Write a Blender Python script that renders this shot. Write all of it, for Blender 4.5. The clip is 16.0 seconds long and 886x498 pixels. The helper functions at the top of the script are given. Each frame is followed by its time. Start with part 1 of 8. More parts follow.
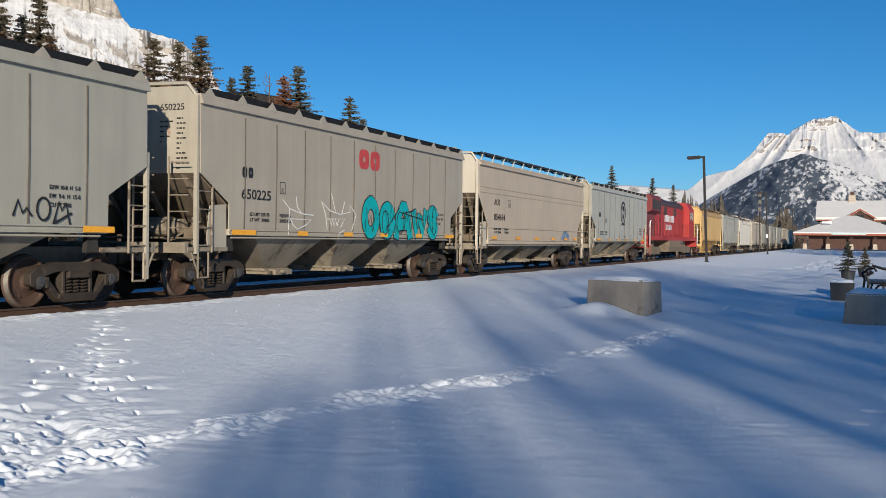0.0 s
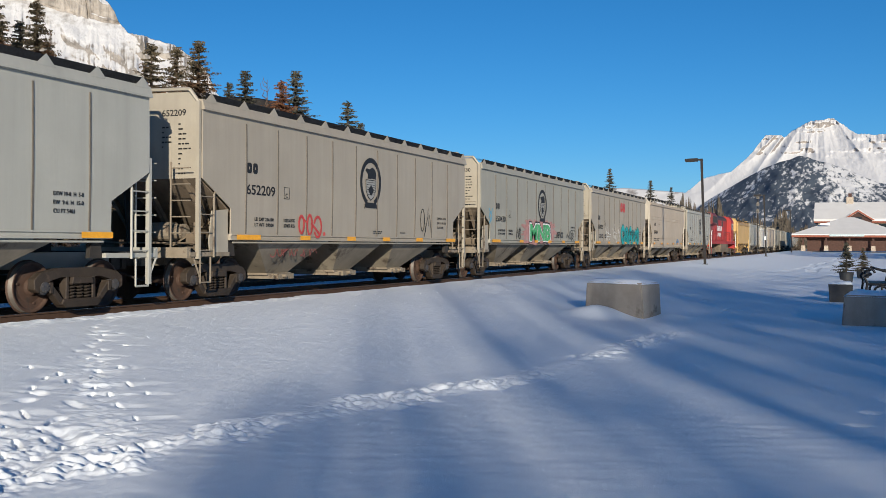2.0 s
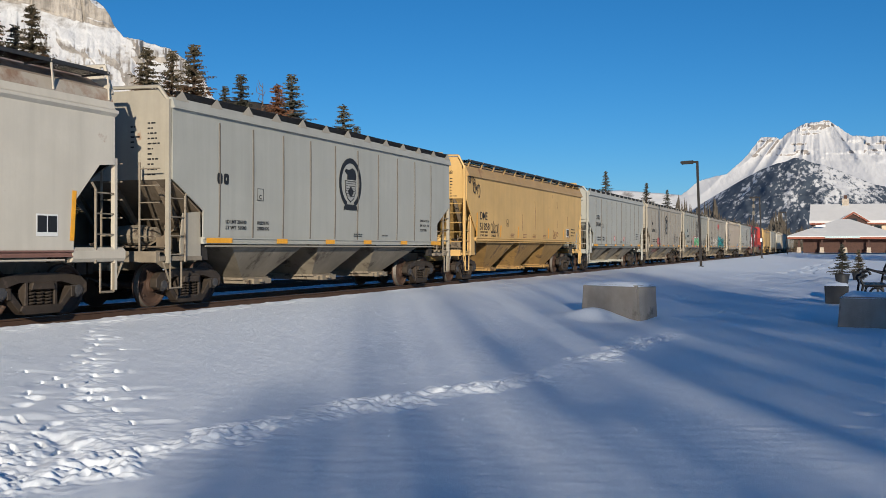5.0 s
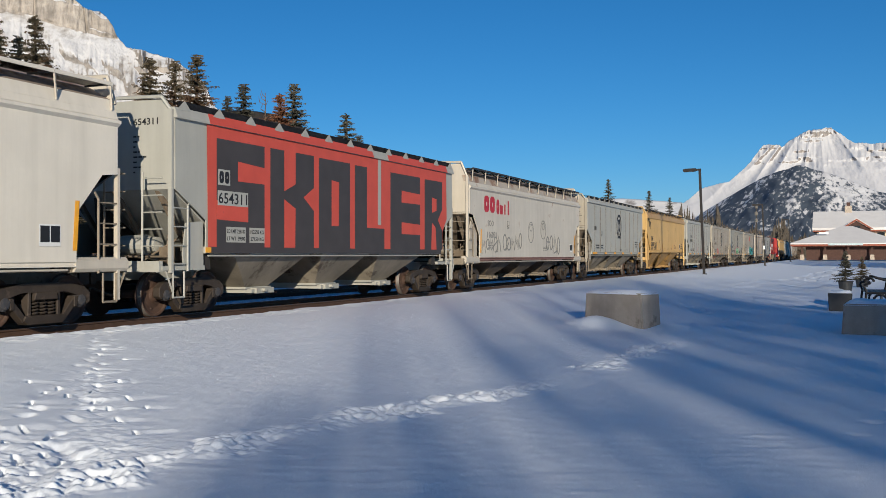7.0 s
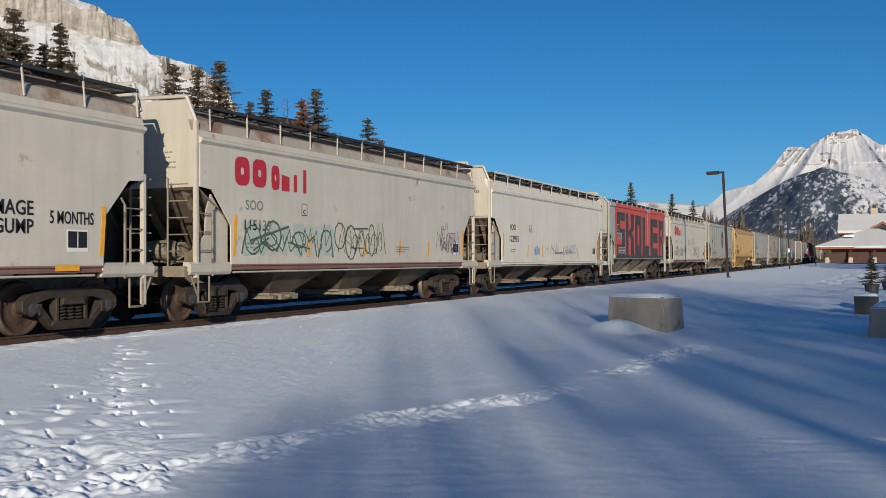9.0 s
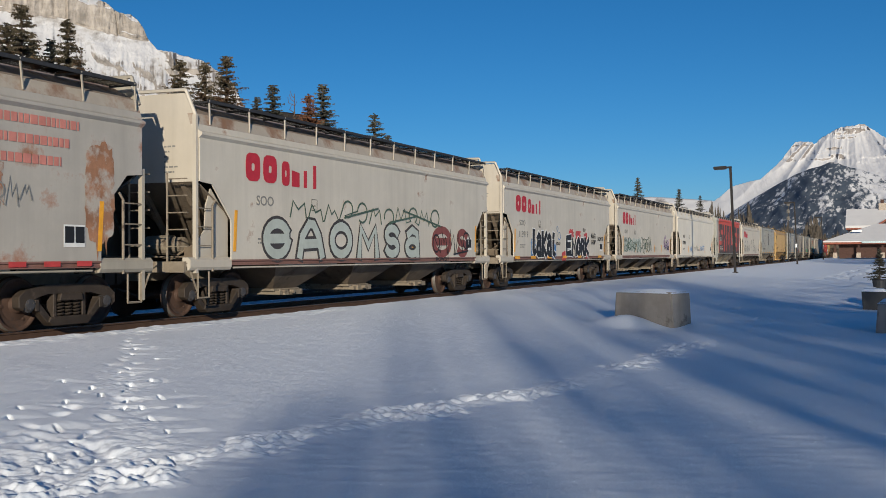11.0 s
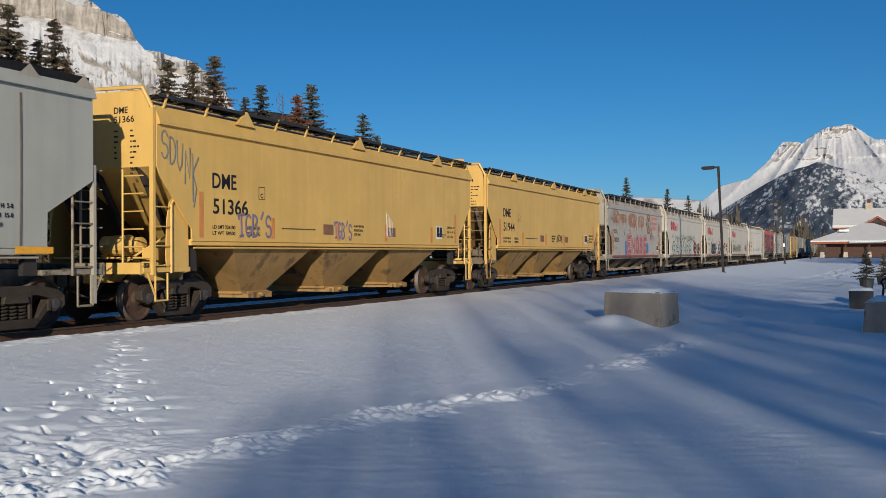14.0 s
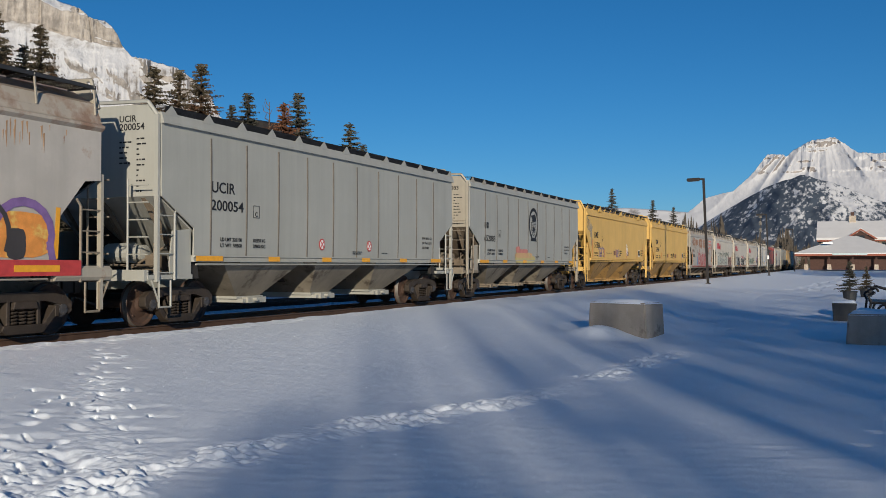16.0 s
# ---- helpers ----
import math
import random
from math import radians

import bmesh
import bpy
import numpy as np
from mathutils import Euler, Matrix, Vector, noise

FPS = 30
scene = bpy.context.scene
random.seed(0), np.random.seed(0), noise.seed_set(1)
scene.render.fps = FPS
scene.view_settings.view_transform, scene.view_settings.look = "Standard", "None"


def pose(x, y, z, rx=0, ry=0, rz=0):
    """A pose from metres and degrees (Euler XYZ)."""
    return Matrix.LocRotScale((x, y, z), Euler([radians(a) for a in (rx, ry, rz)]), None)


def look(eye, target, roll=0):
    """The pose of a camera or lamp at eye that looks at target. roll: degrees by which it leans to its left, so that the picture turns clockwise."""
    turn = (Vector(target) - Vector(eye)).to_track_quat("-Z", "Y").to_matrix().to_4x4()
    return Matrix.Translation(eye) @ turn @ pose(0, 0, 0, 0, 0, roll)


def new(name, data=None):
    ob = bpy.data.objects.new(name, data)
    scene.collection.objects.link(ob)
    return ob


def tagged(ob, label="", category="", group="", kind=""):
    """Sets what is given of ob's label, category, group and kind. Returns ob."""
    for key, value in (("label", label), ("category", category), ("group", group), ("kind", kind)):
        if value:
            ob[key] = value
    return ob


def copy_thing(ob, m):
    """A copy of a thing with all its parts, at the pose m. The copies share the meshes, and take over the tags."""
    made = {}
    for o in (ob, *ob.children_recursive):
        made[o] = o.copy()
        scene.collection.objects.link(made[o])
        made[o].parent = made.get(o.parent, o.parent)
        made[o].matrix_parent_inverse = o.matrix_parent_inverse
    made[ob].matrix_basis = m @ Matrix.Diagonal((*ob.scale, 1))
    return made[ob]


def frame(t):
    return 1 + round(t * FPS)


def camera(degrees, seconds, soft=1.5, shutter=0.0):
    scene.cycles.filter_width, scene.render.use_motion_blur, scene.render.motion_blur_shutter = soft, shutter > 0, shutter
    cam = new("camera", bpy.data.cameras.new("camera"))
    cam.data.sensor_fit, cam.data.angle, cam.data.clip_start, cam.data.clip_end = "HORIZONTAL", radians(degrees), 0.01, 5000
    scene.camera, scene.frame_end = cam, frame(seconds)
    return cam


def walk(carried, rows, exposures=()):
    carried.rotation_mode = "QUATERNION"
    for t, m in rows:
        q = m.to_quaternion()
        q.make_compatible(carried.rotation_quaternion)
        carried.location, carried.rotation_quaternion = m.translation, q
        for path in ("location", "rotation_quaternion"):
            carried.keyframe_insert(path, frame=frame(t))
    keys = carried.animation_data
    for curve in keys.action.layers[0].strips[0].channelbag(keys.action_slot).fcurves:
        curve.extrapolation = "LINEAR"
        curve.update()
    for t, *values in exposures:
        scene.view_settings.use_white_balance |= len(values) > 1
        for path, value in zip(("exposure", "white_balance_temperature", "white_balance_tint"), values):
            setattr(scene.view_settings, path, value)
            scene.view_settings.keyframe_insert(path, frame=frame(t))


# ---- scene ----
cam = camera(48.57, 16.0, soft=0.4)
EYE = (14.13, 0.0, 1.28)
# seconds, yaw, pitch, roll in degrees
TURNS = (
    (0.0, 22.447, -0.548, 0.682),
    (0.5, 22.723, -0.410, 0.676),
    (1.0, 22.765, -0.270, 0.525),
    (1.5, 22.668, -0.302, 0.412),
    (2.0, 22.360, -0.328, 0.379),
    (2.5, 22.381, -0.507, 0.280),
    (3.0, 22.317, -0.725, 0.325),
    (3.5, 22.192, -0.628, 0.307),
    (4.0, 22.192, -0.453, 0.246),
    (6.5, 22.095, 0.202, 0.150),
    (7.0, 22.306, 0.353, -0.015),
    (7.5, 22.615, 0.582, -0.173),
    (8.0, 23.039, 0.805, -0.238),
    (8.5, 23.381, 0.751, -0.179),
    (9.0, 23.593, 0.595, -0.209),
    (9.5, 23.811, 0.394, -0.180),
    (10.0, 24.079, 0.294, -0.138),
    (12.5, 23.779, 0.381, -0.359),
    (13.0, 23.739, 0.374, -0.334),
    (13.5, 23.522, 0.321, -0.342),
    (14.0, 23.342, 0.328, -0.326),
    (14.5, 23.069, 0.431, -0.375),
    (15.0, 22.868, 0.559, -0.315),
    (15.5, 22.749, 0.944, -0.040),
    (16.0, 22.515, 0.883, 0.092),
)
walk(cam, [(t, pose(*EYE, 90 + p, 0, y) @ pose(0, 0, 0, 0, 0, r)) for t, y, p, r in TURNS], exposures=[(t, e, 5100, 4) for t, e in ((0.0, 0.35), (1.5, 0.37), (2.5, 0.32), (3.0, 0.26), (4.0, 0.26), (6.5, 0.22), (7.5, 0.18), (8.0, 0.12), (9.0, 0.09), (10.0, 0.06), (12.5, 0.03), (14.0, 0.01), (16.0, -0.02))])

# ---- world and sun ----
SUN_AZ, SUN_EL = 153.0, 14.0          # degrees clockwise from +Y, degrees up
world = bpy.data.worlds.new("sky")
scene.world = world
world.use_nodes = True
wn = world.node_tree.nodes
sky = wn.new("ShaderNodeTexSky")
sky.sky_type = "NISHITA"
sky.sun_disc = False
sky.sun_elevation = radians(SUN_EL)
sky.sun_rotation = radians(SUN_AZ)
sky.altitude = 1400.0
sky.air_density, sky.dust_density, sky.ozone_density = 1.0, 0.1, 4.5
wn["Background"].inputs["Strength"].default_value = 0.0600
vivid = wn.new("ShaderNodeHueSaturation")
vivid.inputs["Saturation"].default_value, vivid.inputs["Hue"].default_value = 1.10, 0.494
world.node_tree.links.new(sky.outputs[0], vivid.inputs["Color"])
world.node_tree.links.new(vivid.outputs[0], wn["Background"].inputs["Color"])
sun_to = Vector((math.sin(radians(SUN_AZ)) * math.cos(radians(SUN_EL)), math.cos(radians(SUN_AZ)) * math.cos(radians(SUN_EL)), math.sin(radians(SUN_EL))))
sun = new("sun", bpy.data.lights.new("sun", "SUN"))
sun.data.energy, sun.data.angle, sun.data.color = 5.0, radians(0.53), (1.0, 0.738, 0.468)
sun.matrix_basis = look((0, 0, 40), Vector((0, 0, 40)) - sun_to)


# ---- materials ----
def mat(name, base, rough=0.6, metal=0.0, vary=0.25, scale=3.0, second=None, amount=0.0, patch=1.2, bump=0.0, bscale=40.0, rand=0.0, spec=0.5, detail=6.0, streak=0.0):
    """A surface with grain at two scales; second: a colour that shows in patches (rust, dirt, snow)."""
    m = bpy.data.materials.new(name)
    m.use_nodes = True
    nt = m.node_tree
    n, ln = nt.nodes, nt.links
    b = n["Principled BSDF"]
    b.inputs["Roughness"].default_value, b.inputs["Metallic"].default_value = rough, metal
    b.inputs["Specular IOR Level"].default_value = spec
    tc = n.new("ShaderNodeTexCoord")
    co = tc.outputs["Object"]

    def noise_at(s, d=detail, r=0.55):
        t = n.new("ShaderNodeTexNoise")
        t.inputs["Scale"].default_value, t.inputs["Detail"].default_value, t.inputs["Roughness"].default_value = s, d, r
        ln.new(co, t.inputs["Vector"])
        return t.outputs["Fac"]

    def ramp(fac, lo, hi, a, c):
        r = n.new("ShaderNodeMapRange")
        r.inputs["From Min"].default_value, r.inputs["From Max"].default_value = lo, hi
        r.inputs["To Min"].default_value, r.inputs["To Max"].default_value = a, c
        ln.new(fac, r.inputs["Value"])
        return r.outputs["Result"]

    def mix(fac, a, c, kind="MIX"):
        x = n.new("ShaderNodeMix")
        x.data_type, x.blend_type = "RGBA", kind
        for k, v in (("Factor", fac), (6, a), (7, c)):
            sock = x.inputs[0] if k == "Factor" else x.inputs[k]
            if hasattr(v, "links") or hasattr(v, "is_linked"):
                ln.new(v, sock)
            else:
                sock.default_value = v
        return x.outputs[2]

    col = mix(ramp(noise_at(scale), 0.3, 0.7, 0.0, 1.0), tuple(c * (1 - vary) for c in base) + (1,), tuple(min(1, c * (1 + vary)) for c in base) + (1,))
    col = mix(ramp(noise_at(scale * 13, 3), 0.3, 0.7, 0.0, 0.35), col, tuple(c * (1 - vary * 0.8) for c in base) + (1,))
    if second:
        col = mix(ramp(noise_at(patch, 8, 0.65), 0.62 - amount, 0.70 - amount * 0.7, 0.0, 1.0), col, tuple(second) + (1,))
    if streak:                         # dirt washed down the sides
        mp = n.new("ShaderNodeMapping")
        mp.inputs["Scale"].default_value = (1.0, 1.0, 0.06)
        ln.new(tc.outputs["Object"], mp.inputs["Vector"])
        co = mp.outputs["Vector"]
        col = mix(ramp(noise_at(4.5, 5, 0.6), 0.42, 0.75, 0.0, streak), col, tuple(c * 0.62 for c in base) + (1,))
        col = mix(ramp(noise_at(1.6, 3, 0.5), 0.45, 0.75, 0.0, streak * 0.8), col, tuple(min(1, c * 1.2) for c in base) + (1,))
        co = tc.outputs["Object"]
    if rand:
        oi = n.new("ShaderNodeObjectInfo")
        hv = n.new("ShaderNodeHueSaturation")
        ln.new(ramp(oi.outputs["Random"], 0, 1, 1 - rand, 1 + rand), hv.inputs["Value"])
        ln.new(col, hv.inputs["Color"])
        col = hv.outputs["Color"]
    ln.new(col, b.inputs["Base Color"])
    if bump:
        bp = n.new("ShaderNodeBump")
        bp.inputs["Strength"].default_value, bp.inputs["Distance"].default_value = bump, 0.02
        ln.new(noise_at(bscale, 4), bp.inputs["Height"])
        ln.new(bp.outputs["Normal"], b.inputs["Normal"])
    return m


M_STEEL = mat("dark_cast_steel", (0.040, 0.030, 0.022), 0.7, 0.0, 0.35, 4, (0.075, 0.055, 0.042), 0.03, 7, 0.4, 60)
M_WHEEL = mat("rusty_wheel_steel", (0.082, 0.050, 0.036), 0.7, 0.1, 0.3, 5, (0.05, 0.04, 0.035), 0.05, 6, 0.3, 50)
M_TREAD = mat("polished_tread", (0.17, 0.155, 0.14), 0.6, 0.5, 0.2, 8)
M_GALV = mat("grey_galvanised_grating", (0.15, 0.14, 0.125), 0.6, 0.2, 0.25, 6)
M_GRATE = mat("dark_grating", (0.035, 0.036, 0.04), 0.7, 0.2, 0.3, 20)
M_BLACK = mat("black_lettering", (0.012, 0.012, 0.013), 0.6, 0, 0.2, 10)
M_YELLOW = mat("yellow_reflective", (0.75, 0.36, 0.01), 0.45, 0, 0.12, 8)
M_REDP = mat("red_lettering", (0.42, 0.02, 0.035), 0.55, 0, 0.15, 8)
M_RAIL = mat("rail_steel", (0.12, 0.075, 0.05), 0.55, 0.4, 0.2, 6)
M_RAILTOP = mat("worn_rail_head", (0.4, 0.4, 0.42), 0.25, 1.0, 0.1, 6)
M_BALLAST = mat("dirty_ballast", (0.075, 0.055, 0.042), 0.95, 0, 0.5, 8, (0.2, 0.17, 0.15), -0.02, 14, 1.0, 30)
M_TIE = mat("creosoted_timber", (0.055, 0.04, 0.03), 0.9, 0, 0.4, 6, None, 0, 1, 0.5, 40, 0.3)
M_LAMP = mat("dark_painted_steel", (0.018, 0.015, 0.014), 0.5, 0.3, 0.2, 6)
M_CONC = mat("weathered_concrete", (0.31, 0.28, 0.24), 0.9, 0, 0.22, 2.5, (0.17, 0.145, 0.12), 0.02, 2.2, 0.6, 45, streak=0.45)
M_BARK = mat("spruce_bark", (0.09, 0.065, 0.05), 0.95, 0, 0.4, 3, None, 0, 1, 0.8, 30)
M_NEEDLE = mat("spruce_needles", (0.10, 0.084, 0.054), 0.85, 0, 0.3, 0.8, (0.19, 0.10, 0.055), 0.085, 0.30, 0, 10, 0.2, 0.2)
M_NEEDLE_BROWN = mat("browned_needles", (0.18, 0.085, 0.045), 0.9, 0, 0.35, 0.8, (0.06, 0.06, 0.03), 0.0, 0.5, 0, 10, 0.2, 0.2)
M_NEEDLE_DARK = mat("grey_green_needles", (0.082, 0.080, 0.062), 0.9, 0, 0.4, 0.3, None, 0, 1, 0, 10, 0.2, 0.2)
M_FARWOOD = mat("brown_green_far_woods", (0.085, 0.072, 0.055), 0.9, 0, 0.4, 0.15, (0.12, 0.085, 0.06), 0.08, 0.1)
M_TWIG = mat("bare_twigs", (0.14, 0.095, 0.065), 0.95, 0, 0.35, 2)
M_WOODRED = mat("red_stained_wood", (0.26, 0.085, 0.05), 0.8, 0, 0.25, 3, None, 0, 1, 0.3, 25)
M_WOODBROWN = mat("brown_stained_wood", (0.062, 0.030, 0.022), 0.8, 0, 0.25, 3, None, 0, 1, 0.3, 25)
M_STONE = mat("fieldstone", (0.42, 0.36, 0.29), 0.9, 0, 0.3, 4, (0.25, 0.2, 0.16), 0.0, 6, 0.6, 12)
M_CREAM = mat("cream_stucco", (0.62, 0.50, 0.36), 0.85, 0, 0.08, 2, None, 0, 1, 0.2, 40)
M_GLASSY = mat("dark_window_glass", (0.02, 0.025, 0.03), 0.08, 0, 0.1, 2)
M_SIGN = mat("pale_blue_sign", (0.42, 0.52, 0.54), 0.5, 0, 0.1, 3)
M_SIGNW = mat("white_sign_paint", (0.75, 0.77, 0.77), 0.5, 0, 0.05, 3)
M_TUB = mat("dark_planter_tub", (0.03, 0.032, 0.035), 0.6, 0, 0.3, 5)
M_IRON = mat("black_wrought_iron", (0.012, 0.012, 0.014), 0.45, 0.5, 0.2, 6)


def snow_material(name, fine=True):
    m = bpy.data.materials.new(name)
    m.use_nodes = True
    n, ln = m.node_tree.nodes, m.node_tree.links
    b = n["Principled BSDF"]
    b.inputs["Base Color"].default_value = (0.825, 0.87, 0.93, 1)
    b.inputs["Roughness"].default_value = 0.55
    b.inputs["Specular IOR Level"].default_value = 0.3
    tc = n.new("ShaderNodeTexCoord")
    if fine:
        a = n.new("ShaderNodeTexNoise")
        a.inputs["Scale"].default_value, a.inputs["Detail"].default_value = 5.0, 9.0
        mp = n.new("ShaderNodeMapping")
        mp.inputs["Scale"].default_value = (1.0, 0.45, 1.0)
        ln.new(tc.outputs["Object"], mp.inputs["Vector"])
        ln.new(mp.outputs["Vector"], a.inputs["Vector"])
        c = n.new("ShaderNodeTexNoise")
        c.inputs["Scale"].default_value, c.inputs["Detail"].default_value = 160.0, 2.0
        ln.new(tc.outputs["Object"], c.inputs["Vector"])
        b1, b2 = n.new("ShaderNodeBump"), n.new("ShaderNodeBump")
        b1.inputs["Strength"].default_value, b1.inputs["Distance"].default_value = 0.26, 0.035
        b2.inputs["Strength"].default_value, b2.inputs["Distance"].default_value = 0.6, 0.006
        ln.new(a.outputs["Fac"], b1.inputs["Height"])
        ln.new(c.outputs["Fac"], b2.inputs["Height"])
        ln.new(b1.outputs["Normal"], b2.inputs["Normal"])
        ln.new(b2.outputs["Normal"], b.inputs["Normal"])
        # crystal facets: a few tiny glossy grains
        v = n.new("ShaderNodeTexVoronoi")
        v.inputs["Scale"].default_value = 55.0
        ln.new(tc.outputs["Object"], v.inputs["Vector"])
        r = n.new("ShaderNodeMapRange")
        r.inputs["From Min"].default_value, r.inputs["From Max"].default_value = 0.05, 0.09
        r.inputs["To Min"].default_value, r.inputs["To Max"].default_value = 0.22, 0.6
        ln.new(v.outputs["Distance"], r.inputs["Value"])
        ln.new(r.outputs["Result"], b.inputs["Roughness"])
    return m


M_SNOW = snow_material("fresh_snow")
M_SNOWFAR = snow_material("roof_snow", False)
M_ROOFSNOW = mat("wind_packed_roof_snow", (0.66, 0.65, 0.64), 0.7, 0, 0.05, 0.6, None, 0, 1, 0.4, 3)


# ---- mesh helpers ----
def box(bm, x0, x1, y0, y1, z0, z1):
    v = [bm.verts.new((x, y, z)) for z in (z0, z1) for y in (y0, y1) for x in (x0, x1)]
    for q in ((0, 2, 3, 1), (4, 5, 7, 6), (0, 1, 5, 4), (2, 6, 7, 3), (0, 4, 6, 2), (1, 3, 7, 5)):
        bm.faces.new([v[i] for i in q])
    return v


def prism(bm, pts, axis, a, b):
    """Extrude a polygon along an axis; pts in the two other axes, in the order x, y, z."""
    def place(p, q):
        return {"x": (q, p[0], p[1]), "y": (p[0], q, p[1]), "z": (p[0], p[1], q)}[axis]
    lo = [bm.verts.new(place(p, a)) for p in pts]
    hi = [bm.verts.new(place(p, b)) for p in pts]
    k = len(pts)
    bm.faces.new(lo[::-1])
    bm.faces.new(hi)
    for i in range(k):
        j = (i + 1) % k
        bm.faces.new((lo[i], lo[j], hi[j], hi[i]))


def rod(bm, p, q, r, seg=6, r2=None):
    p, q = Vector(p), Vector(q)
    d = (q - p).normalized()
    u = d.orthogonal().normalized()
    w = d.cross(u)
    r2 = r if r2 is None else r2
    a = [bm.verts.new(p + (u * math.cos(t) + w * math.sin(t)) * r) for t in [2 * math.pi * i / seg for i in range(seg)]]
    b = [bm.verts.new(q + (u * math.cos(t) + w * math.sin(t)) * r2) for t in [2 * math.pi * i / seg for i in range(seg)]]
    bm.faces.new(a[::-1])
    bm.faces.new(b)
    for i in range(seg):
        j = (i + 1) % seg
        bm.faces.new((a[i], a[j], b[j], b[i]))


def lathe(bm, prof, axis="x", seg=24):
    """Turn a profile of (along, radius) round an axis."""
    rings = []
    for a, r in prof:
        ring = []
        for i in range(seg):
            t = 2 * math.pi * i / seg
            c, s = r * math.cos(t), r * math.sin(t)
            ring.append(bm.verts.new({"x": (a, c, s), "y": (c, a, s), "z": (c, s, a)}[axis]))
        rings.append(ring)
    for p, q in zip(rings, rings[1:]):
        for i in range(seg):
            j = (i + 1) % seg
            bm.faces.new((p[i], p[j], q[j], q[i]))
    bm.faces.new(rings[0][::-1])
    bm.faces.new(rings[-1])


def mesh_of(name, bm, material, smooth=False):
    bmesh.ops.recalc_face_normals(bm, faces=bm.faces)
    me = bpy.data.meshes.new(name)
    bm.to_mesh(me)
    bm.free()
    for m in (material if isinstance(material, (list, tuple)) else [material]):
        me.materials.append(m)
    if smooth:
        me.polygons.foreach_set("use_smooth", [True] * len(me.polygons))
    return me


def put(name, me, parent=None, m=None, label=""):
    ob = new(name, me)
    ob.parent = parent
    if m is not None:
        ob.matrix_basis = m
    return tagged(ob, label)


def part(name, bm, material, parent, label="", m=None, smooth=False):
    return put(name, mesh_of(name, bm, material, smooth), parent, m, label)


def thing(name, label, category, group="", kind="", at=(0, 0, 0), rz=0):
    ob = new(name)
    ob.empty_display_size = 0.3
    ob.matrix_basis = pose(*at, 0, 0, rz)
    return tagged(ob, label, category, group, kind)


def big_mesh(name, verts, faces, material, smooth=True):
    me = bpy.data.meshes.new(name)
    me.from_pydata(verts, [], faces)
    me.materials.append(material)
    if smooth:
        me.polygons.foreach_set("use_smooth", [True] * len(me.polygons))
    me.update()
    return me


# ---- ground ----
def smooth01(a, b, v):
    t = np.clip((v - a) / (b - a), 0, 1)
    return t * t * (3 - 2 * t)


def wave(x, y, s, seed):
    """Smooth pseudo-noise on arrays."""
    r = np.random.RandomState(seed)
    out = np.zeros_like(x)
    for _ in range(7):
        a, p, k = r.uniform(0, math.tau), r.uniform(0, math.tau), s * r.uniform(0.6, 1.7)
        out += np.sin((x * math.cos(a) + y * math.sin(a)) * k + p)
    return out / 7


def cells(x, y, s, seed):
    """Lattice noise between -1 and 1 on arrays."""
    table = np.random.RandomState(seed).uniform(-1, 1, (256, 256))
    u, v = x * s, y * s
    i, j = np.floor(u).astype(int), np.floor(v).astype(int)
    f, g = u - i, v - j
    f, g = f * f * (3 - 2 * f), g * g * (3 - 2 * g)
    def at(a, b):
        return table[(i + a) % 256, (j + b) % 256]
    return (at(0, 0) * (1 - f) + at(1, 0) * f) * (1 - g) + (at(0, 1) * (1 - f) + at(1, 1) * f) * g


PRINTS = []          # x, y, radius along, radius across, turn, depth
rng = random.Random(7)


def trail(pts, step, spread, size, depth):
    """Footprints along a line of a few corners."""
    for (ax, ay), (bx, by) in zip(pts, pts[1:]):
        d = math.hypot(bx - ax, by - ay)
        k = max(2, int(d / step))
        turn = math.atan2(by - ay, bx - ax)
        for i in range(k):
            f = (i + rng.uniform(-0.45, 0.45)) / k
            side = spread * (1 if i % 2 else -1) * rng.uniform(0.4, 1.2)
            PRINTS.append((ax + (bx - ax) * f - math.sin(turn) * side, ay + (by - ay) * f + math.cos(turn) * side,
                           size * rng.uniform(0.5, 1.45), size * rng.uniform(0.35, 0.75), turn + rng.uniform(-0.6, 0.6), depth * rng.uniform(0.35, 1.5)))


HOLES = ((5.71, 8.38), (6.30, 8.00), (6.26, 8.25), (6.67, 7.45), (6.83, 7.24), (6.90, 6.55), (7.55, 6.49), (7.78, 6.06), (8.08, 6.12), (8.34, 5.91), (8.58, 5.83), (8.65, 5.96),
         (8.49, 5.52), (8.71, 5.38), (8.55, 5.31), (6.38, 8.69), (6.64, 8.34), (7.05, 7.89), (7.35, 7.52), (7.46, 7.66), (6.37, 9.06), (7.21, 8.25), (7.68, 7.94), (7.91, 7.28),
         (8.39, 6.92), (8.63, 6.29), (9.06, 5.96), (9.12, 6.09), (5.64, 9.33), (5.53, 9.65), (4.24, 11.2), (4.6, 10.74), (5.17, 10.57), (7.97, 6.34), (8.3, 5.68), (6.63, 7.98), (6.62, 6.93))
for px, py in HOLES:                 # deep boot holes
    PRINTS.append((px, py, rng.uniform(0.09, 0.13), rng.uniform(0.017, 0.025), rng.uniform(2.1, 2.6), rng.uniform(0.075, 0.09)))
    PRINTS.append((px + 0.07, py + 0.06, rng.uniform(0.14, 0.24), rng.uniform(0.07, 0.11), rng.uniform(0.2, 1.2), rng.uniform(0.012, 0.022)))
trail([(2.7, 13.0), (4.2, 11.2), (5.0, 10.2), (6.4, 8.6), (7.3, 7.6)], 0.24, 0.10, 0.10, 0.024)
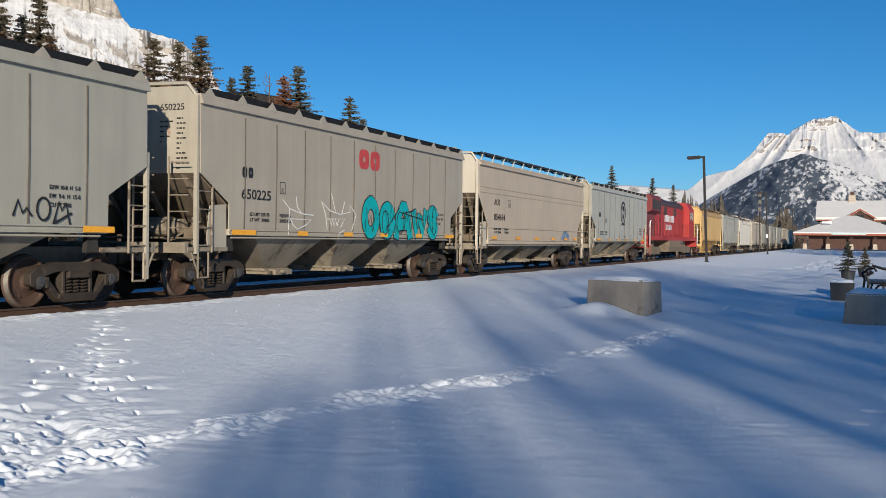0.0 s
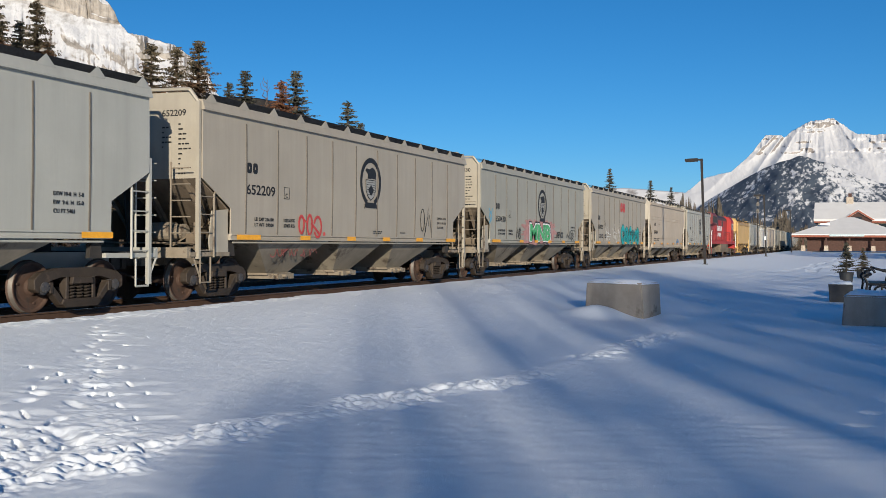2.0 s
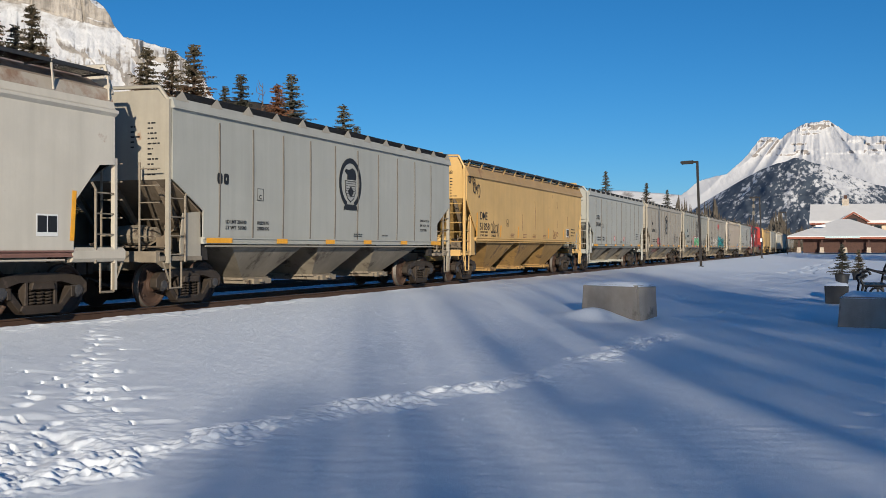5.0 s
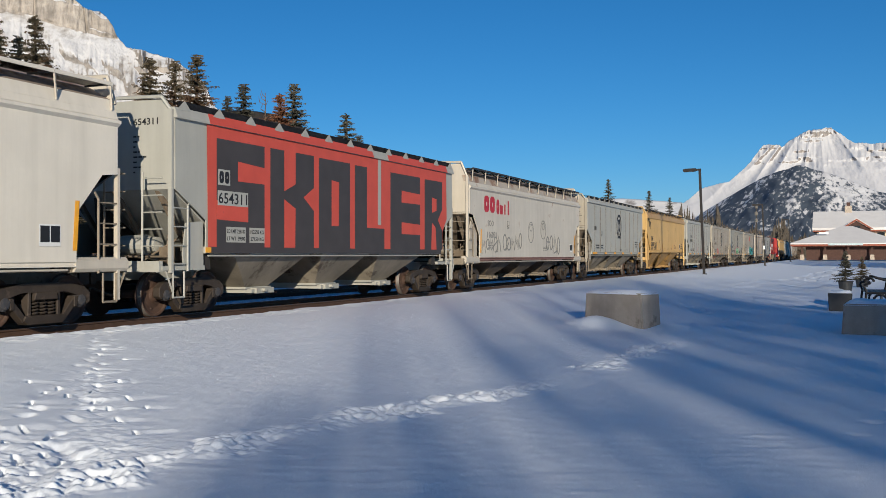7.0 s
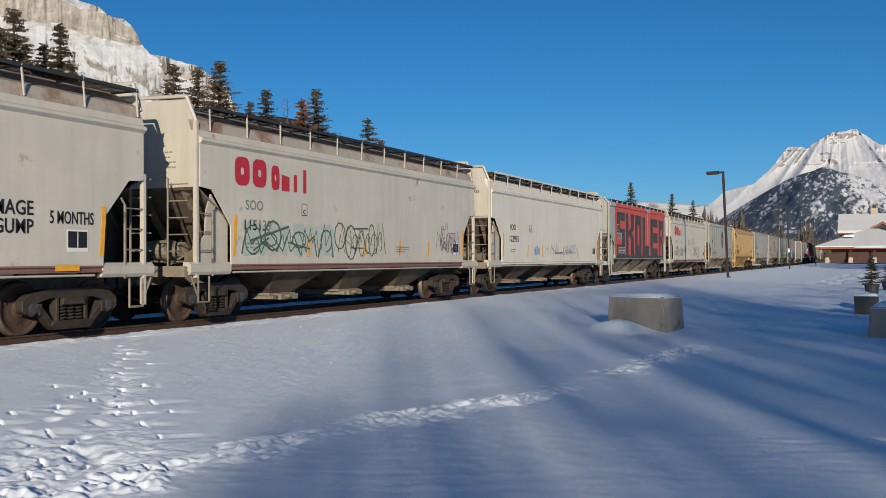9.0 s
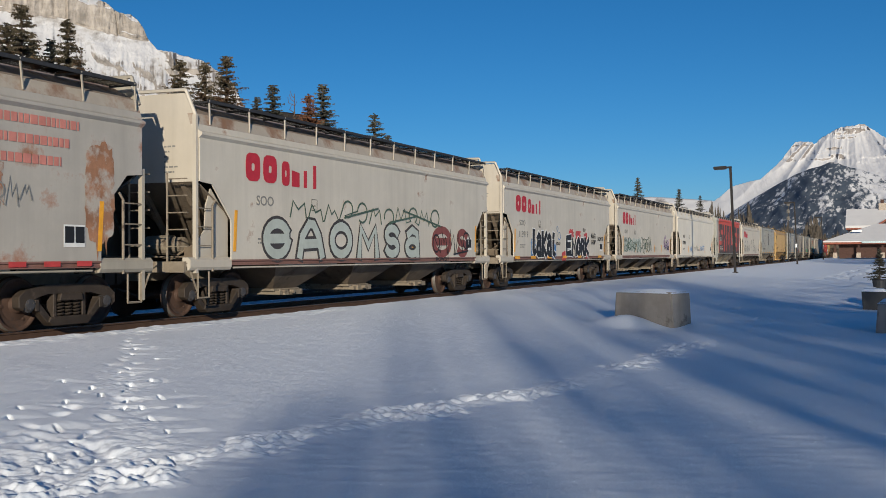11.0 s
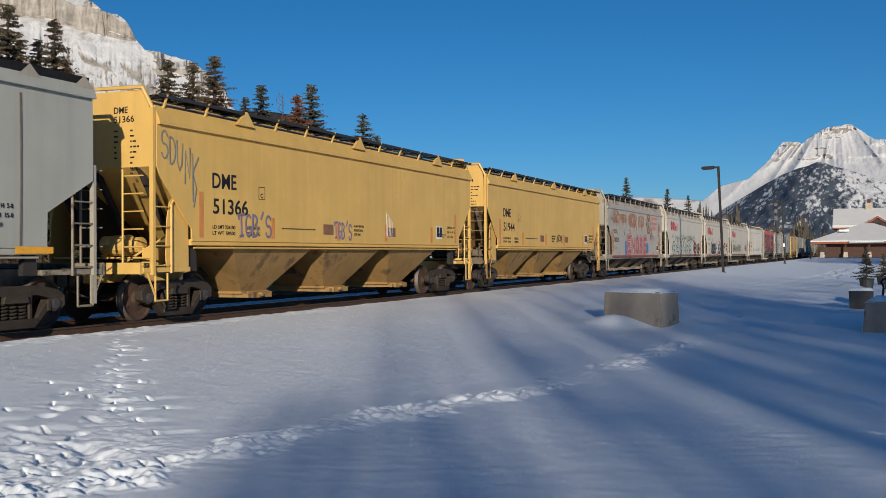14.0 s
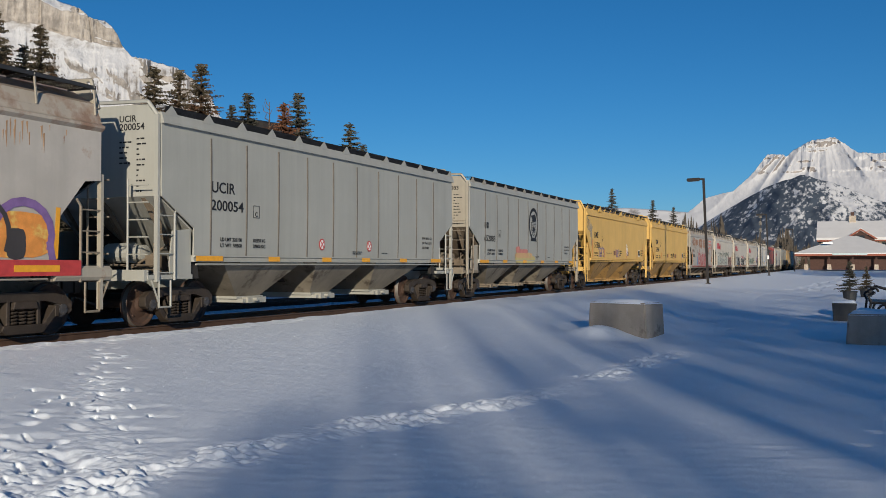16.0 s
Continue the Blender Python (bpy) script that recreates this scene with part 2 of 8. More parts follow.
trail([(4.0, 11.7), (5.3, 10.0), (6.8, 8.5)], 0.40, 0.26, 0.09, 0.02)
trail([(6.6, 7.9), (7.6, 6.6), (8.3, 5.7), (9.0, 4.8)], 0.26, 0.26, 0.14, 0.035)
for _ in range(46):
    PRINTS.append((rng.uniform(6.9, 9.0), rng.uniform(4.2, 6.6), rng.uniform(0.07, 0.14), rng.uniform(0.05, 0.09), rng.uniform(0, 3.1), rng.uniform(0.010, 0.03)))
trail([(9.1, 33.3), (10.5, 28.5), (11.4, 25.5), (12.2, 24.6)], 0.38, 0.15, 0.14, 0.06)
trail([(14.3, 9.5), (14.7, 11.0), (14.9, 14.0), (15.2, 17.5)], 0.30, 0.22, 0.10, 0.035)
trail([(11.5, 58.0), (12.4, 75.0), (13.5, 100.0), (14.2, 130.0)], 0.9, 0.7, 0.5, 0.12)
trail([(12.8, 62.0), (13.0, 80.0), (13.2, 110.0)], 1.2, 1.0, 0.5, 0.10)


TRODDEN = [(9.15, 3.6), (9.2, 5.0), (9.2, 6.2), (9.45, 7.5), (9.65, 8.7), (9.95, 9.9), (10.3, 11.0), (10.5, 12.6), (10.75, 14.0), (10.9, 15.6), (10.9, 17.3), (11.2, 18.9)]


def snow_height(x, y):
    z = np.where(x > 2.1, -0.35 + 0.35 * (1 - smooth01(2.3, 11.5, x)) ** 1.3, -0.30)
    z = z + 0.10 * smooth01(30, 60, y) * (x > 2.1) * smooth01(2.1, 4.5, x) + 0.0022 * np.clip(y - 40, 0, 140) * smooth01(2.1, 5, x)
    z = z + 0.22 * np.exp(-((x - 5.6) / 2.2) ** 2 - ((y - 33) / 9.0) ** 2)
    z = z + 0.10 * np.exp(-((x - 8.2) / 1.6) ** 2 - ((y - 24) / 3.0) ** 2) + 0.25 * np.exp(-((x - 9.15) / 0.62) ** 2 - ((y - 21.05) / 0.5) ** 2) + 0.12 * np.exp(-((x - 10.5) / 0.5) ** 2 - ((y - 21.8) / 0.6) ** 2)
    near = smooth01(2.3, 4.0, x) * (1 - smooth01(90, 200, y))
    z = z + near * (0.05 * wave(x, y, 0.55, 1) + 0.020 * wave(x, y * 0.7, 1.9, 2) + 0.004 * wave(x, y * 0.55, 6.0, 3) + 0.003 * wave(x, y * 0.6, 15.0, 4) + np.where(y < 40, 0.004 * cells(x, y * 0.7, 2.6, 31) + 0.003 * cells(x, y * 0.8, 9.0, 32), 0))
    z = z + np.where(x > 2.1, 0.03 * np.exp(-((x - 2.6) / 0.5) ** 2) * wave(x * 0.3, y, 2.4, 5), 0)
    far = smooth01(7.8, 10.2, -x)
    z = z + far * (0.72 + 0.25 * wave(x, y, 0.35, 6) + 0.10 * wave(x, y, 1.4, 7))
    z = z + 4.0 * smooth01(35, 160, -x) + 0.9 * smooth01(14, 26, -x)
    z = np.where((x <= 2.1) & (x > 1.6), -0.30 + (x - 1.6) / 0.5 * 0.27, z)
    z = z + 0.20 * np.exp(-((x - 13.4) / 0.55) ** 2 - ((y - 46.5) / 1.3) ** 2) * (1 + 0.5 * cells(x, y, 2.5, 44)) + (y > 44) * (y < 64) * (x > 9) * 0.035 * cells(x, y, 1.6, 45)
    wide, deep = x * 0.92 + y * 0.38, y * 0.92 - x * 0.38          # wind ripples
    ripple = cells(wide, deep * 4.2, 1.7, 61) + 0.6 * cells(wide, deep * 4.0, 3.9, 62)
    z = z + (y > 2) * (y < 30) * (0.0012 + 0.0026 * smooth01(8.0, 9.6, x)) * ripple * (x > 3.2) * np.clip(0.35 + 1.1 * cells(x, y, 0.45, 63), 0.1, 1)
    edge = np.exp(-((x - 2.45) / 0.45) ** 2) * (y < 60)
    z = z + edge * (0.022 * cells(x, y, 4.0, 41) + 0.016 * cells(x, y, 11.0, 42))
    for (ax, ay), (bx, by) in zip(TRODDEN, TRODDEN[1:]):      # trampled band
        m = (x > min(ax, bx) - 0.8) & (x < max(ax, bx) + 0.8) & (y >= min(ay, by)) & (y < max(ay, by))
        if m.any():
            f = (y[m] - ay) / (by - ay)
            d = np.abs(x[m] - (ax + (bx - ax) * f)) / 0.34
            lump = 0.022 * cells(x[m], y[m], 4.5, 11) + 0.024 * np.abs(cells(x[m], y[m], 8.0, 12)) + 0.013 * cells(x[m], y[m], 17.0, 13) + 0.008 * cells(x[m], y[m], 30.0, 16)
            z[m] += np.exp(-(d + 0.55 * cells(x[m], y[m], 2.4, 14)) ** 4) * np.clip(0.75 + 0.9 * cells(x[m], y[m], 1.1, 15), 0.25, 1) * lump * 1.6
    m = (x > 5.5) & (x < 9.6) & (y > 3.6) & (y < 9.5)
    if m.any():                                              # churned patch
        worn = np.exp(-((x[m] - 8.3) / 0.9) ** 2 - ((y[m] - 5.3) / 1.0) ** 2) + 0.45 * np.exp(-((x[m] + 0.95 * y[m] - 14.6) / 0.45) ** 2)
        z[m] += np.clip(worn, 0, 1) * (0.018 * cells(x[m], y[m], 5.5, 53) - 0.030 * np.clip(0.35 - np.abs(cells(x[m], y[m], 7.0, 54)), 0, 1) + 0.012 * cells(x[m], y[m], 15.0, 55) + 0.008 * cells(x[m], y[m], 31.0, 56))
    for px, py, a, b, turn, dep in PRINTS:
        m = (np.abs(x - px) < 4 * a) & (np.abs(y - py) < 4 * a)
        if not m.any():
            continue
        dx, dy = x[m] - px, y[m] - py
        u = (dx * math.cos(turn) + dy * math.sin(turn)) / a
        v = (-dx * math.sin(turn) + dy * math.cos(turn)) / b
        q = np.sqrt(u * u + v * v) * (1 + 0.22 * cells(x[m], y[m], 9.0, 51))
        wall = 1 - np.clip((q - 0.78) / 0.34, 0, 1) if dep > 0.07 else np.exp(-q ** 2.6)
        floor = dep * np.clip(0.9 - 0.2 * v, 0.3, 1.2)
        rim = np.exp(-((q - 1.35) / 0.28) ** 2)
        z[m] += -wall * floor + rim * dep * 0.12 * np.clip(cells(x[m], y[m], 11.0, 52) + 0.2, 0, 1)
    return z


def steps(*spans):
    out = []
    for a, b, d in spans:
        out += list(np.arange(a, b, d))
    out.append(spans[-1][1])
    return np.array(out)


gx = steps((-4800, -800, 400), (-800, -200, 60), (-200, -60, 10), (-60, -12, 2.0), (-12, 1.6, 0.8), (1.6, 2.7, 0.05), (2.7, 5.5, 0.03), (5.5, 9.4, 0.016), (9.4, 12.0, 0.022), (12.0, 15.6, 0.05), (15.6, 16.5, 0.1), (16.5, 30, 0.7), (30, 120, 6), (120, 800, 60), (800, 4800, 400))
gy = steps((-800, -100, 60), (-100, -6, 8), (-6, 3.6, 0.8), (3.6, 9.4, 0.016), (9.4, 11.0, 0.024), (11.0, 15.0, 0.03), (15.0, 19.0, 0.04), (19.0, 23, 0.09), (23, 40, 0.3), (40, 64, 0.4), (64, 140, 1.2), (140, 400, 8), (400, 1000, 50), (1000, 4800, 350))
GX, GY = np.meshgrid(gx, gy)
GZ = snow_height(GX.ravel().copy(), GY.ravel().copy())
nx, ny = len(gx), len(gy)
idx = np.arange(nx * ny).reshape(ny, nx)
quads = np.stack([idx[:-1, :-1], idx[:-1, 1:], idx[1:, 1:], idx[1:, :-1]], -1).reshape(-1, 4)
ground = new("ground", big_mesh("ground", np.stack([GX.ravel(), GY.ravel(), GZ], 1).tolist(), quads.tolist(), M_SNOW))
tagged(ground, "deep white snow with footprints beside the railway", "snow", kind="structure")


def ground_z(x, y):
    return float(snow_height(np.array([float(x)]), np.array([float(y)]))[0])


def snow_grains(n):
    """Coarse crystals that lie loose on the crust and catch the sun."""
    r = random.Random(5)
    vt, ft = [], []
    xs = np.array([r.uniform(3.5, 15.5) for _ in range(n)])
    ys = np.array([4.5 + 21 * r.random() ** 1.3 for _ in range(n)])
    zs = snow_height(xs.copy(), ys.copy())
    for x, y, z in zip(xs.tolist(), ys.tolist(), zs.tolist()):
        a = r.uniform(0.0018, 0.0036) * (1 + 0.03 * y)
        t, b = r.uniform(0, 6.3), len(vt)
        c, d = math.cos(t) * a, math.sin(t) * a
        vt += [(x + c, y + d, z + a), (x - d, y + c, z + a), (x - c, y - d, z + a), (x + d, y - c, z + a), (x, y, z + 2.2 * a), (x, y, z - 0.4 * a)]
        ft += [(b + i, b + (i + 1) % 4, b + 4) for i in range(4)] + [(b + (i + 1) % 4, b + i, b + 5) for i in range(4)]
    tagged(new("snow_crystals", big_mesh("snow_crystals", vt, ft, M_SNOWFAR, False)), "loose glinting snow crystals on the crust", "snow", kind="stuff")


snow_grains(520)


# ---- tracks ----
def railway(x, name, label, dirty):
    bed = thing(name, label, "railway track", kind="structure", at=(x, 0, 0))
    bm = bmesh.new()
    prism(bm, [(-2.3, -0.34), (2.25, -0.34), (1.75, -0.19), (-1.75, -0.19)], "y", -120, 700)
    part("ballast", bm, M_BALLAST if dirty else M_SNOW, bed)
    prof = [(-0.07, -0.17), (0.07, -0.17), (0.07, -0.155), (0.012, -0.14), (0.012, -0.045), (0.036, -0.035), (0.036, -0.006), (-0.036, -0.006), (-0.036, -0.035), (-0.012, -0.045), (-0.012, -0.14), (-0.07, -0.155)]
    for s in (-0.755, 0.755):
        bm = bmesh.new()
        prism(bm, [(p + s, q) for p, q in prof], "y", -120, 700)
        rail = part("rail", bm, M_RAIL, bed)
        bm = bmesh.new()
        box(bm, s - 0.03, s + 0.03, -120, 700, -0.006, -0.001)
        part("rail_head", bm, M_RAILTOP, rail)
    bm = bmesh.new()
    box(bm, -1.3, 1.3, -0.11, 0.11, -0.27, -0.165)
    me = mesh_of("tie", bm, M_TIE if dirty else M_SNOWFAR)
    for i in range(150):
        put("tie", me, bed, pose(rng.uniform(-0.04, 0.04), 2 + i * 0.56, rng.uniform(-0.01, 0.01), 0, 0, rng.uniform(-1, 1)))
    return bed


railway(0.0, "main_track", "steel rails on dark ballast with timber ties", True)
railway(-4.7, "second_track", "snow-covered second track behind the train", False)


# ---- mountains ----
def rock_snow(name, rock, snow_bias, tree=None, tree_bias=0.0, scale=1.0, fade=0.0016, mottle=0.9, turn=0.0, relief=8.0, grain=0.42):
    m = bpy.data.materials.new(name)
    m.use_nodes = True
    n, ln = m.node_tree.nodes, m.node_tree.links
    b = n["Principled BSDF"]
    b.inputs["Roughness"].default_value = 0.95
    b.inputs["Specular IOR Level"].default_value = 0.1
    tc, ge = n.new("ShaderNodeTexCoord"), n.new("ShaderNodeNewGeometry")
    sep = n.new("ShaderNodeSeparateXYZ")
    ln.new(ge.outputs["Normal"], sep.inputs[0])

    def nz(s, stretch=(1, 1, 1), d=8.0, r=0.6):
        mp = n.new("ShaderNodeMapping")
        mp.vector_type = "TEXTURE"         # turned so that its second axis runs away from the platform
        mp.inputs["Rotation"].default_value = (0, 0, radians(turn))
        mp.inputs["Scale"].default_value = tuple(1 / v for v in stretch)
        t = n.new("ShaderNodeTexNoise")
        t.inputs["Scale"].default_value, t.inputs["Detail"].default_value, t.inputs["Roughness"].default_value = s, d, r
        ln.new(tc.outputs["Object"], mp.inputs["Vector"])
        ln.new(mp.outputs["Vector"], t.inputs["Vector"])
        return t.outputs["Fac"]

    def calc(op, a, c):
        q = n.new("ShaderNodeMath")
        q.operation = op
        for s, v in zip(q.inputs, (a, c)):
            if isinstance(v, (int, float)):
                s.default_value = v
            else:
                ln.new(v, s)
        return q.outputs[0]

    def step(v, lo, hi):
        r = n.new("ShaderNodeMapRange")
        r.inputs["From Min"].default_value, r.inputs["From Max"].default_value = lo, hi
        ln.new(v, r.inputs["Value"])
        return r.outputs["Result"]

    def mix(f, a, c):
        x = n.new("ShaderNodeMix")
        x.data_type = "RGBA"
        ln.new(f, x.inputs[0])
        for s, v in ((x.inputs[6], a), (x.inputs[7], c)):
            if isinstance(v, tuple):
                s.default_value = (*v, 1)
            else:
                ln.new(v, s)
        return x.outputs[2]

    rocks = mix(step(calc("ADD", calc("MULTIPLY", nz(0.010 * scale, (1, 0.3, 3), 5), 0.3), calc("MULTIPLY", nz(0.03 * scale, (1.4, 0.3, 0.4), 12, 0.72), 0.7)), 0.38, 0.60), tuple(c * 0.52 for c in rock), tuple(c * 1.1 for c in rock))
    lie = calc("ADD", sep.outputs["Z"], calc("MULTIPLY", calc("SUBTRACT", nz(0.013 * scale, (1, 0.16, 0.8)), 0.5), mottle))
    col = mix(step(lie, snow_bias, snow_bias + 0.12), rocks, (0.76, 0.755, 0.755))
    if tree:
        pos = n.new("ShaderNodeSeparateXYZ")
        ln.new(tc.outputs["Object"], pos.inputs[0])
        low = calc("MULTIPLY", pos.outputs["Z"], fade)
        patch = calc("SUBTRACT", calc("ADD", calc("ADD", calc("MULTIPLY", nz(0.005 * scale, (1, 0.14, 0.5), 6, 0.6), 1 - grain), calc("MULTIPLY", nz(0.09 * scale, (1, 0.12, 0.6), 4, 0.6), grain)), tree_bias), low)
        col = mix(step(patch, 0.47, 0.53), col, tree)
    ln.new(col, b.inputs["Base Color"])
    bp = n.new("ShaderNodeBump")
    bp.inputs["Strength"].default_value, bp.inputs["Distance"].default_value = 0.4 if relief < 10 else 0.75, relief
    ln.new(nz(0.02 * scale, (1, 0.2, 1.0), 10), bp.inputs["Height"])
    ln.new(bp.outputs["Normal"], b.inputs["Normal"])
    return m


def mountain(name, label, az0, az1, d0, d1, crest, material, rough=0.06, grid=(260, 90), seed=1, soften=3.0):
    """A range seen over a span of directions: crest gives the skyline's angle of height as a function of direction."""
    na, nd = grid
    A = np.radians(np.linspace(az0, az1, na))
    t = np.linspace(0, 1, nd)
    verts = []
    deg = np.degrees(A)
    tops = np.array([math.tan(radians(crest(v))) * d1 for v in deg])
    step = (az1 - az0) / (na - 1)
    for ti in t:
        d = d0 + (d1 - d0) * ti
        k = int((1 - ti) * soften / step)
        pad = np.pad(tops, k, mode="edge")
        c = np.cumsum(np.concatenate([[0.0], pad]))
        soft_top = (c[2 * k + 1:] - c[:na]) / (2 * k + 1) if k else tops
        for a, top in zip(A, soft_top):
            f = ti
            spur = 1 - abs(noise.noise(Vector((a * 30 + 1.5 * ti, ti * 3.0, seed)))) * 2
            gully = noise.fractal(Vector((a * 70, ti * 9, seed + 3)), 0.9, 2.0, 6)
            h = top * (f ** 1.15)
            env = math.sin(math.pi * min(1, f)) ** 0.7
            h += top * rough * env * (1.3 * spur + gully * 1.1) + top * rough * 0.12 * gully
            verts.append((math.sin(a) * d + EYE[0], math.cos(a) * d, h + EYE[2]))
    for a in A:                        # far side
        d = d1 * 1.12
        verts.append((math.sin(a) * d + EYE[0], math.cos(a) * d, -5.0))
    nd = len(t)
    faces = [(r * na + c, r * na + c + 1, (r + 1) * na + c + 1, (r + 1) * na + c) for r in range(nd) for c in range(na - 1)]
    ob = new(name, big_mesh(name, verts, faces, material))
    return tagged(ob, label, "mountain", kind="structure")


def bend(*pts):
    xs, ys = [p[0] for p in pts], [p[1] for p in pts]
    return lambda a: np.interp(a, xs, ys)


def ragged(x, y, s, seed, octaves=4):
    """Layered lattice noise, about -1 to 1."""
    out, gain = np.zeros_like(x), 0.55
    for k in range(octaves):
        out += gain * cells(x, y, s * 2.03 ** k, seed + k)
        gain *= 0.52
    return out


def massif(name, label, az0, az1, d0, d1, crest, lie_back, material, grid, notch, folds, low=-0.2):
    """A mountain face: it climbs in angle of height and draws back by lie_back, little on cliffs, much on slopes."""
    na, ns = grid
    az = np.linspace(az0, az1, na)
    top = crest(az) + notch * (ragged(az, az * 0, 2.1, 81) + 0.5 * cells(az, az * 0, 17.0, 82))
    A = np.repeat(az[None, :], ns, 0)
    E = low + (top[None, :] - low) * np.linspace(0, 1, ns)[:, None]
    lay = lie_back(A, E)
    back = np.zeros_like(E)
    for i in range(1, ns):               # slopes above a cliff lie flatter until they have caught up
        de = E[i] - E[i - 1]
        b = back[i - 1] + lay[i] * de
        back[i] = b + (E[i] - low - b) * smooth01(0.5, 0.9, lay[i]) * (1 - np.exp(-de / 0.45))
    D = d0 + (d1 - d0) / float(top.max()) * back + folds(A, E)
    X, Y, Z = EYE[0] + np.sin(np.radians(A)) * D, np.cos(np.radians(A)) * D, EYE[2] + np.tan(np.radians(E)) * D
    far = D[-1] * 1.12
    X, Y, Z = np.vstack([X, EYE[0] + np.sin(np.radians(az)) * far]), np.vstack([Y, np.cos(np.radians(az)) * far]), np.vstack([Z, np.full((1, na), -5.0)])
    k = np.arange(na * (ns + 1)).reshape(ns + 1, na)
    q = np.stack([k[:-1, :-1], k[:-1, 1:], k[1:, 1:], k[1:, :-1]], -1).reshape(-1, 4)
    ob = new(name, big_mesh(name, np.stack([X.ravel(), Y.ravel(), Z.ravel()], 1).tolist(), q.tolist(), material))
    return tagged(ob, label, "mountain", kind="structure")


def peak_lie(a, e):
    bands = smooth01(0.32, 0.5, cells(a * 1.1 + e * 0.25, e * 9.0, 1.0, 91) + 0.4 * cells(a, e * 3, 5.0, 92)) * smooth01(4.2, 5.4, e)
    return 1 - 0.72 * bands


def peak_folds(a, e):
    fan, down = np.arctan2(a + 1.3, 8.2 - e), np.hypot(a + 1.3, 8.2 - e)          # ribs spread from the summit
    ribs = np.abs(cells(fan * 3.4 + 0.1 * down, down * 0.16, 1.0, 93)) * 1.5 + 0.6 * np.abs(cells(fan * 8.0 - 0.2 * down, down * 0.3, 1.0, 94))
    return (75 * ribs * smooth01(0.8, 3.2, down) + 10 * ragged(a + 0.4 * e, e * 0.7, 3.0, 95)) * smooth01(0.0, 2.0, e)


CLIFF_FOOT = bend((-60, 12.7), (-45.5, 12.75), (-43.7, 12.38), (-42.4, 12.06), (-40.6, 11.88), (-40.2, 11.8))


def cliff_lie(a, e):
    up = e - CLIFF_FOOT(a) + 0.2 * ragged(a, e * 0, 0.9, 71)
    wall = smooth01(0.0, 0.05, up) * (1 - smooth01(1.02, 1.2, up + 0.25 * cells(a, e * 0, 0.8, 70)))
    ledge = up + 0.06 * cells(a, e * 0, 2.2, 69)
    shelf = smooth01(0.17, 0.2, ledge) * (1 - smooth01(0.25, 0.3, ledge)) * smooth01(-0.25, 0.2, cells(a, e * 0, 0.7, 68)) + 0.7 * smooth01(0.62, 0.64, ledge) * (1 - smooth01(0.66, 0.69, ledge)) * smooth01(0.0, 0.4, cells(a, e * 0, 1.1, 67))
    crown = smooth01(1.1, 1.3, up) * smooth01(-0.05, 0.2, ragged(a * 0.7, e * 2.2, 1.2, 73))
    below = smooth01(0.02, 0.2, ragged(a + 0.7 * e, e * 1.5, 2.2, 72, 5)) * np.maximum(smooth01(-40.9, -39.6, a), 0.6 * smooth01(0.8, 1.5, -up)) * (up < 0)
    return 1 - 0.95 * np.clip(np.maximum(np.maximum(wall * (1 - shelf), 0.9 * crown), 0.72 * below), 0, 1)


def cliff_folds(a, e):
    up = e - CLIFF_FOOT(a)
    wall = smooth01(-0.05, 0.1, up)
    cracks = 9 * np.abs(cells(a, e * 0.15, 1.15, 74)) + 3.2 * np.abs(cells(a, e * 0.4, 4.1, 75)) + 1.2 * cells(a, e, 9.0, 76)
    cleft = 16 * np.exp(-((a + 42.25 + 0.12 * up) / 0.06) ** 2) + 12 * np.exp(-((a + 44.9) / 0.08) ** 2)
    chutes = 13 * np.abs(cells(a + 0.8 * e, e * 0.35, 0.9, 77)) + 4 * np.abs(cells(a - 0.7 * e, e * 0.35, 1.7, 79)) + 2.2 * ragged(a + 0.6 * e, e * 0.5, 2.6, 78)
    return wall * (cracks + cleft) + (1 - wall) * chutes * smooth01(1, 5, e)


M_PEAK = rock_snow("snowy_limestone", (0.36, 0.33, 0.31), 0.60, None, 0, 2.6, mottle=0.75)
# the ridge's tree colour has the blue of distant haze mixed in
M_RIDGE = rock_snow("hazy_forested_slope", (0.22, 0.21, 0.21), 0.60, (0.085, 0.105, 0.137), 0.085, 1.5, 0.0005, grain=0.44)
M_CLIFF = rock_snow("limestone_cliff", (0.42, 0.385, 0.345), 0.74, (0.09, 0.08, 0.065), -0.07, 1.9, 0.0015, 0.62, 40, 12.0)
M_FARRIDGE = rock_snow("distant_snow_ridge", (0.35, 0.33, 0.32), 0.80)
massif("backdrop_peak", "snow-covered limestone peak under a blue sky", -13, 7, 2300, 4000,
       bend((-14, 0.5), (-8.7, 2.78), (-7.6, 3.7), (-7.0, 3.9), (-6.05, 4.1), (-5.2, 4.86), (-4.6, 5.6), (-4.2, 6.1), (-3.45, 6.12), (-3.24, 5.95), (-2.77, 6.3), (-1.9, 6.8), (-1.3, 6.84), (-0.74, 6.92), (-0.32, 6.6), (0.39, 6.06), (1.2, 5.92), (2, 5.95), (5, 5.0), (14, 3)),
       peak_lie, M_PEAK, (520, 200), 0.05, peak_folds)
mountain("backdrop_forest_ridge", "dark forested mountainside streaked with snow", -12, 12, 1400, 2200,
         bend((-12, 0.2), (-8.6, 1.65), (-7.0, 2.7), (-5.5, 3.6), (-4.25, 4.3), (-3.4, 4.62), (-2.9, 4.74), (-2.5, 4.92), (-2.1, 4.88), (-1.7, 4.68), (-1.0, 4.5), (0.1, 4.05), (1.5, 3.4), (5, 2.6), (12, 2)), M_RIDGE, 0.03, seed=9)
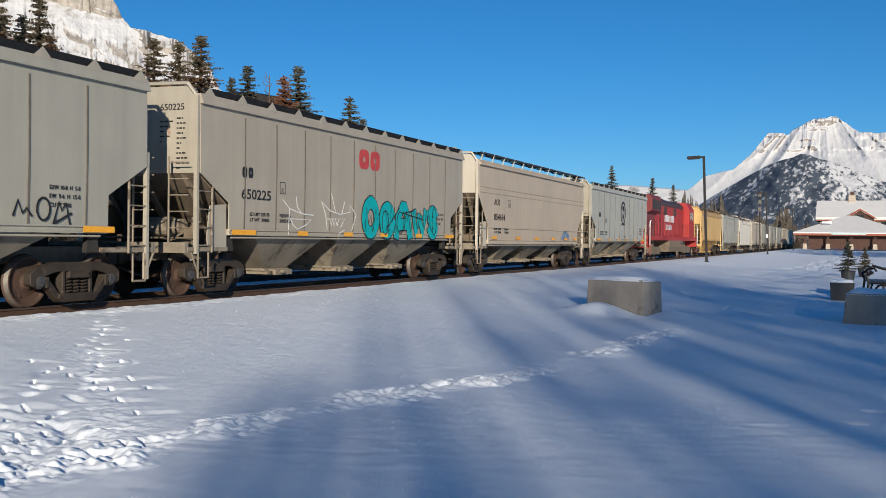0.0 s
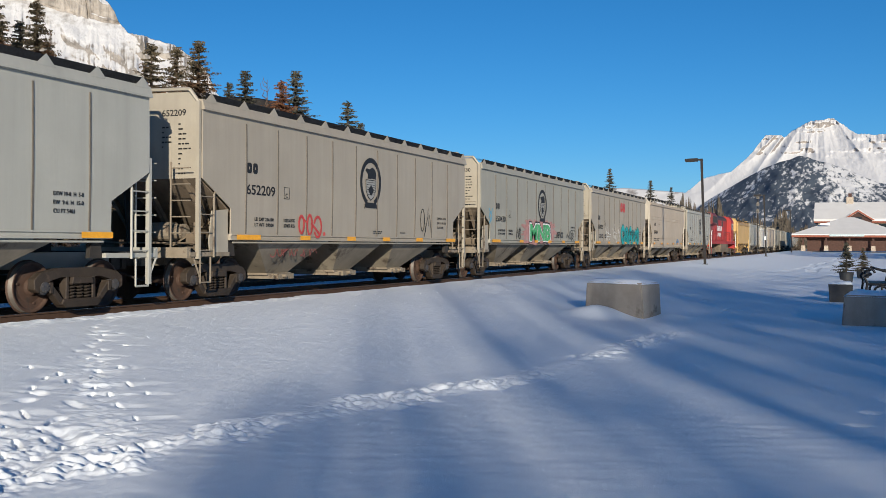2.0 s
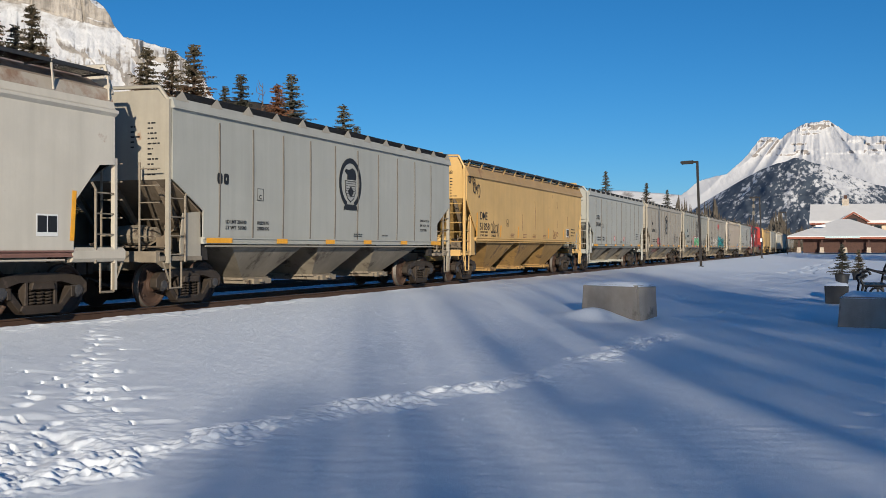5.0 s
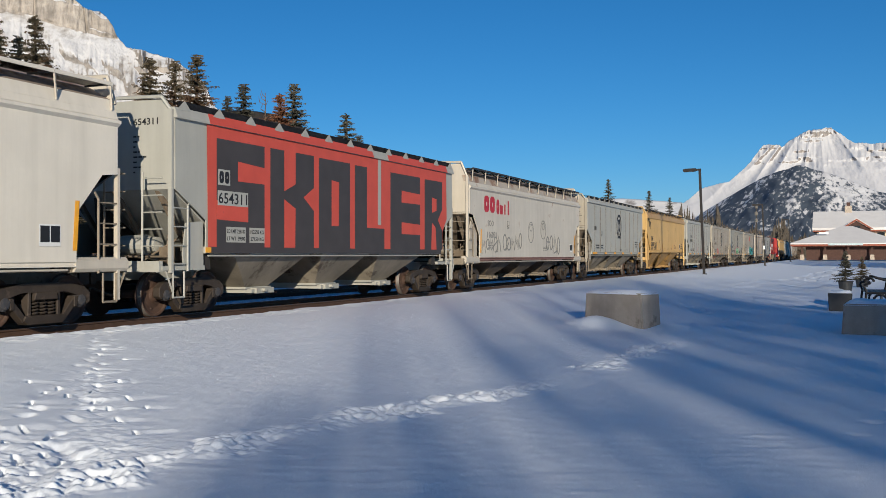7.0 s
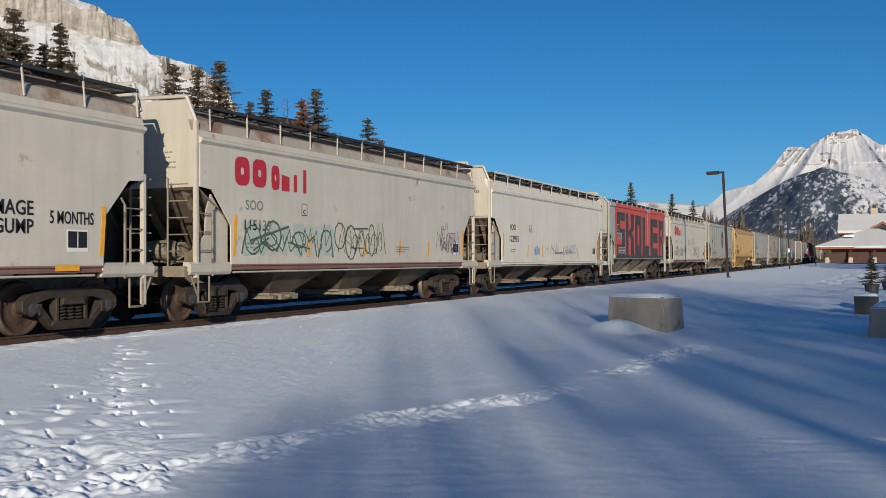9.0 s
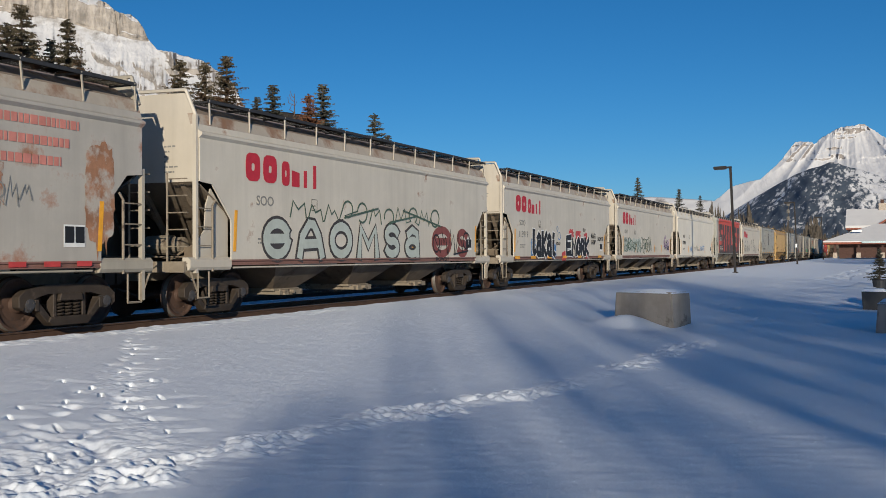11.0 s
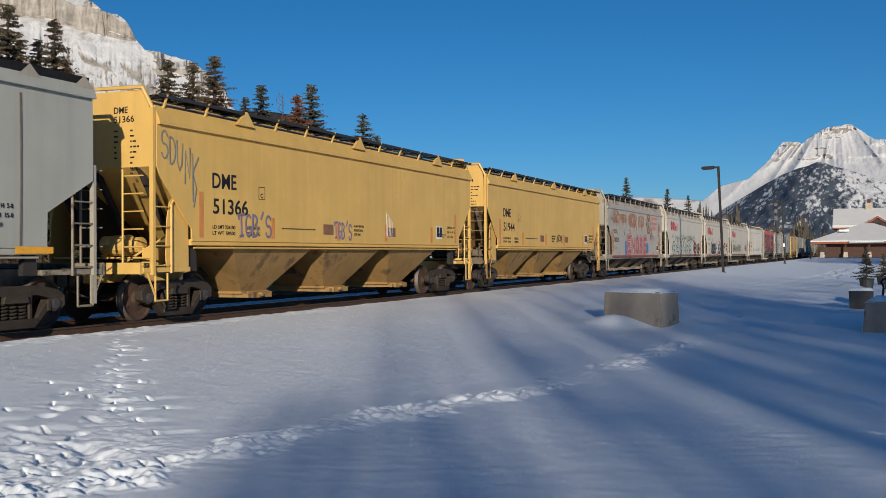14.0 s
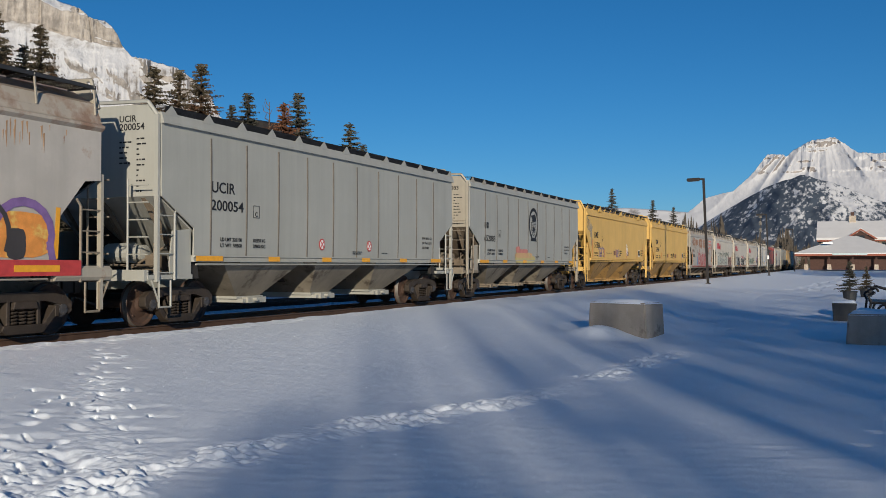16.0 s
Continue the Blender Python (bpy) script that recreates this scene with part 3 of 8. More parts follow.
mountain("backdrop_far_ridge", "distant low snowy ridge", -24, -7, 3600, 4400,
         bend((-24, 2.8), (-16, 3.1), (-12, 3.25), (-10, 3.1), (-8, 2.9), (-7, 2.5)), M_FARRIDGE, 0.03, (140, 40), seed=14)
massif("backdrop_cliff_mountain", "snowy mountain with bare limestone cliffs", -60, -33.5, 900, 2300,
       bend((-60, 15), (-48, 14.8), (-45, 14.3), (-42.9, 13.75), (-42.45, 13.35), (-42.2, 13.25), (-41.6, 13.22), (-41.3, 13.0), (-40.95, 12.55), (-40.7, 11.95), (-40.2, 11.4), (-39.4, 11.33), (-38.65, 11.1), (-37.75, 10.95), (-36.95, 10.45), (-36.0, 9.7), (-35.4, 8.4), (-34.2, 7.4), (-33.5, 5.0)),
       cliff_lie, M_CLIFF, (560, 300), 0.05, cliff_folds)
mountain("backdrop_wooded_hill", "low dark wooded hill", -37, -18, 500, 900,
         bend((-37, 8.1), (-34.8, 8.2), (-33.5, 8.24), (-31.9, 8.05), (-30.9, 7.6), (-29, 6.6), (-26, 5.0), (-22, 3.8), (-18, 2.0)), rock_snow("wooded_hill", (0.12, 0.10, 0.09), 0.8, (0.06, 0.052, 0.045), 0.4, 3), 0.05, (120, 40), seed=31)


# ---- trees ----
def spruce_mesh(height, width, seed, whorls=44, per=15):
    r = random.Random(seed)
    vt, ft = [], []
    lean = [r.uniform(0.75, 1.2) for _ in range(9)]     # fuller and thinner sides
    for i in range(whorls):
        f = (i + r.uniform(-0.4, 0.4)) / whorls
        z0 = height * (0.08 + 0.925 * f)
        reach = 1.38 * width * max(0.0, 1 - f) ** 1.2 * (0.66 + 0.5 * r.random()) + 0.03
        if r.random() < 0.14:
            reach *= 0.5
        k = max(4, int(per * (1 - 0.45 * f)))
        for j in range(k):
            if r.random() < 0.40:
                continue
            a = math.tau * (j + r.uniform(-0.4, 0.4)) / k + i * 1.1
            ln = reach * r.uniform(0.5, 1.12) * lean[int(a / math.tau * 9) % 9]
            z = z0 + r.uniform(-0.9, 0.9) * height / whorls
            droop = r.uniform(0.12, 0.55) * (1.15 - f)
            ca, sa = math.cos(a), math.sin(a)
            prev = None
            for s in range(5):
                q = s / 4
                rad = ln * q
                zz = min(z - droop * ln * q + 0.24 * ln * q * q, height)
                w = (0.045 + 0.034 * ln) * (1 - 0.75 * q) * r.uniform(0.6, 1.3)
                c = (ca * rad, sa * rad)
                b0 = len(vt)
                vt += [(c[0] - sa * w, c[1] + ca * w, zz - 0.4 * w), (c[0], c[1], zz + 0.12 * w), (c[0] + sa * w, c[1] - ca * w, zz - 0.4 * w)]
                if s:
                    # twigs that stand out to both sides and hang
                    for e in (-1, 1) * 5:
                        h0 = len(vt)
                        o = r.uniform(-0.22, 0.22)
                        x0, y0, zc = c[0] + ca * o, c[1] + sa * o, zz
                        g = r.uniform(0.08, 0.24) * (0.12 + 0.88 * min(1.0, 2.0 * (1 - f))) * (1.25 - 0.6 * q)
                        tx, ty = x0 - sa * e * g * 1.5 + ca * g * 1.2, y0 + ca * e * g * 1.5 + sa * g * 1.2
                        if r.random() < 0.5:
                            vt += [(x0, y0, zc + 0.04), (x0, y0, zc - 0.05), (tx, ty, zc - r.uniform(-0.04, 0.16))]
                        else:
                            vt += [(x0 - ca * 0.045, y0 - sa * 0.045, zc + 0.03), (x0 + ca * 0.045, y0 + sa * 0.045, zc + 0.01), (tx, ty, zc - r.uniform(-0.06, 0.16))]
                        ft.append((h0, h0 + 1, h0 + 2))
                    ft += [(prev, prev + 1, b0 + 1, b0), (prev + 1, prev + 2, b0 + 2, b0 + 1)]
                prev = b0
    return vt, ft


def spruce(name_label, height, width, seed, needles, sparse=1.0):
    base = thing("spruce_tree", name_label, "tree")
    bm = bmesh.new()
    rod(bm, (0, 0, -0.5), (0, 0, height * 0.55), 0.016 * height, 8, 0.009 * height)
    rod(bm, (0, 0, height * 0.55), (0, 0, height * 0.99), 0.009 * height, 6, 0.012)
    part("trunk", bm, M_BARK, base)
    v, f = spruce_mesh(height, width, seed, int(74 * sparse))
    put("crown", big_mesh("crown", v, f, needles, False), base)
    return base


def at_dir(az, d):
    x, y = EYE[0] + d * math.sin(radians(az)), d * math.cos(radians(az))
    return x, y


SPRUCES = [spruce("green spruce with browned branches", 15, 3.9, 3, M_NEEDLE), spruce("green spruce with browned branches", 15, 3.4, 5, M_NEEDLE),
           spruce("spruce with rust-brown dying needles", 15, 3.6, 8, M_NEEDLE_BROWN), spruce("slender dark green spruce", 15, 3.0, 11, M_NEEDLE_DARK, 0.8)]
# direction, distance, angle of the top, kind
WOOD_EDGE = ((-47.2, 62, 13.3, 0, 1.6), (-44.9, 64, 12.75, 0, 1.4), (-38.95, 70, 10.95, 0, 1.65), (-37.6, 74, 10.85, 0, 1.4), (-36.4, 70, 11.25, 0, 1.6), (-34.7, 82, 9.1, 3, 1.4), (-33.8, 78, 9.8, 3, 1.75), (-31.75, 74, 9.2, 2, 1.75), (-30.95, 76, 9.9, 3, 1.8), (-27.95, 84, 8.25, 3, 1.9), (-27.2, 88, 7.0, 3, 1.8), (-12.75, 190, 4.4, 3, 1.5), (-10.45, 230, 3.7, 3, 1.5), (-9.3, 250, 3.3, 3, 1.4))
FAR_LEFT = ((-46.0, 75, 10.6, 1, 1.5), (-48.6, 66, 11.0, 0, 1.5), (-43.9, 80, 9.6, 2, 1.4), (-45.7, 66, 11.7, 3, 1.6), (-47.9, 60, 12.3, 0, 1.6), (-46.7, 64, 11.6, 3, 1.6), (-44.3, 72, 10.7, 3, 1.5))
for az, d, el, k, w in WOOD_EDGE + FAR_LEFT:
    d = d * 0.72 if az < -26 else d
    x, y = at_dir(az, d)
    z = ground_z(x, y)
    hgt = EYE[2] + d * math.tan(radians(el)) - z
    s = hgt / 15
    c = copy_thing(SPRUCES[k], pose(x, y, z, 0, 0, rng.uniform(0, 360)))
    c.scale = (s * w, s * w, s)


def bare_snag(az, d, el):
    """A thin dead conifer with a few stub branches."""
    x, y = at_dir(az, d)
    z = ground_z(x, y)
    h = EYE[2] + d * math.tan(radians(el)) - z
    snag = thing("dead_tree", "thin bare dead tree behind the tracks", "tree", at=(x, y, z))
    r = random.Random(4)
    bm = bmesh.new()
    rod(bm, (0, 0, -0.3), (0.05, 0, h * 0.6), 0.09, 6, 0.05)
    rod(bm, (0.05, 0, h * 0.6), (0.0, 0.05, h), 0.05, 5, 0.015)
    part("trunk", bm, M_TWIG, snag)
    for i in range(16):
        f, a = 0.66 + 0.021 * i, r.uniform(0, 6.28)
        n = r.uniform(0.35, 0.8) * (1.35 - f)
        bm = bmesh.new()
        b, c = (math.cos(a) * n, math.sin(a) * n, h * f + 0.12), (math.cos(a + 0.5) * n * 1.4, math.sin(a + 0.5) * n * 1.4, h * f + 0.4)
        rod(bm, (0.03, 0.01, h * f), b, 0.025, 4, 0.015)
        rod(bm, b, c, 0.015, 4, 0.008)
        part("branch", bm, M_TWIG, snag)


bare_snag(-32.6, 52, 9.25)
# unseen trees set behind the camera to shade the snow
ACROSS, ALONG = Vector((0.891, 0.454)), Vector((-0.454, 0.891))      # square to the sunlight and along it
# place across the light, how far along it the shade reaches, breadth at the foot, place along the light
SHADE = [(11.45 + 0.34 * i, 3.9 + 0.9 * math.sin(i * 1.9) - 0.12 * i, 1.9, -66 + 5 * math.sin(i * 2.7)) for i in range(7)] + [(15.3, 3.0, 2.0, -60), (16.7, 4.0, 2.6, -60), (17.5, 3.0, 2.6, -60)]
for i in range(27):
    p = 12.4 + 0.52 * i + 0.10 * math.sin(i * 3.3)
    w = 0.5 if i == 7 else 0.8 if i in (3, 4) else 0.62 if i < 3 else 1.0 + 0.02 * i
    SHADE.append((p, min(50.0, 1.963 * p - 3 + (1.5 if i % 3 else -5) + 2 * math.sin(i * 2.1)), 1.15 * (w + 0.25 * math.sin(i * 1.3 + 1) + 0.06 * i), -92 + 9 * math.sin(i * 1.7)))
SHADE += [(26.6 + 0.8 * i, 50.5 + 1.2 * math.sin(i * 2.3), 1.5 + 0.3 * math.sin(i * 1.9), -60) for i in range(18)]
for i, (p, reach, w, q) in enumerate(SHADE):
    x, y = ACROSS * p + ALONG * q
    h = (reach - q) * math.tan(radians(SUN_EL))
    c = copy_thing(SPRUCES[i % 2], pose(x, y, ground_z(x, y), 0, 0, i * 77))
    c.scale = (w / 4.2, w / 4.2, (h + 0.3) / 15)
for i in range(8):                   # an unseen row added beyond the platform to shade the train's far end
    p = 70.0 + 3.6 * i
    q = 1.963 * p - 58
    x, y = ACROSS * p + ALONG * q
    c = copy_thing(SPRUCES[i % 2], pose(x, y, ground_z(x, y), 0, 0, i * 77))
    c.scale = (0.8, 0.8, 1.28)
for i, s in enumerate(SPRUCES):     # the first of each kind stand at the wood's edge
    x, y = at_dir(-50 - 2.5 * i, 72 + 5 * i)
    s.matrix_basis = pose(x, y, ground_z(x, y), 0, 0, 40 * i)


def woods(name, label, spots, seed, material):
    r = random.Random(seed)
    vt, ft = [], []
    for x, y, h, w in spots:
        z0 = -0.5
        for i in range(13):
            f = i / 13
            zb, zt = z0 + h * (0.06 + 0.9 * f), z0 + h * min(1.0, 0.22 + 0.9 * f)
            rad = w * (1 - f) ** 0.9 + 0.08
            k, o = 7, r.uniform(0, 1)
            b = len(vt)
            for j in range(k):
                a = math.tau * (j + o) / k
                q = rad * r.uniform(0.35, 1.45)
                vt.append((x + math.cos(a) * q, y + math.sin(a) * q, zb + r.uniform(-0.05, 0.03) * h))
            vt.append((x, y, zt))
            ft += [(b + j, b + (j + 1) % k, b + k) for j in range(k)]
    ob = new(name, big_mesh(name, vt, ft, material, False))
    return tagged(ob, label, "trees", kind="stuff")


spots = []
r2 = random.Random(4)
for i in range(430):
    az, d = r2.uniform(-8.8, -1.5), r2.uniform(280, 420)
    x, y = at_dir(az, d)
    el = 2.2 + 0.9 * noise.noise(Vector((az * 1.3, 0.4, 2))) - 0.12 * (az + 8.5) + (0.7 if az < -6.5 else 0)
    spots.append((x, y, max(4, d * math.tan(radians(el)) * r2.uniform(0.45, 1.08)), r2.uniform(0.8, 1.5)))
woods("far_spruce_woods", "dark spruce woods behind the far cars", spots, 5, M_FARWOOD)
spots = []
for i in range(230):
    az, d = r2.uniform(-60, -14), r2.uniform(95, 190)
    x, y = at_dir(az, d)
    if x > -24:
        continue
    spots.append((x, y, r2.uniform(4, 8.5), r2.uniform(1.2, 2.2)))
woods("back_spruce_woods", "low mixed woods behind the tracks", spots, 6, M_NEEDLE)


def brush(name, label, spots, seed, hgt):
    r = random.Random(seed)
    vt, ft = [], []
    for x, y, k in spots:
        z = ground_z(x, y)
        for _ in range(k):
            p = Vector((x + r.uniform(-0.5, 0.5), y + r.uniform(-0.5, 0.5), z - 0.1))
            d = Vector((r.uniform(-0.4, 0.4), r.uniform(-0.4, 0.4), 1)).normalized()
            ln, w = hgt * r.uniform(0.4, 1.1), 0.014
            for _ in range(3):
                q = p + d * ln / 3
                b = len(vt)
                vt += [p + Vector((w, 0, 0)), p + Vector((-w, w, 0)), p + Vector((0, -w, 0)), q]
                ft += [(b, b + 1, b + 3), (b + 1, b + 2, b + 3), (b + 2, b, b + 3)]
                p = q - d * 0.02
                d = (d + Vector((r.uniform(-0.5, 0.5), r.uniform(-0.5, 0.5), 0.1))).normalized()
                w *= 0.75
    ob = new(name, big_mesh(name, vt, ft, M_TWIG, False))
    return tagged(ob, label, "bushes", kind="stuff")


tall_spots = []
spots = []
for i in range(420):
    az, d = r2.uniform(-52, -16), r2.uniform(38, 62)
    x, y = at_dir(az, d)
    if x < -9:
        spots.append((x, y, 14))
for i in range(9):
    az, d = r2.uniform(-49, -45.3), r2.uniform(44, 54)
    tall_spots.append((*at_dir(az, d), 26))
brush("bare_saplings", "tall bare leafless saplings behind the tracks", tall_spots, 12, 6.5)
brush("bare_bushes", "bare brown bushes behind the tracks", spots, 3, 1.7)
spots = []
for i in range(160):
    az, d = r2.uniform(-7.5, -2.2), r2.uniform(255, 300)
    x, y = at_dir(az, d)
    spots.append((x, y, 22))
brush("far_bare_bushes", "bare leafless shrubs beyond the platform", spots, 8, 5.0)


# ---- rolling stock: shared meshes ----
WHEEL_R, AXLE = 0.457, 0.89


def wheelset_mesh():
    bm = bmesh.new()
    for s in (-1, 1):
        prof = [(0.64, 0.10), (0.65, 0.20), (0.675, 0.30), (0.665, 0.40), (0.672, 0.487), (0.690, 0.487), (0.705, 0.462), (0.80, 0.455), (0.806, 0.44), (0.79, 0.395), (0.765, 0.385), (0.745, 0.28), (0.765, 0.16), (0.82, 0.13), (0.825, 0.09)]
        lathe(bm, [(s * a, r) for a, r in prof], "x", 28)
        # three lightening marks on the plate show the turning
        for i in range(3):
            t = math.tau * i / 3
            rod(bm, (s * 0.745, 0.30 * math.cos(t), 0.30 * math.sin(t)), (s * 0.768, 0.30 * math.cos(t), 0.30 * math.sin(t)), 0.028, 6)
    rod(bm, (-1.02, 0, 0), (1.02, 0, 0), 0.085, 12)
    me = mesh_of("wheelset", bm, [M_WHEEL, M_TREAD], True)
    for p in me.polygons:
        c = p.center
        if math.hypot(c.y, c.z) > 0.45 and 0.70 < abs(c.x) < 0.81:
            p.material_index = 1
    me.polygons.foreach_set("use_smooth", [abs(p.normal.x) < 0.97 for p in me.polygons])
    return me


def side_frame_mesh():
    """Cast bogie side frame, open at the spring nest and beside it."""
    bm = bmesh.new()
    for s in (-1, 1):
        a, b = s * 0.92, s * 1.09
        lo, hi = min(a, b), max(a, b)
        top = [(-1.12, 0.42), (-1.12, 0.60), (-0.98, 0.71), (-0.52, 0.79), (0.52, 0.79), (0.98, 0.71), (1.12, 0.60), (1.12, 0.42), (1.02, 0.36), (0.96, 0.52), (0.80, 0.55), (0.70, 0.58), (0.50, 0.64), (-0.50, 0.64), (-0.70, 0.58), (-0.80, 0.55), (-0.96, 0.52), (-1.02, 0.36)]
        prism(bm, top, "x", lo, hi)
        prism(bm, [(-0.40, 0.07), (0.40, 0.07), (0.50, 0.15), (0.46, 0.23), (-0.46, 0.23), (-0.50, 0.15)], "x", lo - 0.03, hi + 0.03)
        for q in (-1, 1):
            prism(bm, [(q * 0.72, 0.53), (q * 0.84, 0.46), (q * 0.48, 0.11), (q * 0.40, 0.19)], "x", lo, hi)
            prism(bm, [(q * 0.30, 0.22), (q * 0.385, 0.22), (q * 0.37, 0.64), (q * 0.30, 0.64)], "x", lo, hi)
            prism(bm, [(q * 0.70, 0.34), (q * 0.78, 0.34), (q * 0.80, 0.54), (q * 0.70, 0.54)], "x", lo, hi + 0.02)
        prism(bm, [(-0.28, 0.50), (0.28, 0.50), (0.24, 0.63), (-0.24, 0.63)], "x", lo, hi + 0.05)
    box(bm, -1.0, 1.0, -0.28, 0.28, 0.50, 0.64)
    box(bm, -0.2, 0.2, -0.2, 0.2, 0.62, 0.80)
    bmesh.ops.bevel(bm, geom=list(bm.edges), offset=0.012, segments=1, affect="EDGES")
    return mesh_of("side_frame", bm, M_STEEL)


def spring_mesh():
    bm = bmesh.new()
    for y in (-0.19, 0.0, 0.19):
        n, turns, r, w = 60, 5.0, 0.088, 0.021
        prev = None
        for i in range(n + 1):
            t = turns * math.tau * i / n
            c = Vector((r * math.cos(t), y + r * math.sin(t), 0.21 + 0.29 * i / n))
            out = Vector((math.cos(t), math.sin(t), 0))
            ring = [bm.verts.new(c + out * w), bm.verts.new(c + Vector((0, 0, w))), bm.verts.new(c - out * w), bm.verts.new(c - Vector((0, 0, w)))]
            if prev:
                for k in range(4):
                    bm.faces.new((prev[k], prev[(k + 1) % 4], ring[(k + 1) % 4], ring[k]))
            prev = ring
    return mesh_of("spring", bm, M_STEEL)


def cap_mesh():
    bm = bmesh.new()
    lathe(bm, [(0.0, 0.13), (0.09, 0.13), (0.10, 0.10), (0.13, 0.10), (0.135, 0.06)], "x", 14)
    for i in range(3):
        t = math.tau * i / 3 + 0.5
        rod(bm, (0.12, 0.065 * math.cos(t), 0.065 * math.sin(t)), (0.15, 0.065 * math.cos(t), 0.065 * math.sin(t)), 0.016, 6)
    return mesh_of("bearing_cap", bm, M_CAP)


def shoe_mesh():
    bm = bmesh.new()
    box(bm, -0.95, 0.95, -0.05, 0.05, 0.34, 0.44)
    for s in (-1, 1):
        prism(bm, [(-0.10, 0.30), (0.02, 0.26), (0.02, 0.56), (-0.06, 0.56)], "x", s * 0.72 - 0.05, s * 0.72 + 0.05)
    return mesh_of("brake_beam", bm, M_STEEL)


M_CAP = mat("greased_bearing_cap", (0.07, 0.068, 0.072), 0.55, 0.2, 0.3, 8)
ME_WHEEL, ME_FRAME, ME_SPRING, ME_SHOE = wheelset_mesh(), side_frame_mesh(), spring_mesh(), shoe_mesh()
ME_CAP = cap_mesh()
WHEELSETS = []


def bogie(car, y, turning=True):
    b = put("bogie", ME_FRAME, car, pose(0, y, 0), "dark cast-steel bogie")
    for s in (-1, 1):
        w = put("wheelset", ME_WHEEL, b, pose(0, s * AXLE, WHEEL_R), "rust-brown steel wheels on an axle")
        if turning:
            WHEELSETS.append(w)
        put("brake_beam", ME_SHOE, b, pose(0, s * 0.36, 0))
        put("spring", ME_SPRING, b, pose(s * 1.0, 0, 0))
        for q in (-1, 1):
            put("bearing_cap", ME_CAP, b, pose(q * 0.98, s * AXLE, WHEEL_R, 0, 0, 0 if q > 0 else 180))
    return b


LETTERS = {}


SIDE = Matrix(((0, 0, 1, 0), (1, 0, 0, 0), (0, 1, 0, 0), (0, 0, 0, 1)))     # text plane onto a car's side
END = Matrix(((1, 0, 0, 0), (0, 0, -1, 0), (0, 1, 0, 0), (0, 0, 0, 1)))     # text plane onto a car's rear end


def bars(car, x, y, z, rows, material, height=0.06, name="lettering", seed=0):
    """Writing too small to read: rows of short bars."""
    r = random.Random(seed)
    bm = bmesh.new()
    for i, length in enumerate(rows):
        p = 0.0
        while p < length:
            w = r.uniform(0.04, 0.16)
            box(bm, x, x + 0.004, y + p, y + min(length, p + w), z - i * height * 1.7, z - i * height * 1.7 + height * 0.75)
            p += w + 0.03
    return part(name, bm, material, car)


def strokes(car, x, lines, width, material, name="graffiti", label="", lift=0.004):
    """Painted strokes on a side: polylines in (y, z)."""
    bm = bmesh.new()
    for line in lines:
        pts = [Vector(p) for i, p in enumerate(line) if i == 0 or (Vector(p) - Vector(line[i - 1])).length > 1e-4]
        prev = None
        for i, p in enumerate(pts):
            u = (pts[min(i + 1, len(pts) - 1)] - p).normalized() + (p - pts[max(i - 1, 0)]).normalized()
            u = u.normalized() if u.length > 0.2 else (pts[min(i + 1, len(pts) - 1)] - p).normalized()
            n = Vector((-u.y, u.x)) * width * 0.5
            e = u * width * 0.4 * (-1 if i == 0 else 1 if i == len(pts) - 1 else 0)
            x += 0.0001
            ring = [bm.verts.new((xx, p.x + e.x + k * n.x, p.y + e.y + k * n.y)) for xx, k in ((x + lift, 1), (x + lift, -1), (x, -1), (x, 1))]
            if prev:
                for k in range(4):
                    bm.faces.new((prev[k], prev[(k + 1) % 4], ring[(k + 1) % 4], ring[k]))
            else:
                bm.faces.new(ring)
            prev = ring
        if prev:
            bm.faces.new(prev[::-1])
    return part(name, bm, material, car, label)


def blob(car, x, y, z, w, h, material, name="graffiti", label="", seed=0, jag=0.25, lift=0.003, k=28):
    r = random.Random(seed)
    pts = []
    for i in range(k):
        t = math.tau * i / k
        c, s = math.cos(t), math.sin(t)
        q = (abs(c) ** 4 + abs(s) ** 4) ** -0.25 * (1 + r.uniform(-jag, jag) * 0.5)
        pts.append((y + w / 2 * c * q, z + h / 2 * s * q))
    bm = bmesh.new()
    prism(bm, pts, "x", x, x + lift)
    return part(name, bm, material, car, label)


def arcs(cy, cz, ry, rz, a0, a1, n=10):
    return [(cy + ry * math.cos(radians(a0 + (a1 - a0) * i / n)), cz + rz * math.sin(radians(a0 + (a1 - a0) * i / n))) for i in range(n + 1)]


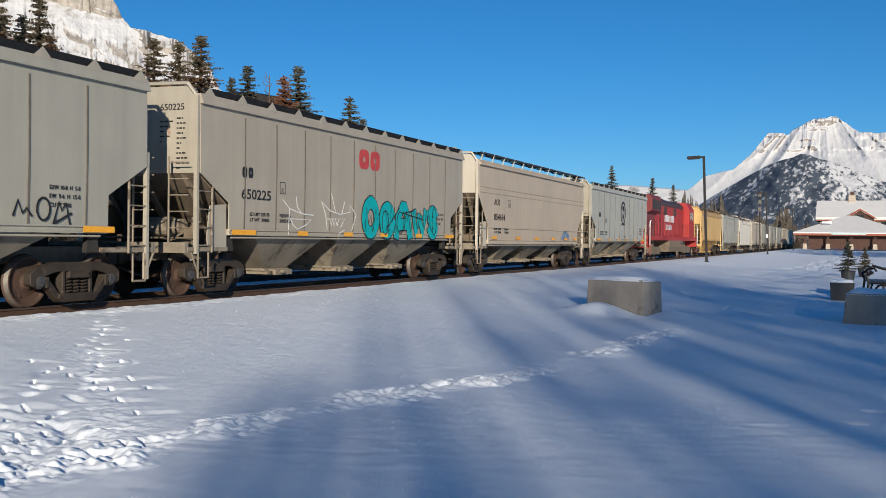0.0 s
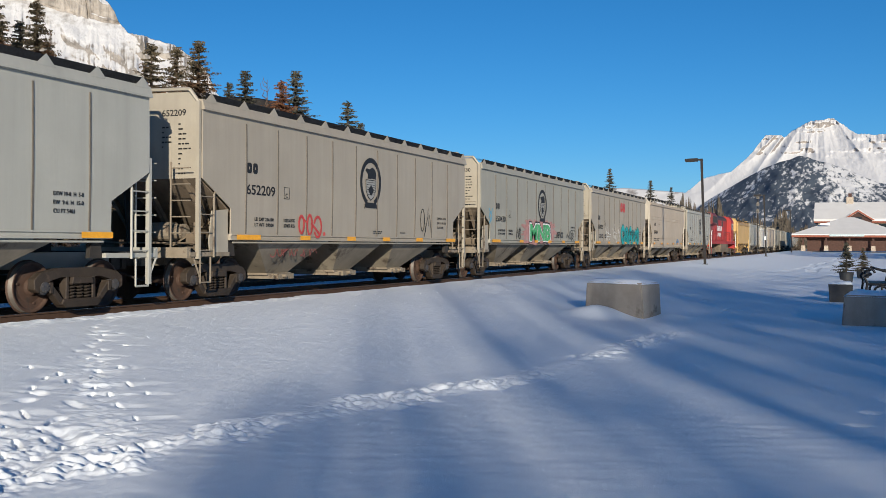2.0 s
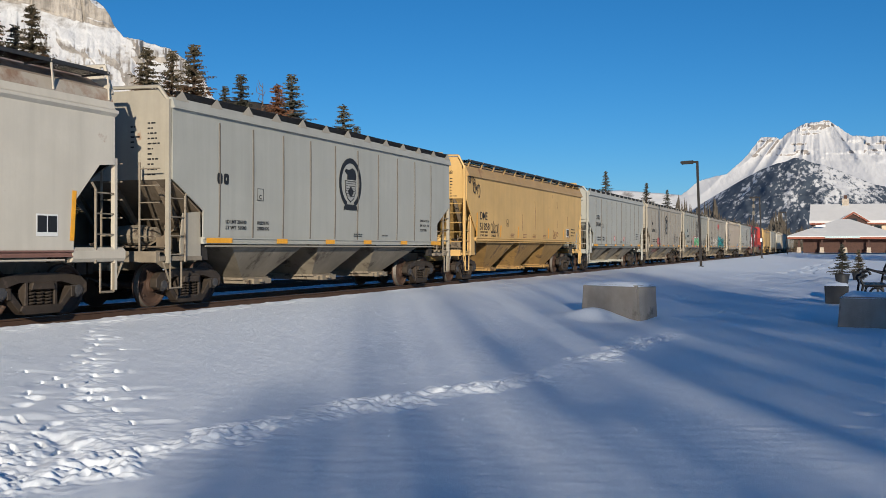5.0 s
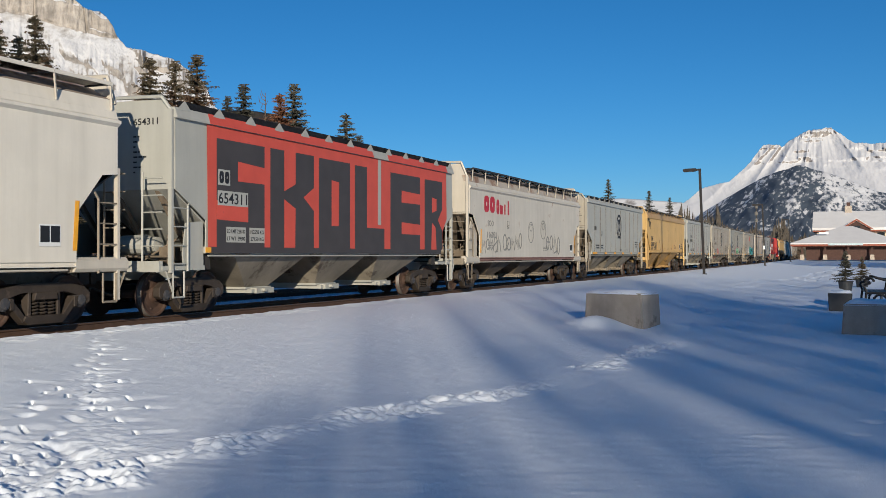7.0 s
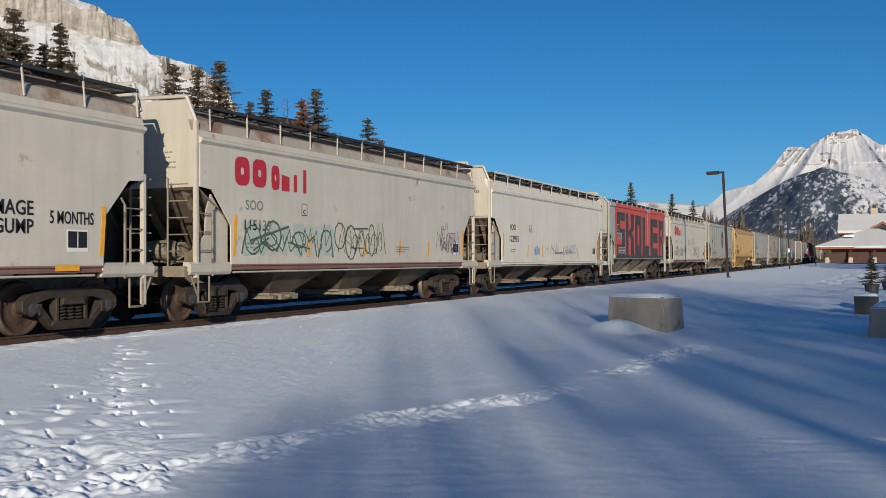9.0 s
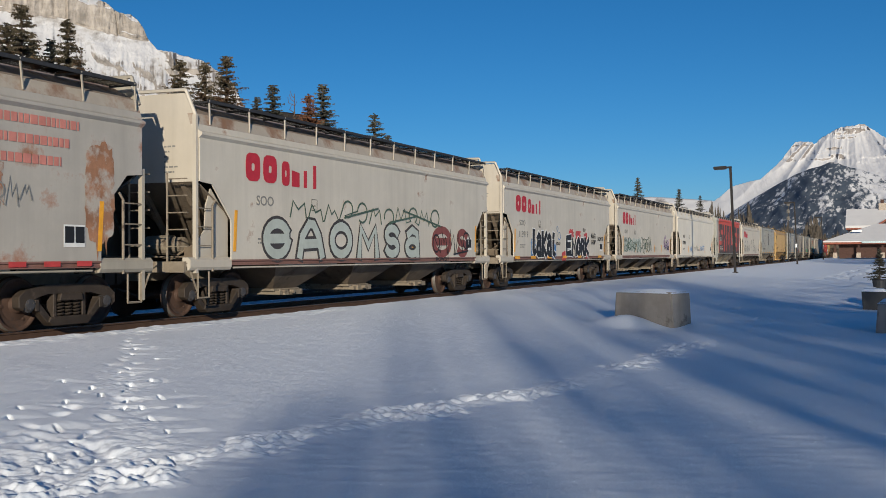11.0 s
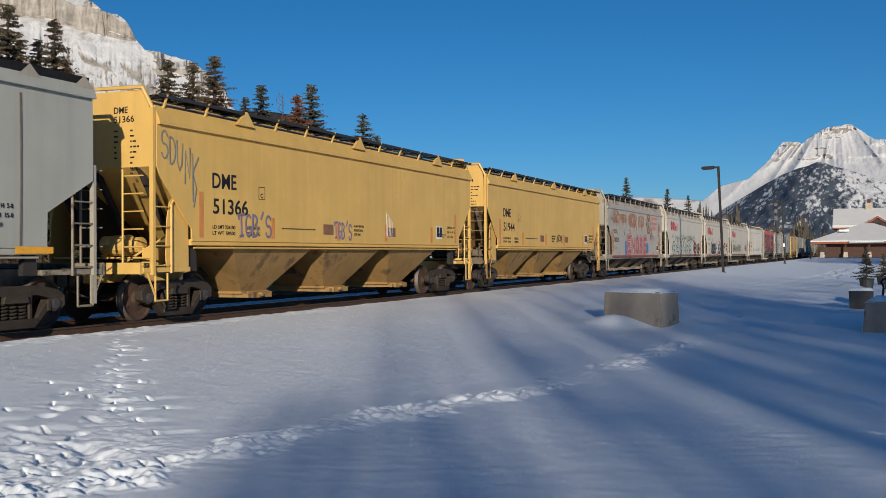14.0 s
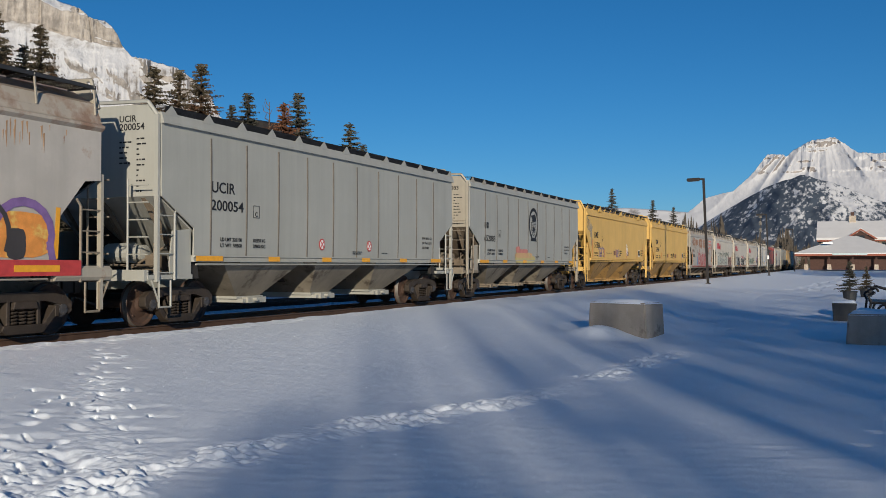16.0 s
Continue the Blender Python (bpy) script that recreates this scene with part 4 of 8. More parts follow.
def tag(car, x, y, z, w, h, material, n=5, seed=1, width=0.035, label="", name="graffiti"):
    """A scribbled tag: one running line of jags and curls that fills a box, with a few dashes across it."""
    r = random.Random(seed)
    line, lines = [], []
    for i in range(n):
        cy, bw = y + w * (i + 0.5) / n, w / n * 0.5
        up, dn = z + h * r.uniform(0.75, 1.1), z + h * r.uniform(-0.1, 0.25)
        if r.random() < 0.45:
            line += [(cy - bw, dn), (cy - bw * r.uniform(0.2, 0.7), up), (cy - bw * 0.1, z + h * r.uniform(0.3, 0.5)), (cy + bw * r.uniform(0.2, 0.6), up - h * r.uniform(0, 0.3)), (cy + bw * 0.8, dn)]
        else:
            t0 = r.uniform(150, 240)
            line += arcs(cy, (up + dn) / 2, bw * r.uniform(0.6, 1.0), (up - dn) / 2, t0, t0 - r.choice((300, 420, 500)), 14)
        if r.random() < 0.25:
            lines.append(line)
            line = []
    lines.append(line)
    for _ in range(max(1, n // 3)):
        a = r.uniform(0.0, 0.7)
        lines.append([(y + w * a, z + h * r.uniform(-0.1, 0.9)), (y + w * (a + r.uniform(0.12, 0.4)), z + h * r.uniform(0.0, 1.0))])
    return strokes(car, x, [q for q in lines if len(q) > 1], width, material, name, label)


# ---- covered hopper cars ----
PAINTS = {}
M_DUST = mat("brown_dusty_steel", (0.17, 0.135, 0.095), 0.9, 0, 0.35, 2, (0.07, 0.055, 0.04), 0.05, 2)
# near-black: grime plus the deep shade under the car ends, put into the colour
M_GRIMESHADE = mat("black_grimy_shaded_steel", (0.028, 0.025, 0.023), 0.9, 0, 0.3, 3)
M_BAY = mat("road_dirt_on_paint", (0.25, 0.222, 0.175), 0.85, 0, 0.3, 1.2, (0.07, 0.055, 0.042), 0.07, 1.5, streak=0.3)
M_BAYDARK = mat("brown_road_grime", (0.15, 0.12, 0.09), 0.9, 0, 0.35, 1.2, (0.06, 0.05, 0.04), 0.06, 1.4, streak=0.4)
M_GEAR = mat("dusty_end_gear", (0.24, 0.205, 0.155), 0.8, 0, 0.3, 3, (0.075, 0.055, 0.04), 0.07, 3)
M_GEARY = mat("grimy_yellow_end_gear", (0.33, 0.20, 0.07), 0.8, 0, 0.3, 2.5, (0.07, 0.05, 0.035), 0.10, 2.2)
M_BAYY = mat("road_dirt_on_yellow", (0.36, 0.225, 0.075), 0.8, 0, 0.3, 1.4, (0.13, 0.085, 0.045), 0.08, 1.4, streak=0.4)
M_ROOFRUST = mat("rust_stained_roof", (0.27, 0.22, 0.18), 0.85, 0, 0.25, 1.5, (0.17, 0.10, 0.06), 0.06, 1.2)
M_SEAM = mat("dark_weld_seam", (0.13, 0.115, 0.095), 0.8, 0, 0.25, 5)



def paint(name, base, rust=0.0, vary=0.10, dirt=None):
    if name not in PAINTS:
        PAINTS[name] = mat(name, base, 0.55, 0.0, vary, 0.9, dirt or (0.24, 0.11, 0.05), rust, 0.9, 0.06, 30, streak=0.28)
    return PAINTS[name]


P_OCHREDGE = paint("rust_stained_ochre_edge", (0.41, 0.27, 0.11), 0.03, 0.14, (0.20, 0.10, 0.045))
P_RUSTEDGE = paint("rust_mottled_roof_edge", (0.43, 0.385, 0.32), 0.13, 0.16, (0.235, 0.14, 0.085))


def hopper_car(label, half, col, style, end_col=None, sill_col=None):
    """A covered hopper centred on its middle at rail level. half: half the length of its side sheets."""
    S = dict(style)
    zs, zsb, chord, eave, peak = S["sill"], S["sill_low"], S["chord"], S["eave"], S["peak"]
    m_end = end_col or col
    m_sill = sill_col or col
    m_gear = M_GEAR if end_col in (P_BEIGE, P_CREAM) else m_end if S.get("clean") else M_GEARY if col is P_YEL else m_end
    m_gate = M_BAYY if col in (P_YEL, P_OCHRE) else m_gear
    car = thing("covered_hopper", label, "freight car", "hopper cars of the train")
    W = 1.6
    cuts = {"ribbed": [(0, 2.62), (1.05, 2.02)], "smooth": [(0, 2.78), (0.40, 2.74), (1.05, 2.02)], "dme": [(0, 3.02), (0.10, 2.84), (0.30, 2.62), (0.60, 2.30), (0.85, 2.02), (1.05, 1.84)]}[S["kind"]]
    cut_z = cuts[0][1]

    def bottom(a):                     # lower edge of the side sheet at a distance from the middle
        d = half - a
        return float(np.interp(d, [c[0] for c in cuts], [c[1] for c in cuts])) if d < 1.05 - 1e-6 else zs

    n_rib = S["ribs"]
    for s in (-1, 1):
        ys = sorted({q * (half - c[0]) for c in cuts for q in (-1, 1)} | {round(-half + 1.05 + (2 * half - 2.1) * i / 12, 3) for i in range(1, 12)})
        cols = []
        bm = bmesh.new()
        for y in ys:
            zb = [bottom(abs(y))]
            if abs(abs(y) - (half - 1.05)) < 1e-6:
                zb = [cuts[-1][1], zs] if y < 0 else [zs, cuts[-1][1]]
            for z0 in zb:
                col_v = []
                for i in range(7):
                    z = z0 + (chord - z0) * i / 6
                    x = W - S["bow"] * ((z - 2.9) / 1.5) ** 2
                    col_v.append((bm.verts.new((s * x, y, z)), bm.verts.new((s * (x - 0.03), y, z))))
                cols.append(col_v)
        for a, b in zip(cols, cols[1:]):
            for i in range(6):
                bm.faces.new((a[i][0], b[i][0], b[i + 1][0], a[i + 1][0]))
                bm.faces.new((a[i][1], a[i + 1][1], b[i + 1][1], b[i][1]))
            bm.faces.new((a[0][0], a[0][1], b[0][1], b[0][0]))
        for c in (cols[0], cols[-1]):
            for i in range(6):
                bm.faces.new((c[i][0], c[i + 1][0], c[i + 1][1], c[i][1]))
        part("side_sheet", bm, col, car, smooth=False)
        # upright seams or ribs
        if n_rib:
            bm = bmesh.new()
            for i in range(6):
                z0, z1 = zs + 0.02 + (chord - zs - 0.14) * i / 6, zs + 0.02 + (chord - zs - 0.14) * (i + 1) / 6
                x0, x1 = W - S["bow"] * ((z0 - 2.9) / 1.5) ** 2, W - S["bow"] * ((z1 - 2.9) / 1.5) ** 2
                w = 0.017
                prism(bm, [(s * (x0 - 0.01), z0), (s * (x0 + 0.016), z0), (s * (x1 + 0.016), z1), (s * (x1 - 0.01), z1)], "y", -w, w)
            # ribs are drawn darker than the side sheets
            me = mesh_of("rib", bm, M_SEAM)
            for i in range(n_rib):
                put("rib", me, car, pose(0, -half + 1.62 + (2 * half - 3.24) * i / (n_rib - 1), 0))
        for zz in S.get("seams", ()):
            bm = bmesh.new()
            box(bm, s * 1.585, s * 1.622, -half + 0.05, half - 0.05, zz, zz + 0.025)
            part("seam", bm, col, car)
        # top chord
        bm = bmesh.new()
        if S["kind"] == "ribbed":
            prism(bm, [(s * 1.50, chord), (s * 1.665, chord), (s * 1.665, chord + 0.03), (s * 1.60, eave), (s * 1.50, eave)], "y", -half - 0.02, half + 0.02)
        elif S["kind"] == "smooth":
            prism(bm, [(s * 1.50, chord - 0.06), (s * 1.60, chord - 0.06), (s * 1.67, chord), (s * 1.67, chord + 0.05), (s * 1.59, chord + 0.09), (s * 1.55, chord + 0.22), (s * 1.40, chord + 0.22)], "y", -half - 0.02, half + 0.02)
            be = bmesh.new()
            prism(be, [(s * 1.38, chord + 0.222), (s * 1.546, chord + 0.222), (s * 1.46, eave), (s * 1.30, eave)], "y", -half - 0.015, half + 0.015)
            part("roof_edge", be, col if col is P_WHITE else P_RUSTEDGE, car, "rust-brown roof edge")
        else:
            prism(bm, [(s * 1.50, chord), (s * 1.675, chord), (s * 1.675, chord + 0.05), (s * 1.54, eave), (s * 1.40, eave)], "y", -half, half)
        part("top_chord", bm, P_OCHREDGE if col is P_OCHRE else P_RUSTEDGE if col is P_RUSTG else col, car)
        # side sill
        e = half - 1.06
        bm = bmesh.new()
        prism(bm, [(s * 1.50, zsb), (s * 1.60, zsb), (s * 1.60, zsb + 0.02), (s * 1.575, zsb + 0.035), (s * 1.575, zs - 0.03), (s * 1.615, zs - 0.01), (s * 1.615, zs + 0.02), (s * 1.50, zs + 0.02)], "y", -e, e)
        part("side_sill", bm, m_sill, car)
    # roof
    bm = bmesh.new()
    inner = 1.46 if S["kind"] != "ribbed" else 1.58
    prism(bm, [(-inner, eave - 0.04), (-inner, eave), (-0.8, peak - 0.08), (-0.3, peak), (0.3, peak), (0.8, peak - 0.08), (inner, eave), (inner, eave - 0.04)], "y", -half + 0.012, half - 0.012)
    part("roof", bm, S.get("roof_mat") or (P_OCHREDGE if col is P_OCHRE else M_ROOFRUST if col is P_YEL else col), car)
    for i in range(5):                 # long hatch covers
        y = -half + 1.3 + (2 * half - 2.6) * (i + 0.5) / 5
        bm = bmesh.new()
        prism(bm, [(-0.32, peak), (0.32, peak), (0.26, peak + 0.10), (-0.26, peak + 0.10)], "y", y - 1.15, y + 1.15)
        part("hatch_cover", bm, col, car)
    # running boards
    rb = S["board"]
    for s in (-1, 1):
        e = half - (0.2 if S["kind"] == "smooth" else 0.1 if S["kind"] == "ribbed" else 0.0)
        x0, x1 = (1.04, 1.61) if S["kind"] == "ribbed" else (1.02, 1.635)
        tilt = 0.05 if S["kind"] == "ribbed" else 0.0
        xs = [x0 + (x1 - x0) * (k + d) / 10 for k in range(10) for d in (0.0, 0.5 if tilt else 0.86)] + [x1]
        ys = sorted(v for k in range(int(e * 2 / 0.4) + 1) for v in (-e + 0.4 * k, -e + 0.4 * k + 0.03) if v < e - 0.05) + [e - 0.03, e]
        bm = bmesh.new()
        grid = [[bm.verts.new((s * x, y, rb - 0.01 + tilt * (x1 - x) / (x1 - x0))) for y in ys] for x in xs]
        flange = [bm.verts.new((s * (x1 - (0.04 if tilt else 0.0)), y, eave - 0.03 if tilt else rb - 0.06)) for y in ys]
        grid.append(flange)
        for i in range(len(grid) - 1):
            for j in range(len(ys) - 1):
                if i % 2 == 0 or j % 2 == 0 or i >= len(grid) - 2:
                    bm.faces.new((grid[i][j], grid[i + 1][j], grid[i + 1][j + 1], grid[i][j + 1]))
        bmesh.ops.solidify(bm, geom=list(bm.faces), thickness=0.012)
        part("running_board", bm, col if col is P_WHITE else M_GRATE, car, "steel grating walkway")
        if S["kind"] != "ribbed":
            bm = bmesh.new()
            box(bm, s * 1.637, s * 1.652, -e, e, rb - 0.055, rb + 0.012)
            part("board_rim", bm, col if col is P_WHITE else M_GRATE, car)
        n = S["brackets"]
        for i in range(n):
            y = -half + 0.25 + (2 * half - 0.5) * i / (n - 1)
            bm = bmesh.new()
            if S["kind"] == "ribbed":
                a, b, c = bm.verts.new((s * 1.622, y - 0.02, eave - 0.05)), bm.verts.new((s * 1.40, y + 0.01, eave - 0.02)), bm.verts.new((s * 1.625, y + 0.02, rb + 0.012))
                d, f = bm.verts.new((s * 1.618, y + 0.26, eave - 0.05)), bm.verts.new((s * 1.618, y - 0.22, eave - 0.05))
                for tri in ((a, b, c), (a, c, d), (b, d, c), (f, a, c), (f, c, b), (f, b, a), (a, b, d)):
                    bm.faces.new(tri)
            else:
                if S["kind"] == "smooth":
                    rod(bm, (s * 1.54, y + 0.16, chord + 0.25), (s * 1.64, y, rb), 0.022, 5)
                else:
                    t = 0.034 if col is P_OCHRE else 0.02
                    prism(bm, [(s * 1.53, eave - 0.03), (s * 1.568, eave - 0.04), (s * 1.668, rb + 0.015), (s * 1.635, rb + 0.015)], "y", y - t, y + t)
                be = bmesh.new()
                rod(be, (s * 1.62, y, rb - 0.035), (s * 1.05, y, rb - 0.035), 0.022, 4)
                part("board_bearer", be, M_GRATE, car)
            part("bracket", bm, P_OCHREDGE if col is P_OCHRE else m_end, car)
            if col is P_YEL and i % 4 == 2:
                bm = bmesh.new()
                prism(bm, [(y - 0.34, eave - 0.08), (y + 0.34, eave - 0.08), (y + 0.05, rb + 0.03)], "x", s * 1.59, s * 1.66)
                part("bracket", bm, col, car)
    # end boards of the roof, end sheets, slope sheets
    for q in (-1, 1):
        bm = bmesh.new()
        prof = [(-1.57, cut_z), (1.57, cut_z), (1.57, chord), (1.50, eave), (1.26, peak), (-1.26, peak), (-1.50, eave), (-1.57, chord)]
        prism(bm, prof, "y", q * half - 0.03 if q > 0 else -half, half if q > 0 else -half + 0.03)
        part("end_sheet", bm, m_end, car)
        bm = bmesh.new()
        ys = (cut_z - zsb + 0.03) / 0.6
        prism(bm, [(q * half, cut_z), (q * (half - 0.06), cut_z), (q * (half - ys - 0.06), zsb - 0.03), (q * (half - ys), zsb - 0.06)], "x", -1.50, 1.50)
        # the far end's sheet is near-black: the shade beneath it is painted in
        part("slope_sheet", bm, (M_GEARY if m_gear is M_GEARY else M_DUST if m_gear is M_GEAR else m_end) if q < 0 else M_GRIMESHADE, car)
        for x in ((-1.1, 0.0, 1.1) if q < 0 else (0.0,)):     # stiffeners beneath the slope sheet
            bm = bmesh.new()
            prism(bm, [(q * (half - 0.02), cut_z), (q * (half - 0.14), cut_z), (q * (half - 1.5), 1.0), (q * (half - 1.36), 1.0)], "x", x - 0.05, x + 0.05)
            part("stiffener", bm, M_GRIMESHADE if q > 0 or S.get("clean") else M_DUST, car)
        bm = bmesh.new()                   # added upright web under the slope sheet, blackened to stand for deep shade
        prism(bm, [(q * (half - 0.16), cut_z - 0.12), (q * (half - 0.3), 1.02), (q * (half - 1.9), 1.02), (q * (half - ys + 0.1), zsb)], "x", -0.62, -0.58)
        part("web_plate", bm, M_GRIMESHADE, car)
        # end cage: shear plates behind the ladder
        for s in (-1, 1) if q < 0 else ():
            bm = bmesh.new()
            if S["kind"] == "smooth":
                prism(bm, [(q * (half - 1.08), 1.20), (q * (half - 0.12), 1.20), (q * (half - 0.12), 1.62), (q * (half - 0.30), 1.80), (q * (half - 0.34), 2.30), (q * (half - 0.50), 2.66), (q * (half - 1.08), 2.06)], "x", s * 1.47 - 0.015, s * 1.47 + 0.015)
                part("shear_plate", bm, m_end, car)
                continue
            prism(bm, [(q * (half - 1.06), 0.98), (q * (half - 0.40), 0.98), (q * (half - 0.36), 1.30)] + ([(q * (half - 0.40), 2.0), (q * (half - 0.48), 2.35), (q * (half - 0.62), 2.48), (q * (half - 0.80), 2.40), (q * (half - 1.04), 2.05)] if col in (P_YEL, P_OCHRE) else [(q * (half - 0.46), 1.95), (q * (half - 1.04), 2.00)]), "x", s * 1.50 - 0.015, s * 1.50 + 0.015)
            part("shear_plate", bm, m_end, car)
        # end platform
        bm = bmesh.new()
        box(bm, -1.50, 1.50, q * (half + 0.32) - 0.06, q * (half + 0.32) + 0.06, 0.94, 1.16)
        box(bm, -1.52, -1.36, min(q * (half - 1.1), q * (half + 0.30)), max(q * (half - 1.1), q * (half + 0.30)), 0.97, 1.06)
        box(bm, 1.36, 1.52, min(q * (half - 1.1), q * (half + 0.30)), max(q * (half - 1.1), q * (half + 0.30)), 0.97, 1.06)
        box(bm, -0.30, 0.30, min(q * (half - 2.6), q * (half + 0.36)), max(q * (half - 2.6), q * (half + 0.36)), 0.76, 1.06)
        part("end_platform", bm, M_DUST if m_gear is M_GEARY else m_gear, car)
        bm = bmesh.new()
        box(bm, -1.3, 1.3, min(q * (half - 0.30), q * (half + 0.26)), max(q * (half - 0.30), q * (half + 0.26)), 1.05, 1.08)
        part("crossover_board", bm, M_GRATE, car)
        if S["kind"] == "smooth":          # the deep side sill runs on to the end
            for s in (-1, 1):
                bm = bmesh.new()
                a, b = sorted((q * (half - 1.06), q * (half + 0.30)))
                prism(bm, [(s * 1.40, 0.98), (s * 1.56, 0.98), (s * 1.60, 1.04), (s * 1.60, 1.18), (s * 1.54, 1.24), (s * 1.40, 1.24)], "y", a, b)
                part("end_sill", bm, m_end, car)
        # coupler
        bm = bmesh.new()
        box(bm, -0.09, 0.09, min(q * half, q * (half + 0.66)), max(q * half, q * (half + 0.66)), 0.76, 0.92)
        prism(bm, [(-0.16, q * (half + 0.62)), (0.13, q * (half + 0.62)), (0.19, q * (half + 0.82)), (0.02, q * (half + 0.86)), (-0.04, q * (half + 0.74)), (-0.17, q * (half + 0.84))], "z", 0.70, 0.98)
        rod(bm, (0.35, q * (half + 0.1), 0.75), (0.45, q * (half + 0.5), 0.45), 0.025, 6)
        rod(bm, (0.45, q * (half + 0.5), 0.45), (0.2, q * (half + 0.82), 0.62), 0.025, 6)
        part("coupler", bm, M_STEEL, car, "rust-dark steel coupler and hose")
        for s in (-1, 1):
            # corner post
            bm = bmesh.new()
            ye = q * (half + 0.06)
            prism(bm, [(s * 1.49, ye - 0.035), (s * 1.58, ye - 0.035), (s * 1.58, ye + 0.035), (s * 1.49, ye + 0.035)], "z", 0.92 if q < 0 else 0.45, eave - 0.05 if q < 0 else 2.9)
            part("corner_post", bm, m_end, car)
            bm = bmesh.new()
            rod(bm, (s * 1.52, ye - q * 0.05, eave - 0.08), (s * 1.30, ye, peak + 0.04), 0.042, 5)
            rod(bm, (s * 1.30, ye, peak + 0.04), (0, ye, peak + 0.07), 0.042, 5)
            part("end_hoop", bm, m_end, car)
            # end ladder beside the post
            bm = bmesh.new()
            yl = q * (half + 0.30)
            rod(bm, (s * 1.02, yl, 0.95), (s * 1.02, yl, 2.95), 0.024, 5)
            for k in range(6):
                z = 1.12 + 0.34 * k
                rod(bm, (s * 1.02, yl, z), (s * 1.52, yl, z), 0.014, 5)
            part("end_ladder", bm, m_gear, car)
            bm = bmesh.new()
            x = s * 1.56
            y0, y1 = q * (half + 0.06), q * (half - 0.46)
            rod(bm, (x, y1, 0.95), (x, y1, 2.30), 0.028, 5)
            rod(bm, (x, y1, 2.30), (x, y1 - q * 0.1, 2.42), 0.024, 5)
            for k in range(4):
                z = 1.10 + 0.38 * k
                rod(bm, (x, y0, z), (x, y1, z), 0.014, 5)
            part("side_ladder", bm, m_gear, car)
            bm = bmesh.new()
            y2, y3 = q * (half + 0.02), q * (half - 0.34)
            for a, b in (((y2, 0.95), (y2, 0.42)), ((y2, 0.42), (y3, 0.42)), ((y3, 0.42), (y3, 0.95))):
                rod(bm, (x, a[0], a[1]), (x, b[0], b[1]), 0.022, 5)
            rod(bm, (x, q * (half + 0.25), 0.95), (x, y2, 0.52), 0.02, 5)
            part("stirrup_step", bm, m_gear, car)
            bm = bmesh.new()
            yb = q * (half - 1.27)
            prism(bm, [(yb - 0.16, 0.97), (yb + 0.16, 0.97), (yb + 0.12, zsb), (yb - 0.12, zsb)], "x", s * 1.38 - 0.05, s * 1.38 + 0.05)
            part("bolster_end", bm, M_GRIMESHADE, car)
        bogie(car, q * (half - 1.27))
    # brake gear stands at the rear end
    bm = bmesh.new()
    lathe(bm, [(-0.55, 0.02), (-0.52, 0.20), (0.1, 0.22), (0.12, 0.17), (0.4, 0.17), (0.42, 0.02)], "x", 14)
    part("air_reservoir", bm, m_gear, car, m=pose(0.35, -half + 0.55, 1.50))
    bm = bmesh.new()
    for (a, b, c), (d, e, f) in (((-1.3, -half + 0.3, 1.25), (1.3, -half + 0.3, 1.25)), ((0.9, -half + 0.3, 1.25), (0.9, -half + 1.1, 1.2)), ((-0.2, -half + 0.45, 1.3), (1.3, -half + 0.6, 1.1)), ((0.5, -half + 0.2, 1.1), (1.2, -half + 0.9, 1.75)), ((1.1, -half + 0.4, 1.1), (1.1, -half + 0.4, 1.7))):
        rod(bm, (a, b, c), (d, e, f), 0.022, 5)
    box(bm, 0.8, 1.15, -half + 0.5, -half + 0.75, 1.15, 1.45)
    part("brake_rigging", bm, col if S.get("clean") else M_DUST, car)
    # hopper bays
    n, low = S["bays"], S["low"]
    span = 2 * half - 5.0
    L = span / n
    for i in range(n):
        y = -span / 2 + L * (i + 0.5)
        bm = bmesh.new()
        a, b = L * {"ribbed": 0.40, "smooth": 0.365, "dme": 0.44}[S["kind"]], 0.50
        z0, z1 = zsb + 0.01, low
        top = [(-1.49, y - a, z0), (1.49, y - a, z0), (1.49, y + a, z0), (-1.49, y + a, z0)]
        out = half - (cut_z - zsb) / 0.6 - 0.05
        if i == 0:                         # the end bays run out to the slope sheets
            top = [(x, -out if yy < y else yy, z) for x, yy, z in top]
        if i == n - 1:
            top = [(x, out if yy > y else yy, z) for x, yy, z in top]
        bot = [(-0.80, y - b, z1), (0.80, y - b, z1), (0.80, y + b, z1), (-0.80, y + b, z1)]
        rings = [[bm.verts.new(p) for p in r] for r in (top, bot)]
        for r0, r1 in zip(rings, rings[1:]):
            for k in range(4):
                bm.faces.new((r0[k], r1[k], r1[(k + 1) % 4], r0[(k + 1) % 4]))
        bm.faces.new(rings[0])
        bm.faces.new(rings[-1][::-1])
        bay = part("hopper_bay", bm, M_BAYY if col in (P_YEL, P_OCHRE) else M_BAYDARK if S["kind"] == "smooth" else M_BAY, car)
        if S["kind"] != "dme":             # rim that gathers the bay under the sill
            bm = bmesh.new()
            prism(bm, [(1.492, zsb + 0.01), (1.515, zsb + 0.01), (1.50, zsb - 0.06), (1.46, zsb - 0.06)], "y", y - a, y + a)
            part("bay_rim", bm, m_end, bay)
        bm = bmesh.new()
        box(bm, -0.86, 0.86, y - b - 0.06, y + b + 0.06, low - 0.06, low - 0.004)
        box(bm, -0.98, 0.98, y - b + 0.02, y - b + 0.14, low - 0.15, low - 0.06)
        box(bm, -0.98, 0.98, y + b - 0.14, y + b - 0.02, low - 0.12, low - 0.06)
